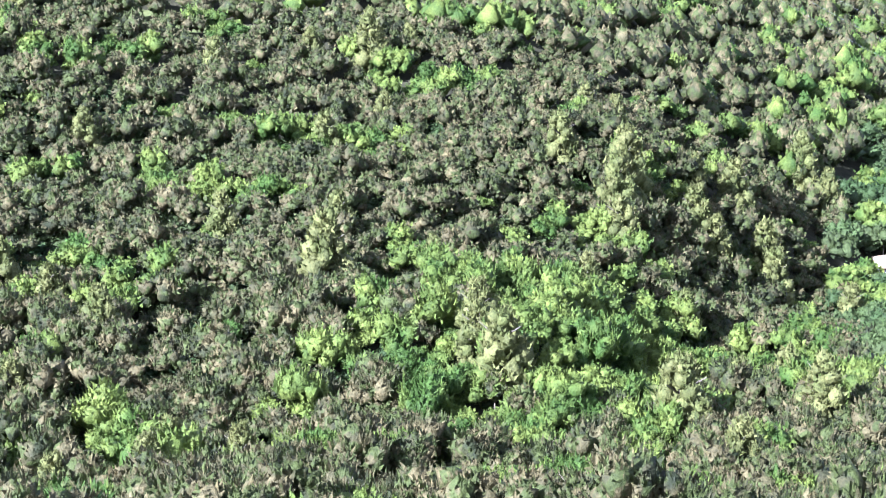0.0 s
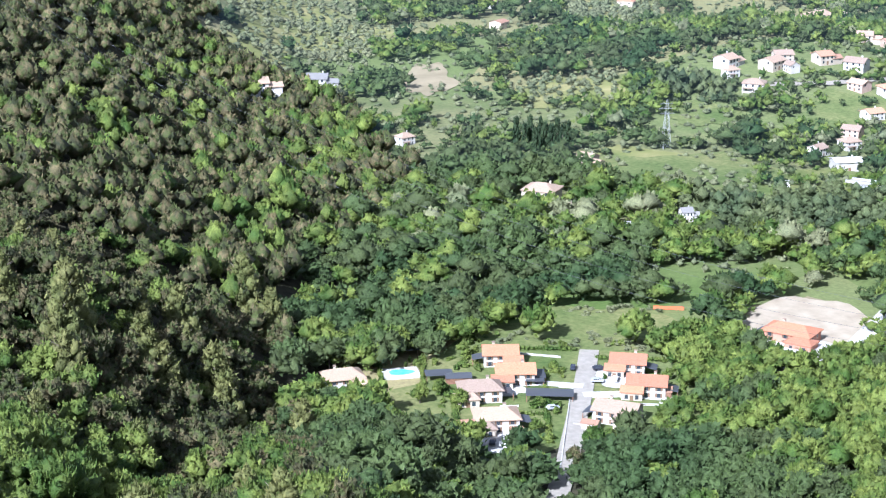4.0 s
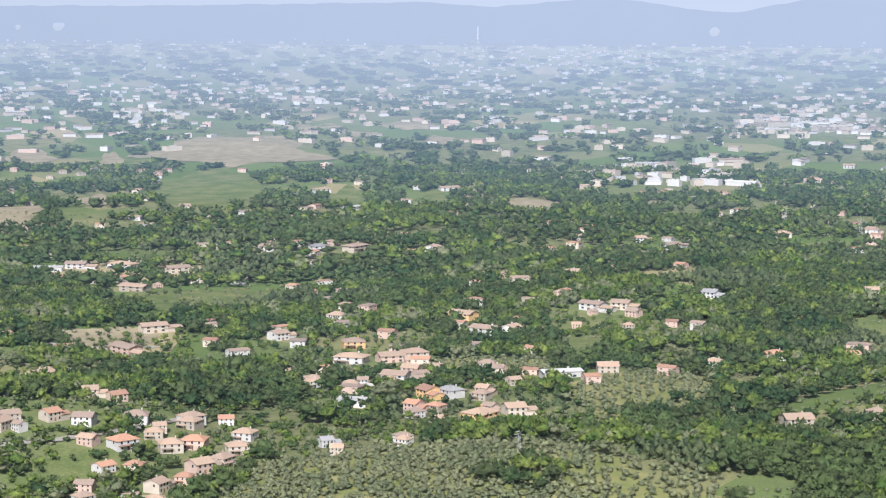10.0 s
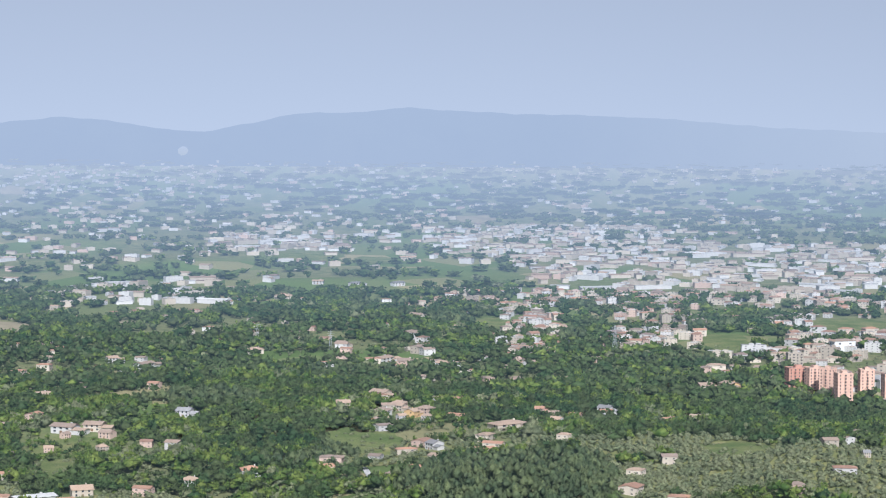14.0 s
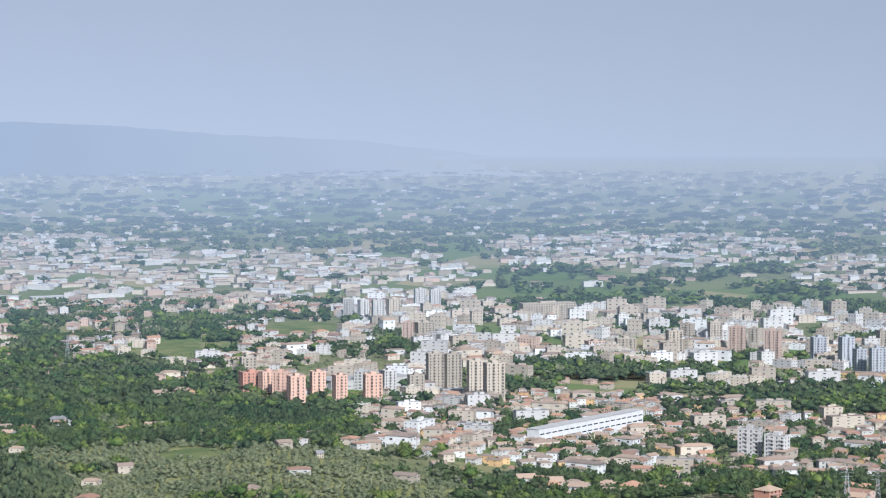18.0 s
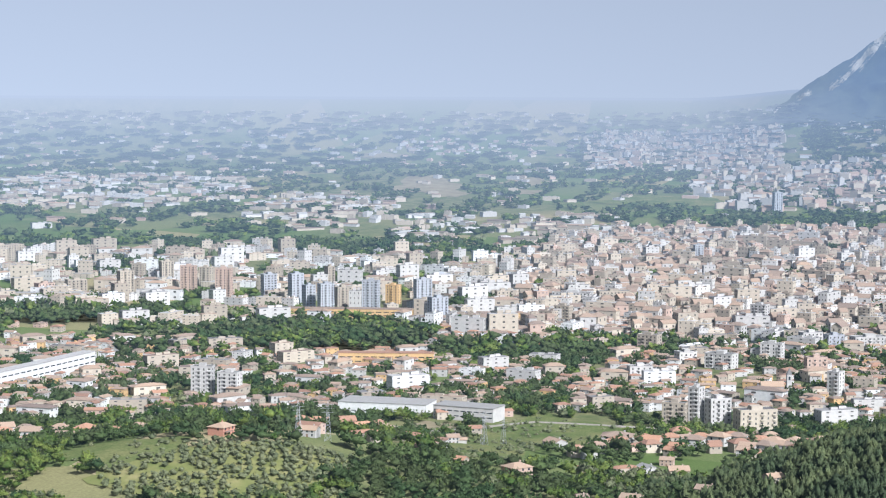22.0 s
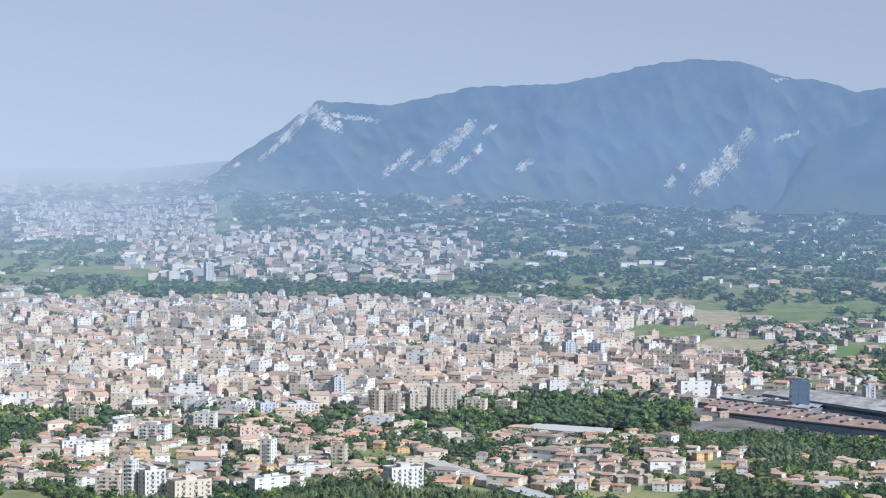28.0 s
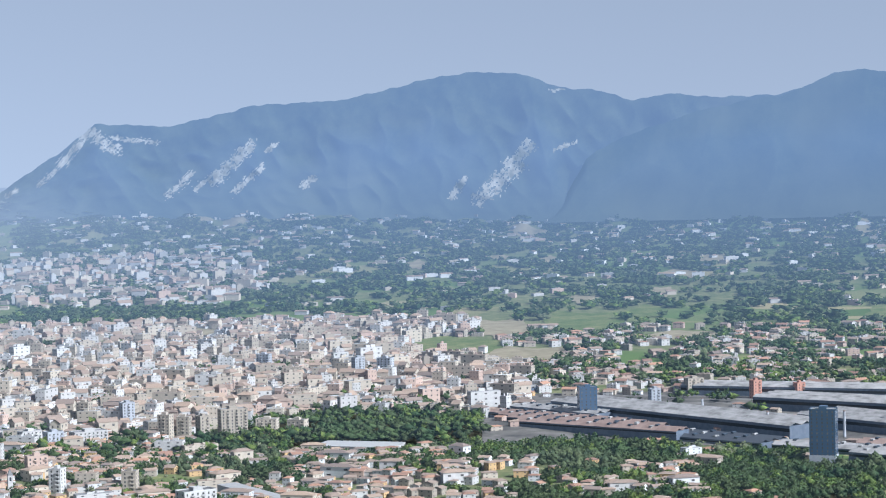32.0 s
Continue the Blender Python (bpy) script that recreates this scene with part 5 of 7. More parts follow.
villa(-10.07, 1394, 9, PINK, ROOF_OLD, -35)
villa(-8.07, 1890, 15, WHITE, ROOF_OLD, 20)
villa(-7.45, 1708, 29, WHITE, ROOF_OLD, -35)
villa(-6.65, 1708, 22, CREAM, ROOF_OLD, -20)
villa(-4.15, 1742, 17, WHITE, ROOF_GREY, -20)
villa(-4.00, 1406, 12, WHITE, ROOF_OLD, -35)
villa(-2.31, 1446, 14, WHITE, ROOF_RED, 8)
villa(-10.63, 1192, 19, OCHRE, ROOF_OLD, 55)
villa(-9.66, 1210, 17, CREAM, ROOF_RED, 20)
villa(-10.99, 1266, 19, WHITE, ROOF_OLD, 20)
villa(-12.13, 1268, 18, CREAM, ROOF_RED, -8)
villa(-12.81, 1054, 8, WHITE, ROOF_OLD, -35)
villa(-13.02, 1358, 19, WHITE, ROOF_OLD, 35)
villa(-14.22, 1240, 21, WHITE, ROOF_PALE, 35)
villa(-15.12, 1074, 9, WHITE, ROOF_OLD, 35)
villa(-14.83, 1048, 7, OCHRE, ROOF_RED, -8)
villa(-16.43, 1586, 21, WHITE, ROOF_OLD, 55)
villa(-15.27, 2146, 18, WHITE, ROOF_GREY, 55)
villa(-16.74, 2164, 19, CREAM, ROOF_OLD, -55)
villa(-14.19, 2144, 30, SAND, ROOF_OLD, 55)
villa(-11.98, 2156, 20, WHITE, ROOF_GREY, -20)
villa(-6.17, 2356, 18, WHITE, ROOF_OLD, 20)
villa(-5.28, 2322, 34, WHITE, ROOF_OLD, 55)
villa(-2.19, 2444, 20, CREAM, ROOF_RED, 8)
villa(-11.56, 3045, 34, WHITE, ROOF_OLD, 20)
villa(-14.35, 2674, 34, WHITE, ROOF_PALE, 55)
villa(-15.15, 2988, 25, WHITE, ROOF_OLD, 20)
villa(-1.67, 1158, 18, SAND, ROOF_OLD, 20)
villa(0.50, 1156, 10, SAND, ROOF_RED, 35)
villa(1.36, 1892, 23, SAND, ROOF_OLD, -35)
villa(2.25, 1784, 14, OCHRE, ROOF_OLD, 55)
villa(1.24, 1738, 8, OCHRE, ROOF_OLD, 35)
villa(3.27, 2324, 29, WHITE, ROOF_OLD, -35)
villa(1.43, 2368, 34, WHITE, ROOF_OLD, 55)
villa(2.07, 2352, 26, CREAM, ROOF_OLD, -8)
villa(0.26, 2554, 19, CREAM, ROOF_RED, -35)
villa(4.97, 1698, 33, CREAM, ROOF_OLD, 35)
villa(2.89, 1596, 15, WHITE, ROOF_GREY, -55)
villa(7.75, 1844, 18, WHITE, ROOF_GREY, 35)
villa(9.49, 1812, 15, SAND, ROOF_RED, 35)
villa(6.24, 1802, 12, SAND, ROOF_OLD, 20)
villa(2.38, 2930, 29, SAND, ROOF_OLD, -55)
villa(5.57, 2908, 34, WHITE, ROOF_OLD, -35)
villa(5.98, 2490, 21, WHITE, ROOF_OLD, -35)
villa(6.45, 2804, 20, PINK, ROOF_OLD, -35)
villa(5.09, 3153, 32, CREAM, ROOF_OLD, 35)
villa(8.74, 2730, 12, CREAM, ROOF_GREY, 20)
villa(11.19, 2126, 26, OCHRE, ROOF_OLD, -55)
villa(10.49, 2110, 20, CREAM, ROOF_OLD, 20)
villa(1.82, 3573, 26, WHITE, ROOF_GREY, 35)
villa(-0.42, 3591, 22, WHITE, ROOF_OLD, -8)
villa(0.62, 3556, 28, WHITE, ROOF_GREY, 35)
villa(-1.37, 3332, 32, CREAM, ROOF_OLD, -8)
villa(-4.22, 1746, 17, WHITE, ROOF_GREY, 35)
villa(-10.01, 1612, 14, WHITE, ROOF_OLD, 35)
villa(18.32, 1480, 12, WHITE, ROOF_OLD, 20)
villa(5.04, 1702, 29, CREAM, ROOF_OLD, 20)
villa(6.14, 1794, 11, SAND, ROOF_OLD, 55)
villa(7.71, 1848, 16, WHITE, ROOF_GREY, -20)
villa(9.45, 1804, 11, SAND, ROOF_RED, -35)
villa(10.24, 1852, 11, WHITE, ROOF_OLD, -8)
villa(3.20, 2342, 29, WHITE, ROOF_OLD, 20)
villa(2.80, 1604, 15, SAND, ROOF_OLD, 8)
villa(14.96, 1444, 6, SAND, ROOF_GREY, 20)
villa(5.51, 1696, 11, CREAM, ROOF_OLD, 8)
villa(21.97, 1388, 10, OCHRE, ROOF_OLD, 35)
villa(18.25, 1474, 12, WHITE, ROOF_OLD, -8)
villa(27.60, 1194, 13, BRICK_RED, ROOF_OLD, 55)
villa(30.09, 1206, 12, WHITE, ROOF_OLD, -20)
villa(23.12, 1466, 11, WHITE, ROOF_OLD, -20)
villa(23.31, 1614, 11, SAND, ROOF_OLD, 35)
villa(27.76, 1628, 15, CREAM, ROOF_RED, 35)
villa(34.16, 1368, 12, WHITE, ROOF_OLD, 8)
villa(37.07, 1364, 15, WHITE, ROOF_RED, -55)
villa(38.83, 1410, 22, WHITE, ROOF_OLD, -8)
villa(39.24, 1118, 12, CREAM, ROOF_OLD, -20)
villa(35.99, 1220, 15, PINK, ROOF_RED, 35)
villa(37.99, 1260, 12, CREAM, ROOF_RED, 8)
villa(39.68, 1274, 13, WHITE, ROOF_GREY, -55)
villa(37.83, 1136, 10, SAND, ROOF_OLD, 20)
villa(40.56, 1268, 14, CREAM, ROOF_RED, 8)
villa(41.37, 1070, 12, PINK, ROOF_OLD, -20)
villa(34.41, 1212, 8, SAND, ROOF_RED, -35)
villa(34.07, 1372, 12, WHITE, ROOF_OLD, 8)
villa(43.22, 1042, 10, CREAM, ROOF_RED, 35)
villa(40.24, 1312, 10, PINK, ROOF_RED, -8)

# ---------------------------------------------------------------- trees that stand out, each with trunk, limbs and crown
def tube(bm, a, b, ra, rb, sides=6):
    a, b = Vector(a), Vector(b)
    q = (b - a).to_track_quat("Z", "Y").to_matrix()
    ring = []
    for p, rad in ((a, ra), (b, rb)):
        ring.append([bm.verts.new(p + q @ Vector((rad * math.cos(6.2832 * i / sides), rad * math.sin(6.2832 * i / sides), 0))) for i in range(sides)])
    for i in range(sides):
        j = (i + 1) % sides
        bm.faces.new([ring[0][i], ring[0][j], ring[1][j], ring[1][i]])
    bm.faces.new(ring[1])
    return bm


def tree(name, label, category, shape, mat, leaves, leaf, width, height, seed):
    g = np.random.default_rng(seed)
    root = new(name)
    part("trunk", tube(tube(bmesh.new(), (0, 0, -1), (0.1, 0, height * 0.4), width * 0.035, width * 0.025), (0.1, 0, height * 0.4), (0, 0.1, height * 0.85), width * 0.025, width * 0.008), BARK, root)
    for i in range(4 if shape != "spire" else 2):
        t = g.uniform(0.3, 0.7)
        b = g.uniform(0, 6.283)
        part("limb", tube(bmesh.new(), (0.05, 0, height * t), (width * 0.33 * math.cos(b), width * 0.33 * math.sin(b), height * min(t + 0.18, 0.9)), width * 0.014, width * 0.005, 5), BARK, root)
    v, p = clumped(max(9, leaves // 40), leaves, leaf, shape, seed)
    me = mesh_of("crown", v * (width, width, height), p, [mat], smooth_faces=True)
    shared("crown", me, root)
    return tagged(root, label, category)


def plant(proto, az_, r_, k, turn=0.0):
    return copy_thing(proto, stand_at(az_, r_, turn, 0.0, k))


pine = [tree("pine_tree", "tall pine with yellow-green needles on the slope", "tree", "cone", PINE, 900, 0.034, 9.5, 13.0, 40 + i) for i in range(3)]
oak = [tree("oak_tree", "rounded green oak standing above the forest", "tree", "round", GREEN, 560, 0.052, 8.5, 9.5, 50 + i) for i in range(2)]
holm = [tree("holm_oak_tree", "grey-green holm oak with a dense crown", "tree", "round", OAK, 480, 0.052, 7.0, 10.5, 60 + i) for i in range(2)]
cypress = tree("cypress_tree", "narrow dark cypress in a row", "tree", "spire", CYPRESS, 420, 0.07, 4.4, 15.0, 70)
# the pines that rise over the oaks
for i, (a, r, k) in enumerate(((-53.4, 420, 1.15), (-48.1, 357, 1.15), (-42.7, 350, 1.2), (-38.4, 356, 1.0), (-44.5, 520, 1.35), (-60.2, 396, 0.9), (-51.9, 596, 1.1), (-58.3, 317, 0.85),
                               (-42.2, 528, 0.9), (-40.0, 540, 0.9), (-56.4, 578, 0.9), (-46.4, 522, 1.0), (-39.4, 654, 1.2), (-44.7, 512, 1.1), (-38.6, 646, 1.0), (-40.3, 546, 1.1), (-44.6, 488, 1.0),
                               (-42.4, 530, 1.0), (-41.3, 574, 1.0), (-41.8, 528, 0.9))):
    plant(pine[i % 3], a, r, 1.3 * k, 40 * i)
g = np.random.default_rng(5)
for i in range(30):
    plant(pine[i % 3], g.uniform(-63, -37.5), g.uniform(290, 620), g.uniform(0.8, 1.2), g.uniform(0, 360))
for i in range(60):
    plant(oak[i % 2], g.uniform(-52, -38), g.uniform(240, 330), g.uniform(0.6, 0.95), g.uniform(0, 360))
for i in range(120):
    plant(holm[i % 2], g.uniform(-63, -38), g.uniform(238, 360), g.uniform(0.7, 1.05), g.uniform(0, 360))
for i in range(9):
    BUILT.append((-31.15 + 0.155 * i, 946, 7))
    plant(cypress, -31.15 + 0.155 * i, 948 + 7 * math.sin(2.3 * i), 0.85 + 0.2 * math.sin(1.7 * i) ** 2, 30 * i)
for proto in pine + oak + holm + [cypress]:            # the patterns stand in the woods too
    j = (pine + oak + holm + [cypress]).index(proto)
    proto.matrix_basis = stand_at(-62.0 + 2.9 * j if j < 7 else -31.4, 300 + 9 * j if j < 7 else 953)

# ---------------------------------------------------------------- the estate in the valley
ASPHALT, _tree, _b = material("pale_road", 0.9, 0, 0.2)
_tree.links.new(ramp(_tree, grain(_tree, 0.5, 5), [(0.3, (0.235, 0.215, 0.185)), (0.7, (0.32, 0.295, 0.255))]), _b.inputs["Base Color"])


def lane(name, mat, pts, width, label, lift=0.75, category="road"):
    """A strip of road over the land, along (azimuth, distance) points, with a kerb-high edge."""
    P = [(pts[i][0] + (pts[i + 1][0] - pts[i][0]) * t, pts[i][1] + (pts[i + 1][1] - pts[i][1]) * t) for i in range(len(pts) - 1) for t in np.linspace(0, 1, 9)[:-1]] + [pts[-1]]
    c = np.array([at(a, r, lift) for a, r in P])
    d = np.gradient(c[:, :2], axis=0)
    d /= np.linalg.norm(d, axis=1)[:, None]
    side = np.stack([-d[:, 1], d[:, 0], 0 * d[:, 0]], 1) * width / 2
    v = np.concatenate([c + side, c - side, c + side - (0, 0, 0.6), c - side - (0, 0, 0.6)])
    n = len(c)
    f = []
    for i in range(n - 1):
        f += [(i + 1, i, n + i, n + i + 1), (i, i + 1, 2 * n + i + 1, 2 * n + i), (n + i + 1, n + i, 3 * n + i, 3 * n + i + 1)]
    return tagged(new(name, mesh_of(name, v, np.array(f), [mat])), label, category, kind="structure")


for i in range(8):
    BUILT.append((-30.2 + 0.05 * i, 506 + 7 * i, 6))
lane("road_1", ASPHALT, [(-30.15, 510), (-29.75, 545), (-29.5, 580), (-29.3, 610), (-29.15, 648)], 6.5, "pale concrete lane through the estate")
lane("road_2", GRAVEL, [(-29.3, 604), (-28.2, 606), (-26.6, 604)], 4.5, "paved drive to the houses", 0.82)
lane("road_3", GRAVEL, [(-29.3, 612), (-30.6, 614), (-31.8, 618)], 4.0, "paved drive beside the houses", 0.84)
lane("path_1", GRAVEL, [(-15.4, 940), (-15.2, 905), (-15.0, 875), (-14.8, 845)], 4.0, "white gravel track in the olive groves")
lane("path_2", GRAVEL, [(0.9, 1490), (1.15, 1400), (1.4, 1260)], 4.5, "white track on the knoll")
lane("path_3", GRAVEL, [(-23.7, 862), (-23.6, 905)], 3.5, "white track in the meadow")
lane("road_4", ASPHALT, [(-24.9, 1075), (-22.6, 1085), (-20.4, 1110), (-18.6, 1160)], 7, "pale road past the white houses")
lane("road_5", ASPHALT, [(-22.8, 1560), (-21.2, 1545), (-19.6, 1560)], 6, "pale road below the villa")
lane("road_6", ASPHALT, [(-17.0, 1470), (-14.0, 1420), (-11.5, 1380), (-10.2, 1300)], 6, "pale road through the hamlet")
lane("road_7", ASPHALT, [(30.5, 1500), (33.5, 1440), (36.5, 1500), (40, 1500)], 6, "pale road at the foot of the hill")
drape("yard", GRAVEL, -32.6, -31.0, 552, 574, 0.60, "paved yard before the villa", 0.05, 1)
drape("yard", GRAVEL, -28.95, -27.5, 612, 634, 0.58, "paved court between the houses", 0.06, 2)
drape("yard", GRAVEL, -32.7, -31.0, 602, 614, 0.56, "paved court by the houses", 0.06, 4)
drape("garden_lawn", MEADOW, -30.7, -30.0, 606, 626, 0.70, "mown garden lawn", 0.05, 3)
drape("garden_lawn", MEADOW, -26.7, -25.7, 585, 640, 0.62, "mown garden lawn", 0.05, 5)

SLATE, _tree, _b = material("dark_carport_roof", 0.5, 0.2)
_b.inputs["Base Color"].default_value = (0.07, 0.075, 0.085, 1)
TIMBER, _tree, _b = material("brown_timber", 0.8)
_tree.links.new(ramp(_tree, grain(_tree, 2, 4), [(0.3, (0.13, 0.07, 0.045)), (0.7, (0.24, 0.13, 0.08))]), _b.inputs["Base Color"])
ORANGE, _tree, _b = material("orange_paint", 0.7)
_b.inputs["Base Color"].default_value = (0.62, 0.13, 0.05, 1)


def estate_house(az_, r_, w, d, turn, roof, hip, side, terrace, red=False):
    """A villa of the estate: house and lower wing under tiles, dark lean-to, terrace with parapet, shuttered windows."""
    root = new("villa")
    BUILT.append((az_, r_, w * 0.75 + 4))
    h, rise = 4.7, 2.0
    part("wall", box(-w / 2, w / 2, -d / 2, d / 2, -3, h) if hip else gable_walls(w, d, h, rise), WHITE if not red else BRICK_RED, root)
    part("roof", slab_roof(w, d, h, rise, d * 0.42 if hip else 0.0, 0.7), roof, root)
    ww, wd, wx, wy = w * 0.55, d * 0.62, side * w * 0.36, -d * 0.55
    b = box(-ww / 2, ww / 2, -wd / 2, wd / 2, -3, 3.1) if hip else gable_walls(ww, wd, 3.1, 1.3)
    b.transform(Matrix.Translation((wx, wy, 0)))
    part("wing_wall", b, CREAM if not red else BRICK_RED, root)
    b = slab_roof(ww, wd, 3.1, 1.3, wd * 0.42 if hip else 0.0, 0.5)
    b.transform(Matrix.Translation((wx, wy, 0)))
    part("wing_roof", b, roof, root)
    cx = -side * w * 0.2
    chim = part("chimney", box(cx - 0.4, cx + 0.4, d * 0.1, d * 0.1 + 0.7, h, h + rise + 0.7), CREAM, root)
    part("chimney_cap", box(cx - 0.55, cx + 0.55, d * 0.1 - 0.15, d * 0.1 + 0.85, h + rise + 0.7, h + rise + 0.9), ROOF_OLD, chim)
    if terrace:
        part("terrace", box(-side * w * 0.62 - 3, -side * w * 0.62 + 3, -d / 2 - 4.5, -d / 2 - 0.05, -3, 0.35), GRAVEL, root)
        part("parapet", box(-side * w * 0.62 - 3, -side * w * 0.62 + 3, -d / 2 - 4.5, -d / 2 - 4.3, 0.36, 1.2), WHITE, root)
    lx = -side * (w / 2 + 2.0)
    b = box(lx - 1.9, lx + 1.9, -d * 0.35, d * 0.3, 2.5, 2.68)
    for vtx in b.verts:
        vtx.co.z += 0.7 * (vtx.co.x * -side < w / 2 + 2.0)
    part("lean_to_roof", b, SLATE, root, "dark sheet roof of the lean-to")
    for py in (-d * 0.33, d * 0.27):
        part("post", box(lx - side * 1.7 - 0.1, lx - side * 1.7 + 0.1, py - 0.1, py + 0.1, -2, 2.52), TIMBER, root)
    for zz in (0.8, 3.0):
        for xx in (-w * 0.33, 0.0, w * 0.33):
            if zz > 1 and (xx - wx) * side > -ww / 2:
                continue
            if (xx - wx) * side > -ww / 2 - 0.8:
                continue
            win = shared("window", WINDOW_ME, root, (xx, -d / 2, zz))
            for sx in (-0.86, 0.86):
                shared("shutter", LEAF_ME, win, (sx, -0.04, 0))
    for xx in (-ww * 0.25, ww * 0.25):
        shared("window", WINDOW_ME, root, (wx + xx, wy - wd / 2, 0.9))
    shared("door", DOOR_ME, root, (wx, wy - wd / 2, 0))
    for yy in (-d * 0.2, d * 0.2):
        shared("window", WINDOW_ME, root, (side * w / 2, yy, 2.6), side * math.pi / 2)
    root.matrix_basis = stand_at(az_, r_, turn)
    return tagged(root, "%s villa with a lower wing and %s roof" % ("unfinished brick-red" if red else "white", COVER[roof]), "house", "" if red else "villas of the estate")


LEAF_ME = bpy.data.meshes.new("shutter")
box(-0.3, 0.3, -0.05, 0.03, -0.02, 1.42).to_mesh(LEAF_ME)
LEAF_ME.materials.append(SHUTTER)
for args in ((-36.5, 612, 12, 9, 14, ROOF_OLD, True, 1, False), (-31.8, 634, 11, 8, 4, ROOF_ROSE, False, 1, False), (-31.35, 616, 12, 8.5, 4, ROOF_ROSE, False, -1, False),
             (-32.4, 600, 13, 9, 8, ROOF_OLD, True, -1, True), (-31.9, 575, 13, 10, 8, ROOF_OLD, True, -1, False), (-27.98, 628, 11, 8, -4, ROOF_ROSE, False, -1, False),
             (-27.4, 608, 12, 8.5, -4, ROOF_ROSE, False, -1, True), (-28.25, 583, 13, 9.5, -18, ROOF_OLD, False, 1, True)):
    estate_house(*args)

def carport(az_, r_, w, d, turn, roof, label):
    root = new("carport")
    b = box(-w / 2, w / 2, -d / 2, d / 2, 2.5, 2.7)
    b.verts.ensure_lookup_table()
    for vtx in b.verts:
        vtx.co.z += 0.25 * (vtx.co.y > 0)
    part("roof", b, roof, root)
    for x in (-w / 2 + 0.3, w / 2 - 0.3):
        for y in (-d / 2 + 0.3, d / 2 - 0.3):
            part("post", box(x - 0.1, x + 0.1, y - 0.1, y + 0.1, -1.5, 2.52), TIMBER, root)
    root.matrix_basis = stand_at(az_, r_, turn)
    return tagged(root, label, "carport", "carports of the estate")


carport(-34.68, 644, 9, 7, 12, SLATE, "open carport with a dark sheet roof under trees")
carport(-30.3, 600, 15, 6, 0, SLATE, "long carport with a dark flat roof beside the lane")
carport(-30.75, 616, 6, 11, 0, SLATE, "dark roofed shelter against the white house")
carport(-27.0, 612, 5, 9, 0, SLATE, "dark roofed shelter against the white house")
carport(-33.63, 618, 9, 5, 8, SLATE, "low shed with a dark sheet roof by the pool")


def shed(az_, r_, w, d, h, wall, roof, turn, label):
    root = new("shed")
    part("wall", gable_walls(w, d, h, 0.8), wall, root)
    part("roof", slab_roof(w, d, h, 0.8, 0, 0.3, 0.15), roof, root)
    part("door", box(-0.6, 0.6, -d / 2 - 0.06, -d / 2 + 0.02, 0, 2.0), SHUTTER, root)
    root.matrix_basis = stand_at(az_, r_, turn)
    return tagged(root, label, "shed", "sheds of the estate")


shed(-33.05, 616, 8, 5, 2.4, TIMBER, SLATE, 6, "brown timber shed with a dark roof")
shed(-32.75, 572, 6, 5, 2.8, ORANGE, ROOF_RED, 8, "red painted lean-to beside the cream villa")
shed(-31.25, 566, 3.5, 7, 2.6, TIMBER, ROOF_RED, 8, "open porch with a new red tile roof")
shed(-26.85, 607, 4, 6, 2.6, TIMBER, ROOF_RED, -4, "red tiled outbuilding beside the white house")
shed(-29.05, 575, 5, 4, 2.6, WHITE, ROOF_RED, -18, "small red roofed annex beside the villa")

POOL_WATER, _tree, _b = material("pool_water", 0.05, 0, 0.6)
_tree.links.new(ramp(_tree, grain(_tree, 0.5, 3), [(0.3, (0.10, 0.50, 0.62)), (0.7, (0.20, 0.62, 0.72))]), _b.inputs["Base Color"])
pool = new("swimming_pool")
part("deck", box(-6, 6, -4.5, 4.5, -1.5, 0.85), GRAVEL, pool)
bm = bmesh.new()
bm.faces.new([bm.verts.new((4.2 * math.cos(t) * (1 + 0.12 * math.cos(3 * t)), 2.6 * math.sin(t), 0.90)) for t in np.linspace(0, 6.2832, 28, endpoint=False)])
part("water", bm, POOL_WATER, pool, "turquoise pool water")
pool.matrix_basis = stand_at(-34.77, 624, 10)
tagged(pool, "turquoise swimming pool with a pale stone deck", "pool")

PAINTS = []
for nm, c in (("white_car_paint", (0.75, 0.75, 0.75)), ("dark_car_paint", (0.03, 0.035, 0.05)), ("silver_car_paint", (0.42, 0.43, 0.45)), ("red_car_paint", (0.42, 0.04, 0.03))):
    m, _tree, _b = material(nm, 0.25, 0.2, 0.6)
    _b.inputs["Base Color"].default_value = (*c, 1)
    PAINTS.append((m, nm.split("_")[0]))
RUBBER, _tree, _b = material("tyre_rubber", 0.9)
_b.inputs["Base Color"].default_value = (0.02, 0.02, 0.02, 1)


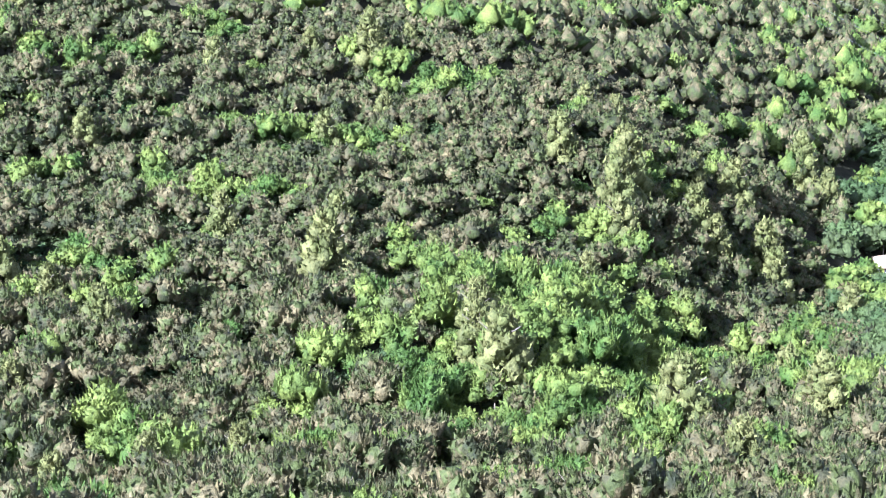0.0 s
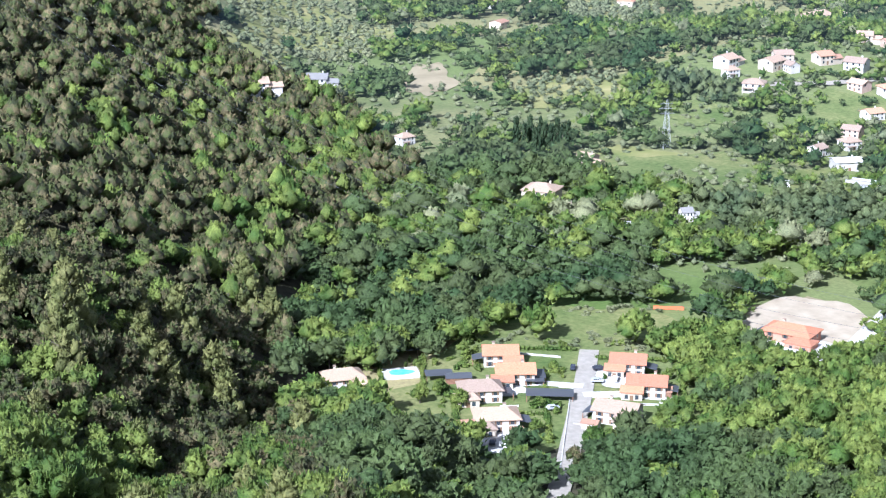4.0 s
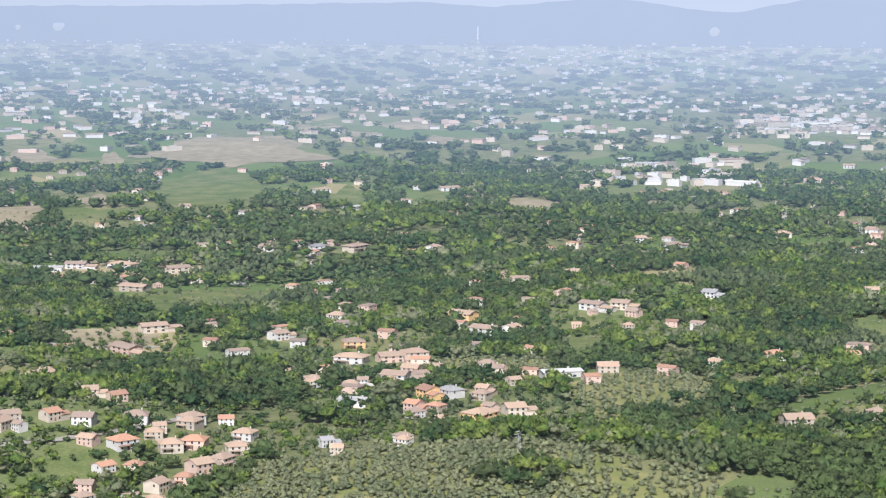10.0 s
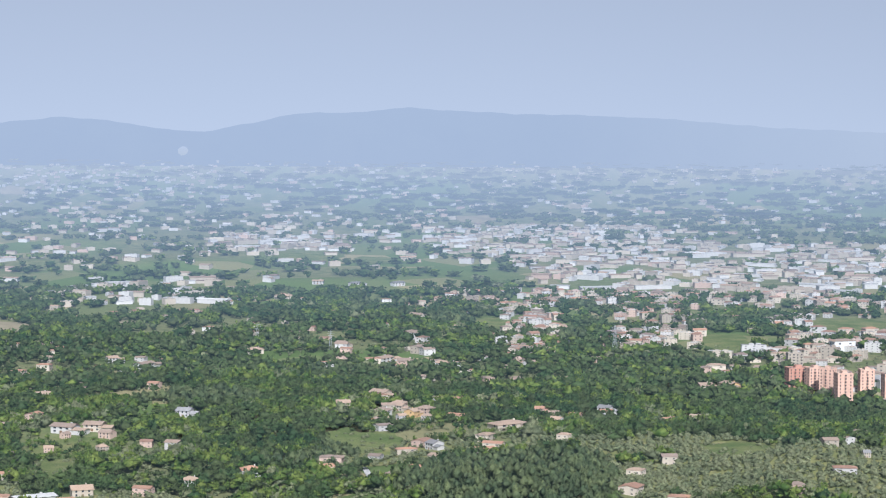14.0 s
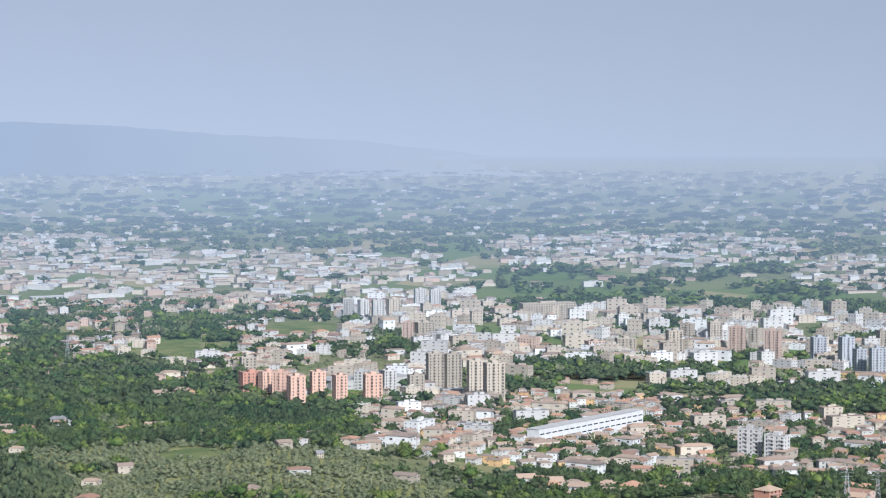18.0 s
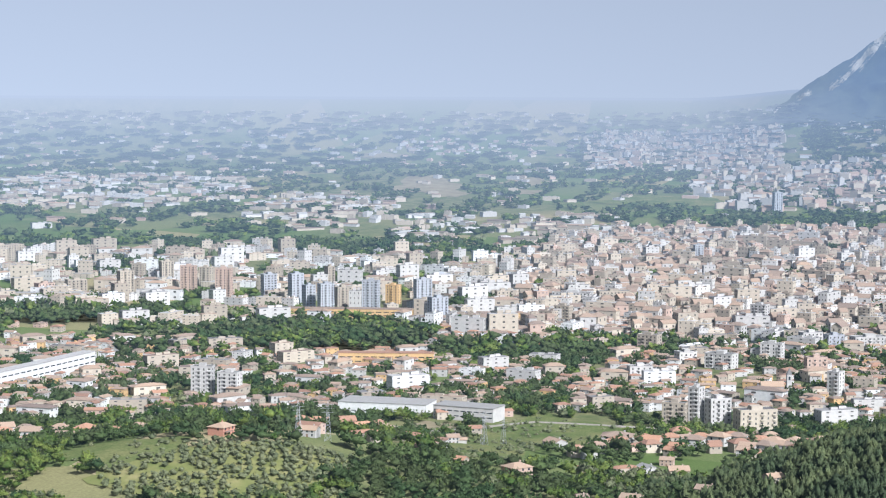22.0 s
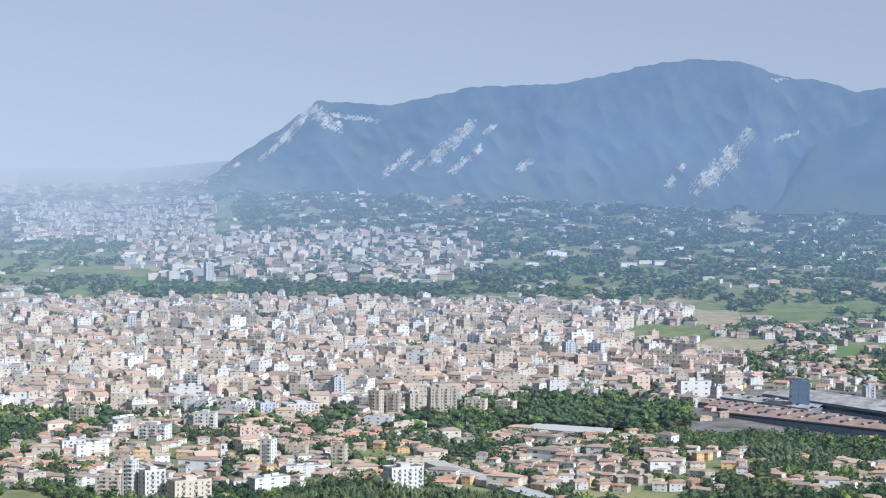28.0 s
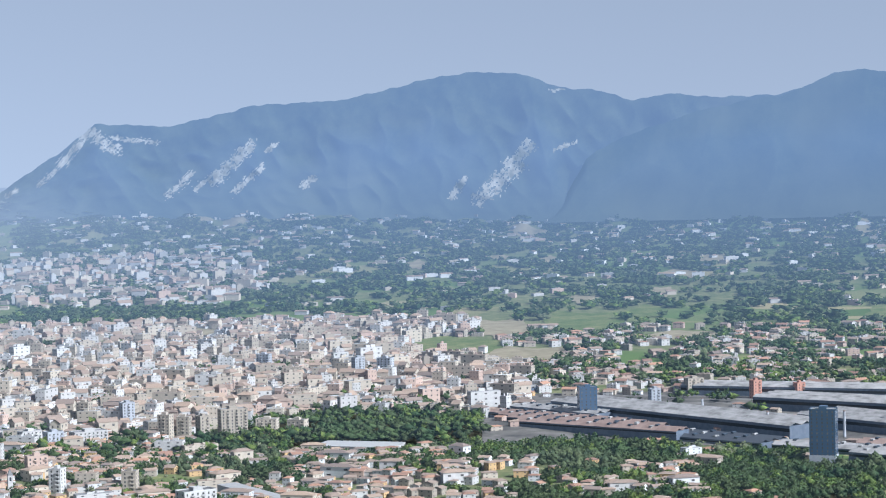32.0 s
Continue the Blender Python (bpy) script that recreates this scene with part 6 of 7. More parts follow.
def car(az_, r_, turn, paint):
    mat, word = PAINTS[paint]
    root = new("car")
    bm = bmesh.new()
    prof = [(-2.1, 0.35), (2.1, 0.35), (2.1, 0.8), (1.15, 0.92), (0.6, 1.42), (-1.2, 1.45), (-1.95, 0.95), (-2.1, 0.8)]
    L, R = ([bm.verts.new((x, y * (0.82 if z > 1 else 1), z)) for x, z in prof] for y in (-0.85, 0.85))
    bm.faces.new(L)
    bm.faces.new(R[::-1])
    for i in range(len(prof)):
        j = (i + 1) % len(prof)
        bm.faces.new([L[j], L[i], R[i], R[j]])
    part("body", bm, mat, root)
    part("windscreen", add_box(bmesh.new(), 0.62, 1.1, -0.66, 0.66, 0.95, 1.2), GLASS, root)
    for y in (-0.83, 0.83):
        part("side_window", box(-1.2, 0.55, min(y, y * 0.93), max(y, y * 0.93), 0.98, 1.3), GLASS, root)
        for x in (-1.3, 1.3):
            part("wheel", tube(bmesh.new(), (x, y - 0.1, 0.33), (x, y + 0.1, 0.33), 0.33, 0.33, 12), RUBBER, root)
    root.matrix_basis = stand_at(az_, r_, turn, 0.85)
    return tagged(root, "%s parked car on the paved court" % word, "car", "parked cars of the estate")


for args in ((-29.62, 628, 85, 1), (-28.9, 616, 5, 2), (-28.85, 628, 20, 1), (-28.35, 618, 80, 0), (-28.0, 616, 80, 0), (-32.0, 560, 85, 1), (-31.6, 558, 85, 0), (-30.2, 590, 20, 2)):
    car(*args)


def garden_wall(az0, r0, az1, r1, label):
    p, q = Vector(at(az0, r0)), Vector(at(az1, r1))
    d = q - p
    root = new("garden_wall")
    n = max(2, int(d.length / 4))
    part("coping", box(0, d.length, -0.18, 0.18, 0.9, 1.05), GRAVEL, root)
    for i in range(n):
        part("panel", box(d.length * i / n, d.length * (i + 1) / n - 0.06, -0.12, 0.12, -2.0, 0.9), WHITE, root)
    root.matrix_basis = Matrix.Translation(p) @ Vector((1, 0, 0)).rotation_difference(d).to_matrix().to_4x4()
    return tagged(root, label, "wall", "garden walls of the estate")


for args in ((-29.95, 540, -29.7, 600), (-29.2, 548, -28.95, 596), (-28.6, 596, -26.4, 598), (-26.5, 575, -26.2, 605), (-30.2, 604, -31.4, 606), (-26.9, 560, -26.3, 585), (-30.0, 640, -32.0, 645)):
    garden_wall(*args, "pale rendered garden wall beside the lane")

# garden shrubs and hedges round the houses
a, r = spread(-37.2, -25.6, 545, 665, 3.2)
ok = (wave(*xy(a, r), 34, 23) + 0.5 * wave(*xy(a, r), 13, 24) > 0.42) & (np.abs(a + 29.5 - (r - 580) * 0.005) > 0.5)
a, r = a[ok], r[ok]
stand("garden_shrubs", "green garden shrubs and hedges round the houses", GREEN, tri_crown(60, 0.16, "round", 81), a, r, rng.uniform(1.4, 3.6, len(a)), rng.uniform(1.3, 3.4, len(a)), "shrubs")
a, r = spread(-32.0, -25.8, 640, 700, 4.5)
ok = wave(*xy(a, r), 40, 25) > 0.25
a, r = a[ok], r[ok]
stand("meadow_shrubs", "low grey-green shrubs in the meadow", OLIVE, tri_crown(50, 0.18, "round", 82), a, r, rng.uniform(1.2, 4.0, len(a)), rng.uniform(0.9, 2.6, len(a)), "shrubs")

def hedge(points, width, height):
    """A clipped hedge along (azimuth, distance) points."""
    t = np.concatenate([np.linspace(i, i + 1, max(3, int(abs(q[1] - p[1]) / 1.2 + abs(math.radians(q[0] - p[0])) * q[1] / 1.2))) for i, (p, q) in enumerate(zip(points, points[1:]))])
    a, r = (np.interp(t, range(len(points)), [p[j] for p in points]) for j in (0, 1))
    stand("garden_hedge", "clipped green garden hedge along a plot", GREEN, tri_crown(40, 0.14, "round", 84), a, r, np.full(len(a), width) * rng.uniform(0.85, 1.2, len(a)), np.full(len(a), height), "hedge")


for line in (((-30.45, 612), (-30.35, 580), (-30.25, 562)), ((-31.3, 586), (-30.4, 586)), ((-33.1, 628), (-32.5, 648)), ((-26.5, 636), (-26.3, 606)), ((-28.9, 640), (-26.6, 640)), ((-35.4, 628), (-35.3, 602)),
             ((-34.1, 640), (-34.1, 606)), ((-33.2, 606), (-33.1, 580)), ((-26.9, 592), (-26.2, 570)), ((-31.2, 648), (-29.6, 648))):
    hedge(line, 2.2, 1.9)
for i, (a, r, k) in enumerate(((-30.7, 570, 0.55), (-30.6, 592, 0.45), (-33.0, 592, 0.7), (-33.6, 604, 0.6), (-35.2, 640, 0.9), (-36.9, 628, 0.9), (-35.5, 595, 0.7), (-29.55, 541, 0.75), (-26.8, 622, 0.45),
                               (-26.2, 640, 0.6), (-30.2, 628, 0.4), (-32.9, 640, 0.6), (-26.0, 590, 0.8), (-25.6, 612, 0.9), (-34.2, 596, 0.7), (-28.9, 556, 0.9), (-28.2, 552, 0.8), (-27.2, 556, 0.9))):
    plant(oak[i % 2] if i != 7 else holm[0], a, r, k, 50 * i)

# ---------------------------------------------------------------- the building site
drape("building_site", EARTH, -25.0, -20.6, 636, 716, 1.0, "cut bank of pale earth round the new house", 0.05, 6)
drape("site_apron", GRAVEL, -25.2, -20.8, 628, 668, 1.3, "white gravel apron before the new house", 0.06, 7)
lane("site_road", GRAVEL, [(-21.9, 640), (-21.2, 670), (-20.4, 705)], 9, "white gravel ramp to the new house", 1.6)
estate_house(-23.25, 668, 17, 11, -22, ROOF_ROSE, True, 1, False, True)
for a0, r0, a1, r1 in ((-27.3, 697, -26.4, 697), (-25.2, 695, -24.9, 694)):
    p, q = Vector(at(a0, r0)), Vector(at(a1, r1))
    net = new("safety_net")
    m = max(2, int((q - p).length / 2.5))
    for i in range(m + 1):
        c = p.lerp(q, i / m)
        part("post", box(c.x - 0.05, c.x + 0.05, c.y - 0.05, c.y + 0.05, c.z - 0.5, c.z + 1.6), TIMBER, net)
        if i < m:
            e = p.lerp(q, (i + 1) / m)
            bm = bmesh.new()
            vv = [bm.verts.new(x) for x in ((c.x, c.y, c.z + 0.2), (e.x, e.y, e.z + 0.2), (e.x, e.y, e.z + 1.5), (c.x, c.y, c.z + 1.5))]
            ret = bmesh.ops.extrude_face_region(bm, geom=[bm.faces.new(vv)])
            bmesh.ops.translate(bm, vec=(0.02, 0.05, 0), verts=[x for x in ret["geom"] if isinstance(x, bmesh.types.BMVert)])
            part("mesh_panel", bm, ORANGE, net)
    tagged(net, "orange plastic safety net on posts", "fence", "nets of the building site")

# ---------------------------------------------------------------- road bridge with arches
bridge = new("road_bridge")
p, q = Vector(at(-21.7, 880, 6)), Vector(at(-19.6, 862, 6))
L = (q - p).length
bm = bmesh.new()
n = 48
for side in (-2.6, 2.6):
    lo, hi = [], []
    for i in range(n + 1):
        x = L * i / n
        u = (x % (L / 4)) / (L / 4) * 2 - 1
        arch = -1.0 - 8 * (1 - math.sqrt(max(0.0, 1 - (u / 0.84) ** 2))) if abs(u) < 0.84 else -10
        lo.append(bm.verts.new((x, side, arch)))
        hi.append(bm.verts.new((x, side, 0)))
    for i in range(n):
        bm.faces.new([lo[i], lo[i + 1], hi[i + 1], hi[i]])
    if side < 0:
        first = lo
    else:
        for i in range(n):
            bm.faces.new([first[i], first[i + 1], lo[i + 1], lo[i]])
part("arches", bm, GREY, bridge)
part("deck", box(-3, L + 3, -3, 3, 0.01, 0.5), ASPHALT, bridge)
for y in (-3, 2.75):
    part("parapet", box(-3, L + 3, y, y + 0.25, 0.5, 1.3), GREY, bridge)
bridge.matrix_basis = Matrix.Translation(p) @ Vector((1, 0, 0)).rotation_difference(q - p).to_matrix().to_4x4()
tagged(bridge, "pale concrete road bridge on round arches", "bridge")

# ---------------------------------------------------------------- pylons and cables
STEEL, _tree, _b = material("galvanised_steel", 0.5, 0.6)
_b.inputs["Base Color"].default_value = (0.45, 0.46, 0.47, 1)


def lattice(height):
    root = new("pylon")
    w0, w1 = height * 0.085, height * 0.012
    t = height * 0.0045
    for sx, sy in ((-1, -1), (1, -1), (1, 1), (-1, 1)):
        part("leg", tube(bmesh.new(), (sx * w0, sy * w0, -1), (sx * w1, sy * w1, height), t, t * 0.7, 4), STEEL, root)
    for i in range(9):
        za, zb = height * (1 - 0.86 ** i), height * (1 - 0.86 ** (i + 1))
        wa, wb = w0 + (w1 - w0) * za / height, w0 + (w1 - w0) * zb / height
        bm = bmesh.new()
        for sx, sy, ex, ey in ((-1, -1, 1, -1), (1, -1, 1, 1), (1, 1, -1, 1), (-1, 1, -1, -1)):
            tube(bm, (sx * wa, sy * wa, za), (ex * wb, ey * wb, zb), t * 0.5, t * 0.5, 3)
            tube(bm, (ex * wa, ey * wa, za), (sx * wb, sy * wb, zb), t * 0.5, t * 0.5, 3)
        tagged(part("bracing", bm, STEEL, root), kind="stuff")
    for z, w in ((0.72, 0.16), (0.82, 0.19), (0.92, 0.14)):
        part("cross_arm", tube(tube(bmesh.new(), (-height * w, 0, height * z), (height * w, 0, height * z), t * 0.8, t * 0.8, 4), (-height * w, 0, height * z), (0, 0, height * (z + 0.05)), t * 0.5, t * 0.5, 3), STEEL, root)
    return tagged(root, "grey steel lattice pylon of a power line", "pylon", "pylons of the power line")


mast = lattice(24)
mast.matrix_basis = stand_at(-27.09, 960, 20)
for a, r, k, t in ((-16.26, 788, 0.95, 30), (-2.12, 2560, 1.2, 0), (-0.06, 2500, 1.0, 10), (7.96, 2480, 1.5, 25), (30.61, 1196, 1.0, 0), (35.05, 1362, 1.0, 40), (29.77, 1200, 0.9, 15),
                   (35.6, 1374, 0.8, 40), (-37.0, 1500, 0.8, 0), (-9.5, 1000, 0.6, 0)):
    copy_thing(mast, stand_at(a, r, t, 0, k))


def cable(p, q, sag, label):
    n = 40
    pts = [Vector(p).lerp(Vector(q), i / n) - Vector((0, 0, sag * 4 * (i / n) * (1 - i / n))) for i in range(n + 1)]
    bm = bmesh.new()
    rings = [[bm.verts.new(p + Vector((0.028 * math.cos(1.5708 * j), 0, 0.028 * math.sin(1.5708 * j)))) for j in range(4)] for p in pts]
    for a, b in zip(rings, rings[1:]):
        for j in range(4):
            bm.faces.new([a[j], a[(j + 1) % 4], b[(j + 1) % 4], b[j]])
    me = bpy.data.meshes.new("power_cable")
    bm.to_mesh(me)
    bm.free()
    me.materials.append(SLATE)
    return tagged(new("power_cable", me), label, "cable", "cables over the valley")


def airy(az_, el, r_):
    return Vector(EYE) + way(az_, el) * (r_ / math.cos(radians(el)))


for i in range(4):
    cable(airy(-46.5, -8.2 - 0.25 * i, 560), airy(-17.5, -18.0 - 0.3 * i, 480), 14 + 2 * i, "thin grey power cable sagging over the valley")

# ---------------------------------------------------------------- landmarks of the town
def long_block(az0, r0, az1, r1, depth, height, wall, roof, label, name="long_block", bays=10):
    p, q = Vector(at(az0, r0)), Vector(at(az1, r1))
    d = q - p
    L = d.length
    for t in np.linspace(0, 1, 9):
        BUILT.append((az0 + (az1 - az0) * t, r0 + (r1 - r0) * t + depth / 2, max(depth, L / 9) * 0.7))
    root = new(name)
    wall, roof = haze_glow_of(wall), haze_glow_of(roof)
    part("body", box(0, L, 0, depth, -4, height), wall, root)
    part("roof", box(-0.4, L + 0.4, -0.4, depth + 0.4, height + 0.01, height + 0.5), roof, root)
    for i in range(bays):
        x = L * (i + 0.5) / bays
        part("window_band", box(x - L / bays * 0.36, x + L / bays * 0.36, -0.08, 0.05, height * 0.27, height * 0.35), GLASS, root)
        if height > 9:
            part("window_band", box(x - L / bays * 0.36, x + L / bays * 0.36, -0.08, 0.05, height * 0.64, height * 0.72), GLASS, root)
    flat = Vector((d.x, d.y, 0)).normalized()
    root.matrix_basis = Matrix.Translation(p) @ Vector((1, 0, 0)).rotation_difference(flat).to_matrix().to_4x4()
    return tagged(root, label, "building")


long_block(21.18, 1690, 24.1, 1830, 12, 13, BRIGHT, ROOF_PALE, "long white apartment slab with a pale flat roof", "apartment_slab", 18)
long_block(30.9, 1545, 33.4, 1525, 30, 9, BRIGHT, ROOF_PALE, "long white low school building with a pale roof", "school_building", 14)
long_block(33.6, 1510, 35.3, 1490, 22, 10, WHITE, ROOF_PALE, "white low building with saw-like bays", "school_building", 9)
long_block(49.3, 1650, 52.45, 1475, 16, 8, GREY, ROOF_PALE, "very long grey shed with a ribbed pale roof", "long_shed", 22)
long_block(30.9, 1855, 33.6, 1850, 12, 11, OCHRE, ROOF_RED, "row of orange terraced houses under tiled roofs", "terrace_row", 12)
long_block(20.0, 2560, 24.0, 2540, 14, 9, SAND, ROOF_PALE, "long pale school with a flat roof", "school_building", 16)
long_block(28.8, 2330, 33.0, 2310, 18, 10, OCHRE, ROOF_OLD, "long ochre block with an old tile roof", "terrace_row", 20)
long_block(15.3, 2180, 17.6, 2230, 40, 9, WHITE, ROOF_PALE, "large white shed among the towers", "market_hall", 12)
long_block(52.0, 1960, 54.2, 1930, 40, 6, WHITE, ROOF_PALE, "white flat warehouse beside the wood", "warehouse", 8)

# steelworks: long dark halls with ribbed roofs
RUST, _tree, _b = material("rusty_sheet_roof", 0.92, 0.0, 0.1)
_tree.links.new(ramp(_tree, grain(_tree, 0.08, 5), [(0.3, (0.19, 0.13, 0.105)), (0.7, (0.31, 0.225, 0.185))]), _b.inputs["Base Color"])
SHEET, _tree, _b = material("grey_sheet_roof", 0.92, 0.0, 0.1)
_tree.links.new(ramp(_tree, grain(_tree, 0.06, 5), [(0.35, (0.17, 0.16, 0.15)), (0.5, (0.28, 0.265, 0.25)), (0.65, (0.36, 0.34, 0.32))]), _b.inputs["Base Color"])

SHEET_WALL, _tree, _b = material("dark_blue_sheet_wall", 0.7, 0.0, 0.3)
_tree.links.new(ramp(_tree, grain(_tree, 0.2, 4), [(0.3, (0.07, 0.085, 0.115)), (0.7, (0.12, 0.14, 0.17))]), _b.inputs["Base Color"])


def hall(az0, r0, az1, r1, depth, height, roof, label):
    p, q = Vector(at(az0, r0)), Vector(at(az1, r1))
    d = q - p
    L = d.length
    for t in np.linspace(0, 1, 9):
        BUILT.append((az0 + (az1 - az0) * t, r0 + (r1 - r0) * t + depth / 2, max(depth, L / 9) * 0.7))
    root = new("works_hall")
    part("wall", box(0, L, 0, depth, -3, height), haze_glow_of(SHEET_WALL), root)
    ribs = max(2, int(depth / 14))
    for i in range(ribs):
        b = slab_roof(L, depth / ribs, height, 2.6, 0, 0.2, 0.3)
        b.transform(Matrix.Translation((L / 2, depth * (i + 0.5) / ribs, 0.02)))
        part("roof_ridge", b, haze_glow_of(roof), root)
        for x in np.arange(12, L - 10, 24):
            part("rooflight", box(x, x + 3.2, depth * (i + 0.5) / ribs - depth / ribs * 0.2, depth * (i + 0.5) / ribs + depth / ribs * 0.2, height + 1.2, height + 3.6), haze_glow_of(GLASS if (int(x) // 24 + i) % 3 else ROOF_PALE), root) if ribs < 4 and L < 260 else None
    part("clerestory", box(0, L, -0.1, 0.05, height * 0.55, height * 0.8), GLASS, root)
    flat = Vector((d.x, d.y, 0)).normalized()
    root.matrix_basis = Matrix.Translation(p) @ Vector((1, 0, 0)).rotation_difference(flat).to_matrix().to_4x4()
    return tagged(root, label, "industrial hall", "halls of the steelworks")


YARD, _tree, _b = material("oily_works_yard", 0.95, 0, 0.1)
_tree.links.new(ramp(_tree, grain(_tree, 0.03, 5), [(0.3, (0.06, 0.057, 0.052)), (0.5, (0.12, 0.108, 0.094)), (0.7, (0.20, 0.185, 0.165))]), _b.inputs["Base Color"])
cover("works_yard", haze_glow_of(YARD), 56.8, 70.4, 1930, 2440, 0.5, "grey yard of the steelworks")
hall(58.75, 2230, 65.4, 1985, 66, 13, SHEET, "long grey steelworks hall with ribbed sheet roof")
hall(65.6, 2090, 70.3, 1955, 70, 12, SHEET, "long grey steelworks hall with dark walls")
hall(64.4, 2240, 70.4, 2130, 60, 14, SHEET, "grey steelworks hall behind the long one")
hall(57.6, 2230, 60.0, 2140, 30, 9, SHEET, "narrow grey hall beside the long one")
for step in range(4):
    hall(57.0 + 0.25 * step, 2190 - 42 * step, 60.6 + 0.55 * step, 2080 - 40 * step, 24, 6.5 - 0.3 * step, RUST, "low hall with a rust-red sheet roof")
hall(61.2, 1995, 64.6, 1915, 46, 5, SLATE, "low dark flat workshop beside the wood")
hall(64.9, 1905, 68.6, 1850, 30, 6, SHEET, "low grey workshop beside the dark blue tower")
hall(67.2, 1905, 70.4, 1865, 26, 8, RUST, "low brown shed in the works yard")
hall(62.4, 2400, 70.3, 2330, 50, 12, SHEET, "far grey steelworks hall below the hills")
hall(55.8, 2470, 58.2, 2440, 34, 6, SHEET, "grey railway shed at the edge of the town")
hall(67.0, 1800, 70.5, 1740, 50, 8, SHEET, "grey hall in front of the dark blue tower")
hall(53.3, 2560, 56.9, 2480, 26, 6, RUST, "long brown railway shed at the edge of the town")
for a, r, h in ((63.0, 2150, 24), (64.8, 2060, 20), (66.9, 2010, 26), (68.2, 2040, 22), (69.0, 2160, 28)):
    stack = new("works_chimney")
    part("shaft", tube(bmesh.new(), (0, 0, -2), (0, 0, h), 1.5, 1.1, 10), haze_glow_of(GREY), stack)
    part("rim", tube(bmesh.new(), (0, 0, h - 0.6), (0, 0, h + 0.2), 1.35, 1.35, 10), haze_glow_of(RUST), stack)
    stack.matrix_basis = stand_at(a, r)
    tagged(stack, "grey steel chimney over the steelworks halls", "chimney", "chimneys of the steelworks")
tower(59.78, 2168, 22, 33, GLASS_BLUE, 12, 13)
tower(66.33, 1800, 26, 47, GLASS_BLUE, -8, 18)

# parish church with its bell tower
church = new("church")
part("nave", gable_walls(18, 11, 8, 3.4), haze_glow_of(WHITE), church)
part("roof", slab_roof(18, 11, 8, 3.4), haze_glow_of(ROOF_OLD), church)
part("door", box(-1.2, 1.2, -5.6, -5.45, 0, 3.4), SHUTTER, church)
part("belfry", box(12, 16, -2, 2, -2, 17), haze_glow_of(WHITE), church)
bm = bmesh.new()
c = [bm.verts.new(p) for p in ((11.8, -2.2, 17), (16.2, -2.2, 17), (16.2, 2.2, 17), (11.8, 2.2, 17), (14, 0, 22.5))]
for f in ((0, 1, 4), (1, 2, 4), (2, 3, 4), (3, 0, 4)):
    bm.faces.new([c[i] for i in f])
part("spire", bm, haze_glow_of(ROOF_GREY), church)
part("bell_opening", box(13.2, 14.8, -2.07, -1.95, 12.5, 15.5), GLASS, church)
church.matrix_basis = stand_at(43.13, 1664, 10)
tagged(church, "white parish church with a pointed bell tower", "church")

# tall chimney on the far plain
chimney = new("factory_chimney")
part("shaft", tube(bmesh.new(), (0, 0, -5), (0, 0, 105), 6.5, 4.5, 14), haze_glow_of(WHITE), chimney)
part("rim", tube(bmesh.new(), (0, 0, 104), (0, 0, 106), 5.2, 5.2, 14), haze_glow_of(GREY), chimney)
chimney.matrix_basis = stand_at(-10.78, 12000, 0, 0, shrink(12000))
tagged(chimney, "tall white factory chimney on the hazy plain", "chimney")
# ---------------------------------------------------------------- forest, woods and groves
FLOOR, _tree, _b = material("leaf_litter", 0.95, 0, 0.1)
_tree.links.new(ramp(_tree, grain(_tree, 0.3, 4), [(0.3, (0.026, 0.027, 0.018)), (0.7, (0.060, 0.056, 0.034))]), _b.inputs["Base Color"])
cover("forest_floor", FLOOR, -72, -36.6, 200, 1150, 0.3, "brown leaf litter under the forest")
drape("forest_floor", FLOOR, -38.5, -5, 400, 575, 0.12, "brown leaf litter under the valley wood", 0.03, 2)

for i, (a0, a1, r0, r1) in enumerate(LAND["wood"]):
    if r1 < 2500:
        drape("forest_floor", FLOOR, a0, a1, r0, r1, 0.1 + 0.01 * i, "brown leaf litter under the wood", 0.05, i + 9)


def unbuilt(a, r, gap=1.0):
    """True where no building stands near, with room kept in front of it."""
    ok = np.ones(len(a), bool)
    for ba, br, rad in BUILT:
        near_ = (np.abs(r - br) < 60) & (np.abs(a - ba) < 6)
        if near_.any():
            dx = np.radians(a[near_] - ba) * br
            dy = r[near_] - br
            ok[near_] &= (dx / (rad * gap)) ** 2 + (np.where(dy < 0, dy / 1.7, dy) / (rad * gap)) ** 2 > 1
    return ok


def off_site(a, r):
    """True where none of the many small houses stands."""
    cell = lambda p, q: (np.floor(p / 7.5).astype(np.int64) * 100000 + np.floor(q / 7.5).astype(np.int64))
    sa, sr = (np.concatenate(v) for v in zip(*SITES))
    sx, sy = xy(sa, sr)
    x, y = xy(a, r)
    taken = np.concatenate([cell(sx + dx, sy + dy) for dx, dy in ((-3, -3), (3, -3), (-3, 3), (3, 3))])
    return ~np.isin(cell(x, y), taken)


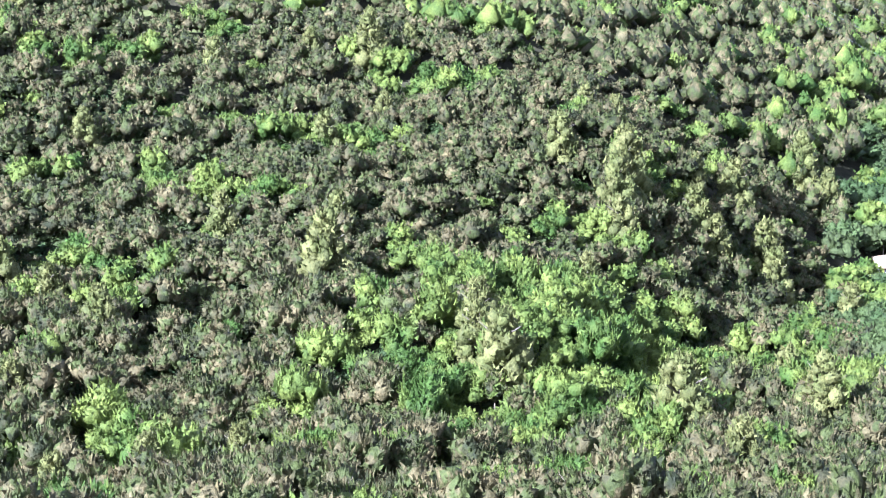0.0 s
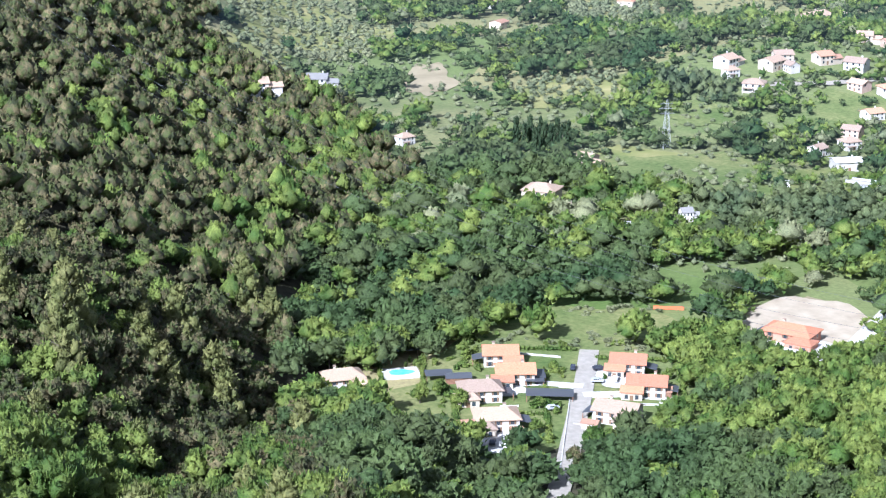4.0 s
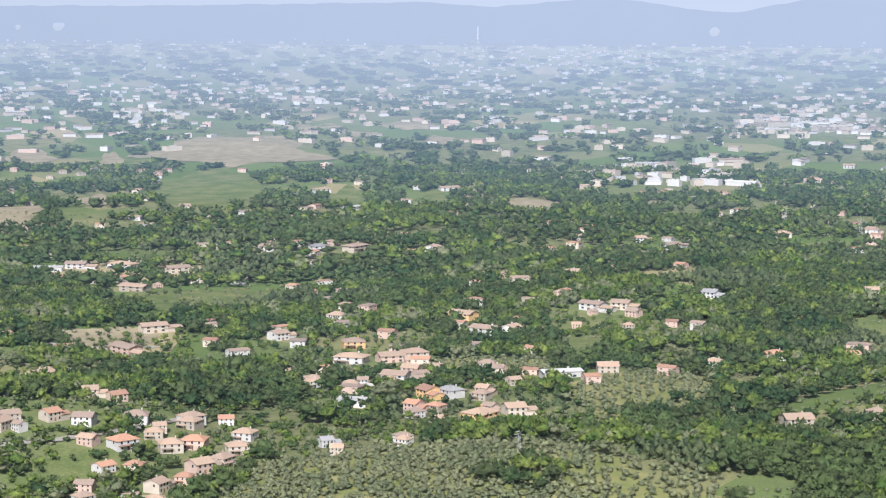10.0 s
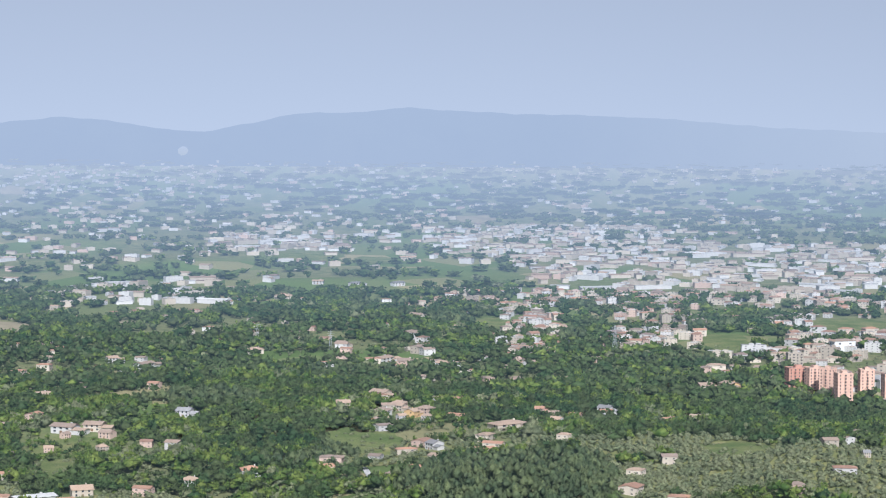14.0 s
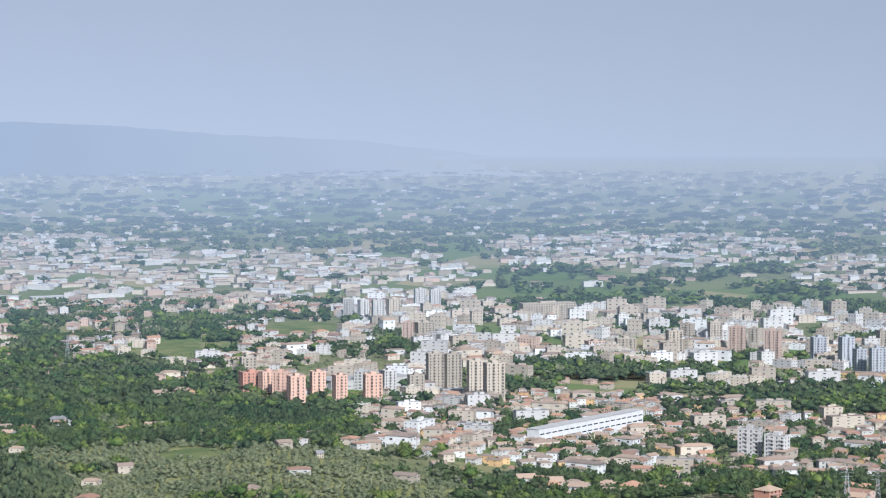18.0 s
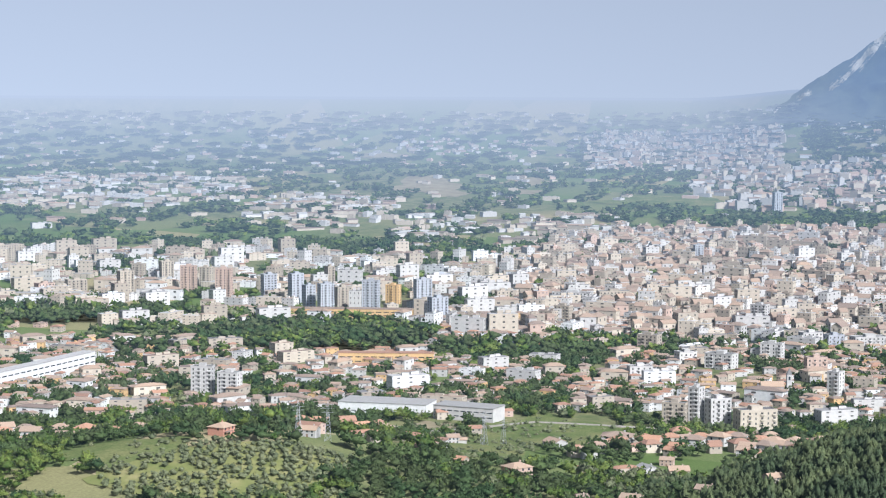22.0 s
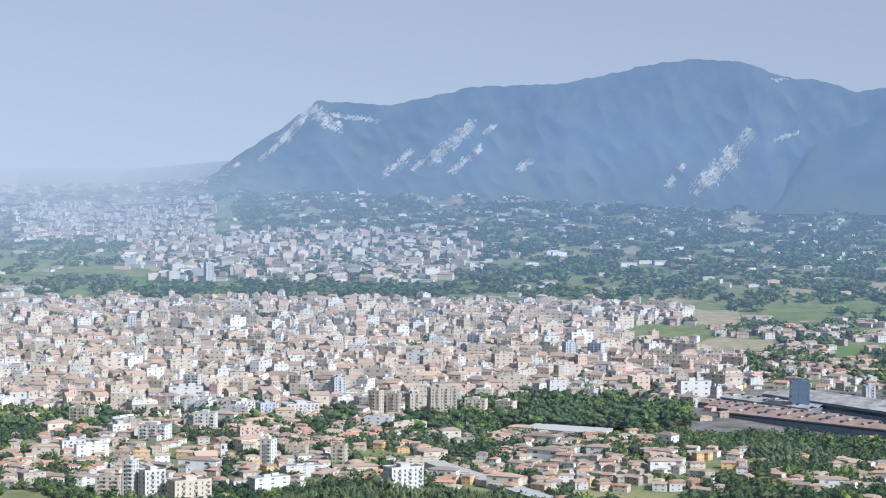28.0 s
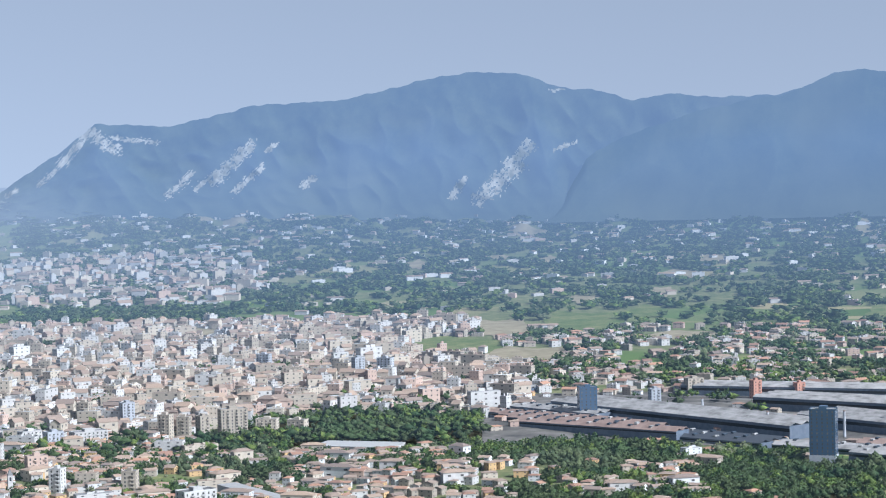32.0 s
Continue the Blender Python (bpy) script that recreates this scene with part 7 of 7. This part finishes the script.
# the hillside forest: grey holm oaks, fresh green broadleaves in drifts
def forest(r0, r1, spacing, leaves, leaf, lo, hi):
    a, r = spread(-66, -34.0, r0, r1, spacing)
    x, y = xy(a, r)
    edge = hill_edge(r) + 0.8 * wave(x, y, 90, 8)
    keep = (a < edge) & (r > 225) & ~((a > -37.7) & (r > 505) & (r < 640))
    a, r, x, y = a[keep], r[keep], x[keep], y[keep]
    g = wave(x, y, 70, 9) + 0.7 * wave(x, y, 28, 10) - 0.15
    bowl = 1 - ((a + 45.6) / 5.2) ** 2 - ((r - 388 - 8 * (a + 45.6)) / 56) ** 2 + 0.25 * wave(x, y, 30, 61)
    green = (g > 0.32) | (bowl > 0.0) | ((a > -39.5) & (g > 0.1))
    size = lo + (hi - lo) * rng.random(len(a)) ** 1.2
    for mat, sel, nm, lb in ((OAK, ~green, "holm_oak_forest", "grey-green holm oak forest covering the hillside"),
                             (GREEN, green, "broadleaf_forest", "fresh green broadleaf trees on the hillside")):
        for j in range(2):
            s = sel & (np.arange(len(a)) % 2 == j)
            stand(nm, lb, mat, tri_crown(leaves, leaf, "round", 11 + j), a[s], r[s], size[s], size[s] * rng.uniform(0.85, 1.35, s.sum()) * (0.7 + 0.05 * size[s]))


forest(225, 420, 5.6, 620, 0.046, 4.2, 10.2)
a, r = spread(-66, -36.5, 225, 560, 4.2)
stand("undergrowth", "dark undergrowth between the trees", WOOD, tri_crown(36, 0.2, "round", 17), a, r, rng.uniform(3, 5, len(a)), rng.uniform(2, 4.2, len(a)), "shrubs")
forest(420, 640, 5.8, 240, 0.07, 4.4, 9.4)
forest(640, 1400, 6.8, 46, 0.12, 5.2, 10.0)


# woods, groves and hedges of the valley and the plain
def woods(az0, az1, r0, r1, spacing, leaves, leaf, lo, hi, cover, far=False):
    a, r = spread(az0, az1, r0, r1, spacing)
    x, y = xy(a, r)
    w = 0.8 * wave(x, y, 420, 12) + 0.8 * wave(x, y, 150, 13) + 0.5 * wave(x, y, 60, 14)
    w = w + np.where(share("wood", a, r) > 0.05, 3, 0)
    forest_ = share("wood", a, r) > 0.05
    w = w - np.where((share("town", a, r) > 0) & ~forest_, 0.72, 0) - np.where((share("suburb", a, r) > 0) & ~forest_, 0.25, 0) - np.where(share("works", a, r) > 0, 0.35, 0) - np.where(share("plant", a, r) > 0, 1.25, 0)
    open_ = (share("clear", a, r) > -0.05) | (share("bare", a, r) > -0.05)
    grove = share("olive", a, r) > 0
    keep = (w > cover) & ~open_ & ~(grove & (w < 1.0)) & ~((a < hill_edge(r) - 0.3) & (r < 1380)) & unbuilt(a, r) & off_site(a, r)
    a, r, x, y = a[keep], r[keep], x[keep], y[keep]
    tone = wave(x, y, 240, 15) - 0.1 + 0.8 * wave(x, y, 45, 16) + rng.normal(0, 0.35, len(a))
    size = rng.uniform(lo, hi, len(a)) * (1 + 0.3 * (rng.random(len(a)) > 0.85))
    firs = ((share("wood", a, r) > 0.05) & (r < 1500) & (((a > 38) & (a < 53)) | ((a > 1.5) & (a < 8)))) | ((wave(x, y, 330, 27) > 0.62) & (r > 700))
    tone = tone + np.where(r < 425, 0.9, np.where(r < 900, 0.45, np.where((r < 1900) & (a < 20), 0.3, 0)))
    tone = np.where(firs, -99, np.where(r < 700, np.minimum(tone, 1.2), tone))
    for mat, sel, nm, lb, sh in ((CONIFER, firs, "conifer_wood", "dark conifer wood", "cone"), (WOOD, (tone < 0.35) & ~firs, "mixed_wood", "dark green mixed wood", "round"),
                                 (GREEN, (tone >= 0.35) & (tone < 1.25), "green_wood", "bright green broadleaf wood", "round"),
                                 (OLIVE, tone >= 1.25, "grey_thicket", "grey-green thicket", "round")):
        mt = LEAVES_HAZE_GLOW[mat.name] if far else mat
        for j in range(2):
            s = sel & (np.arange(len(a)) % 2 == j)
            stand(nm, lb, mt, tri_crown(leaves, leaf, sh, 21 + j), a[s], r[s], size[s], np.minimum(size[s], 14) * rng.uniform(0.75, 1.1, s.sum()))


# leaf materials with haze painted in as emission
LEAVES_HAZE_GLOW = {m.name: with_haze_glow("far_" + m.name, m) for m in (WOOD, GREEN, OLIVE, CONIFER)}
woods(-37.5, -26, 228, 425, 6.2, 420, 0.050, 6, 10.5, -1.6)
woods(-38, -6, 425, 680, 7.2, 260, 0.085, 7.5, 13.5, -1.3)
woods(-38, -6, 680, 900, 7.2, 120, 0.11, 6.5, 12, -0.75)
woods(-43, 20, 900, 1500, 7.4, 40, 0.14, 5, 10.5, -0.12, True)
woods(20, 57, 900, 1500, 7.8, 44, 0.14, 5.5, 10, -0.5, True)
woods(-43, 20, 1500, 1950, 8.8, 34, 0.15, 6, 11.5, -0.2, True)
woods(20, 70, 1500, 1950, 8.8, 34, 0.15, 5.5, 10, -0.45, True)
woods(-42, 70, 1950, 2600, 11.5, 22, 0.2, 7, 14, -0.42, True)
woods(-42, 50, 2600, 3480, 17, 20, 0.2, 9, 19, -0.2, True)
woods(50, 71, 2600, 3480, 16, 20, 0.2, 8, 17, -0.25, True)
woods(-42, 44, 3480, 7000, 32, 16, 0.33, 10, 28, 0.3, True)
woods(44, 72, 3480, 9500, 30, 16, 0.33, 10, 28, 0.14, True)
woods(-42, 46, 7000, 12500, 80, 16, 0.38, 24, 80, 0.42, True)

# dense conifers on the two near knolls
for a0, a1, r0, r1, gap in ((40.3, 53.0, 890, 1150, 4.4), (1.6, 8.2, 1150, 1420, 11.5)):
    a, r = spread(a0, a1, r0, r1, gap)
    x, y = xy(a, r)
    ok = 1 - ((a - (a0 + a1) / 2) / ((a1 - a0) / 2)) ** 2 - ((1 / r - (1 / r0 + 1 / r1) / 2) / ((1 / r0 - 1 / r1) / 2)) ** 2 + 0.2 * wave(x, y, 60, 44) > 0
    ok &= (wave(x, y, 26, 45) < 0.75) & unbuilt(a, r, 0.6)
    a, r = a[ok], r[ok]
    size = rng.uniform(3.6, 5.8, len(a))
    stand("conifer_wood", "dense dark conifers covering the knoll", LEAVES_HAZE_GLOW[CONIFER.name], tri_crown(44, 0.13, "cone", 35), a, r, size, size * rng.uniform(1.3, 2.0, len(a)))

# shrubs dotted over the meadows and dry fields
a, r = np.concatenate([spread(-38, 57, 600, 1500, 8.5), spread(-43, 57, 1500, 2600, 14)], 1)
x, y = xy(a, r)
ok = ((share("clear", a, r) > 0) | (share("bare", a, r) > 0) | (a < 22)) & (wave(x, y, 110, 41) + 0.6 * wave(x, y, 37, 42) > -0.25) & unbuilt(a, r) & (r > 720)
a, r = a[ok], r[ok]
stand("field_shrubs", "low shrubs dotted over the fields", LEAVES_HAZE_GLOW[OLIVE.name], tri_crown(14, 0.2, "round", 83), a, r, rng.uniform(2, 5.5, len(a)), rng.uniform(1.5, 4.2, len(a)), "shrubs")

# garden trees between the houses of the valley
a, r = spread(-40, 14, 840, 1900, 8.5)
near_house = np.zeros(len(a), bool)
for ba, br, rad in BUILT:
    near_house |= (np.abs(r - br) < 48) & (np.abs(np.radians(a - ba)) * br < 48)
ok = near_house & unbuilt(a, r, 0.85) & off_site(a, r) & (rng.random(len(a)) > 0.42) & (share("olive", a, r) < 0.1)
a, r = a[ok], r[ok]
pick = rng.random(len(a)) < 0.5
for mat, sel in ((WOOD, pick), (GREEN, ~pick)):
    stand("garden_trees", "green garden trees between the houses", LEAVES_HAZE_GLOW[mat.name], tri_crown(44, 0.14, "round", 85), a[sel], r[sel],
          rng.uniform(3.5, 8, sel.sum()), rng.uniform(3, 7.5, sel.sum()))

# olive groves: small round trees in loose rows
for a0, a1, r0, r1 in LAND["olive"]:
    step = 7.2
    rm = (r0 + r1) / 2
    da = math.degrees(step / rm)
    A, Rr = np.meshgrid(np.arange(a0 - 0.5, a1 + 0.5, da), np.arange(r0 - 30, r1 + 30, step))
    a, r = A.ravel() + rng.normal(0, da * 0.16, A.size), Rr.ravel() + rng.normal(0, 1.0, A.size)
    k = (share("olive", a, r) > -0.05) & (rng.random(len(a)) > 0.1) & (wave(*xy(a, r), 70, 63) + 0.5 * wave(*xy(a, r), 24, 64) > -0.75) & (share("clear", a, r) < 0) & (r > 500) & unbuilt(a, r)
    a, r = a[k], r[k]
    size = rng.uniform(3.6, 6.0, len(a))
    stand("olive_grove", "grey-green olive trees in loose rows", LEAVES_HAZE_GLOW[OLIVE.name], tri_crown(26, 0.16, "round", 31), a, r, size, size * 0.85, "olive trees")
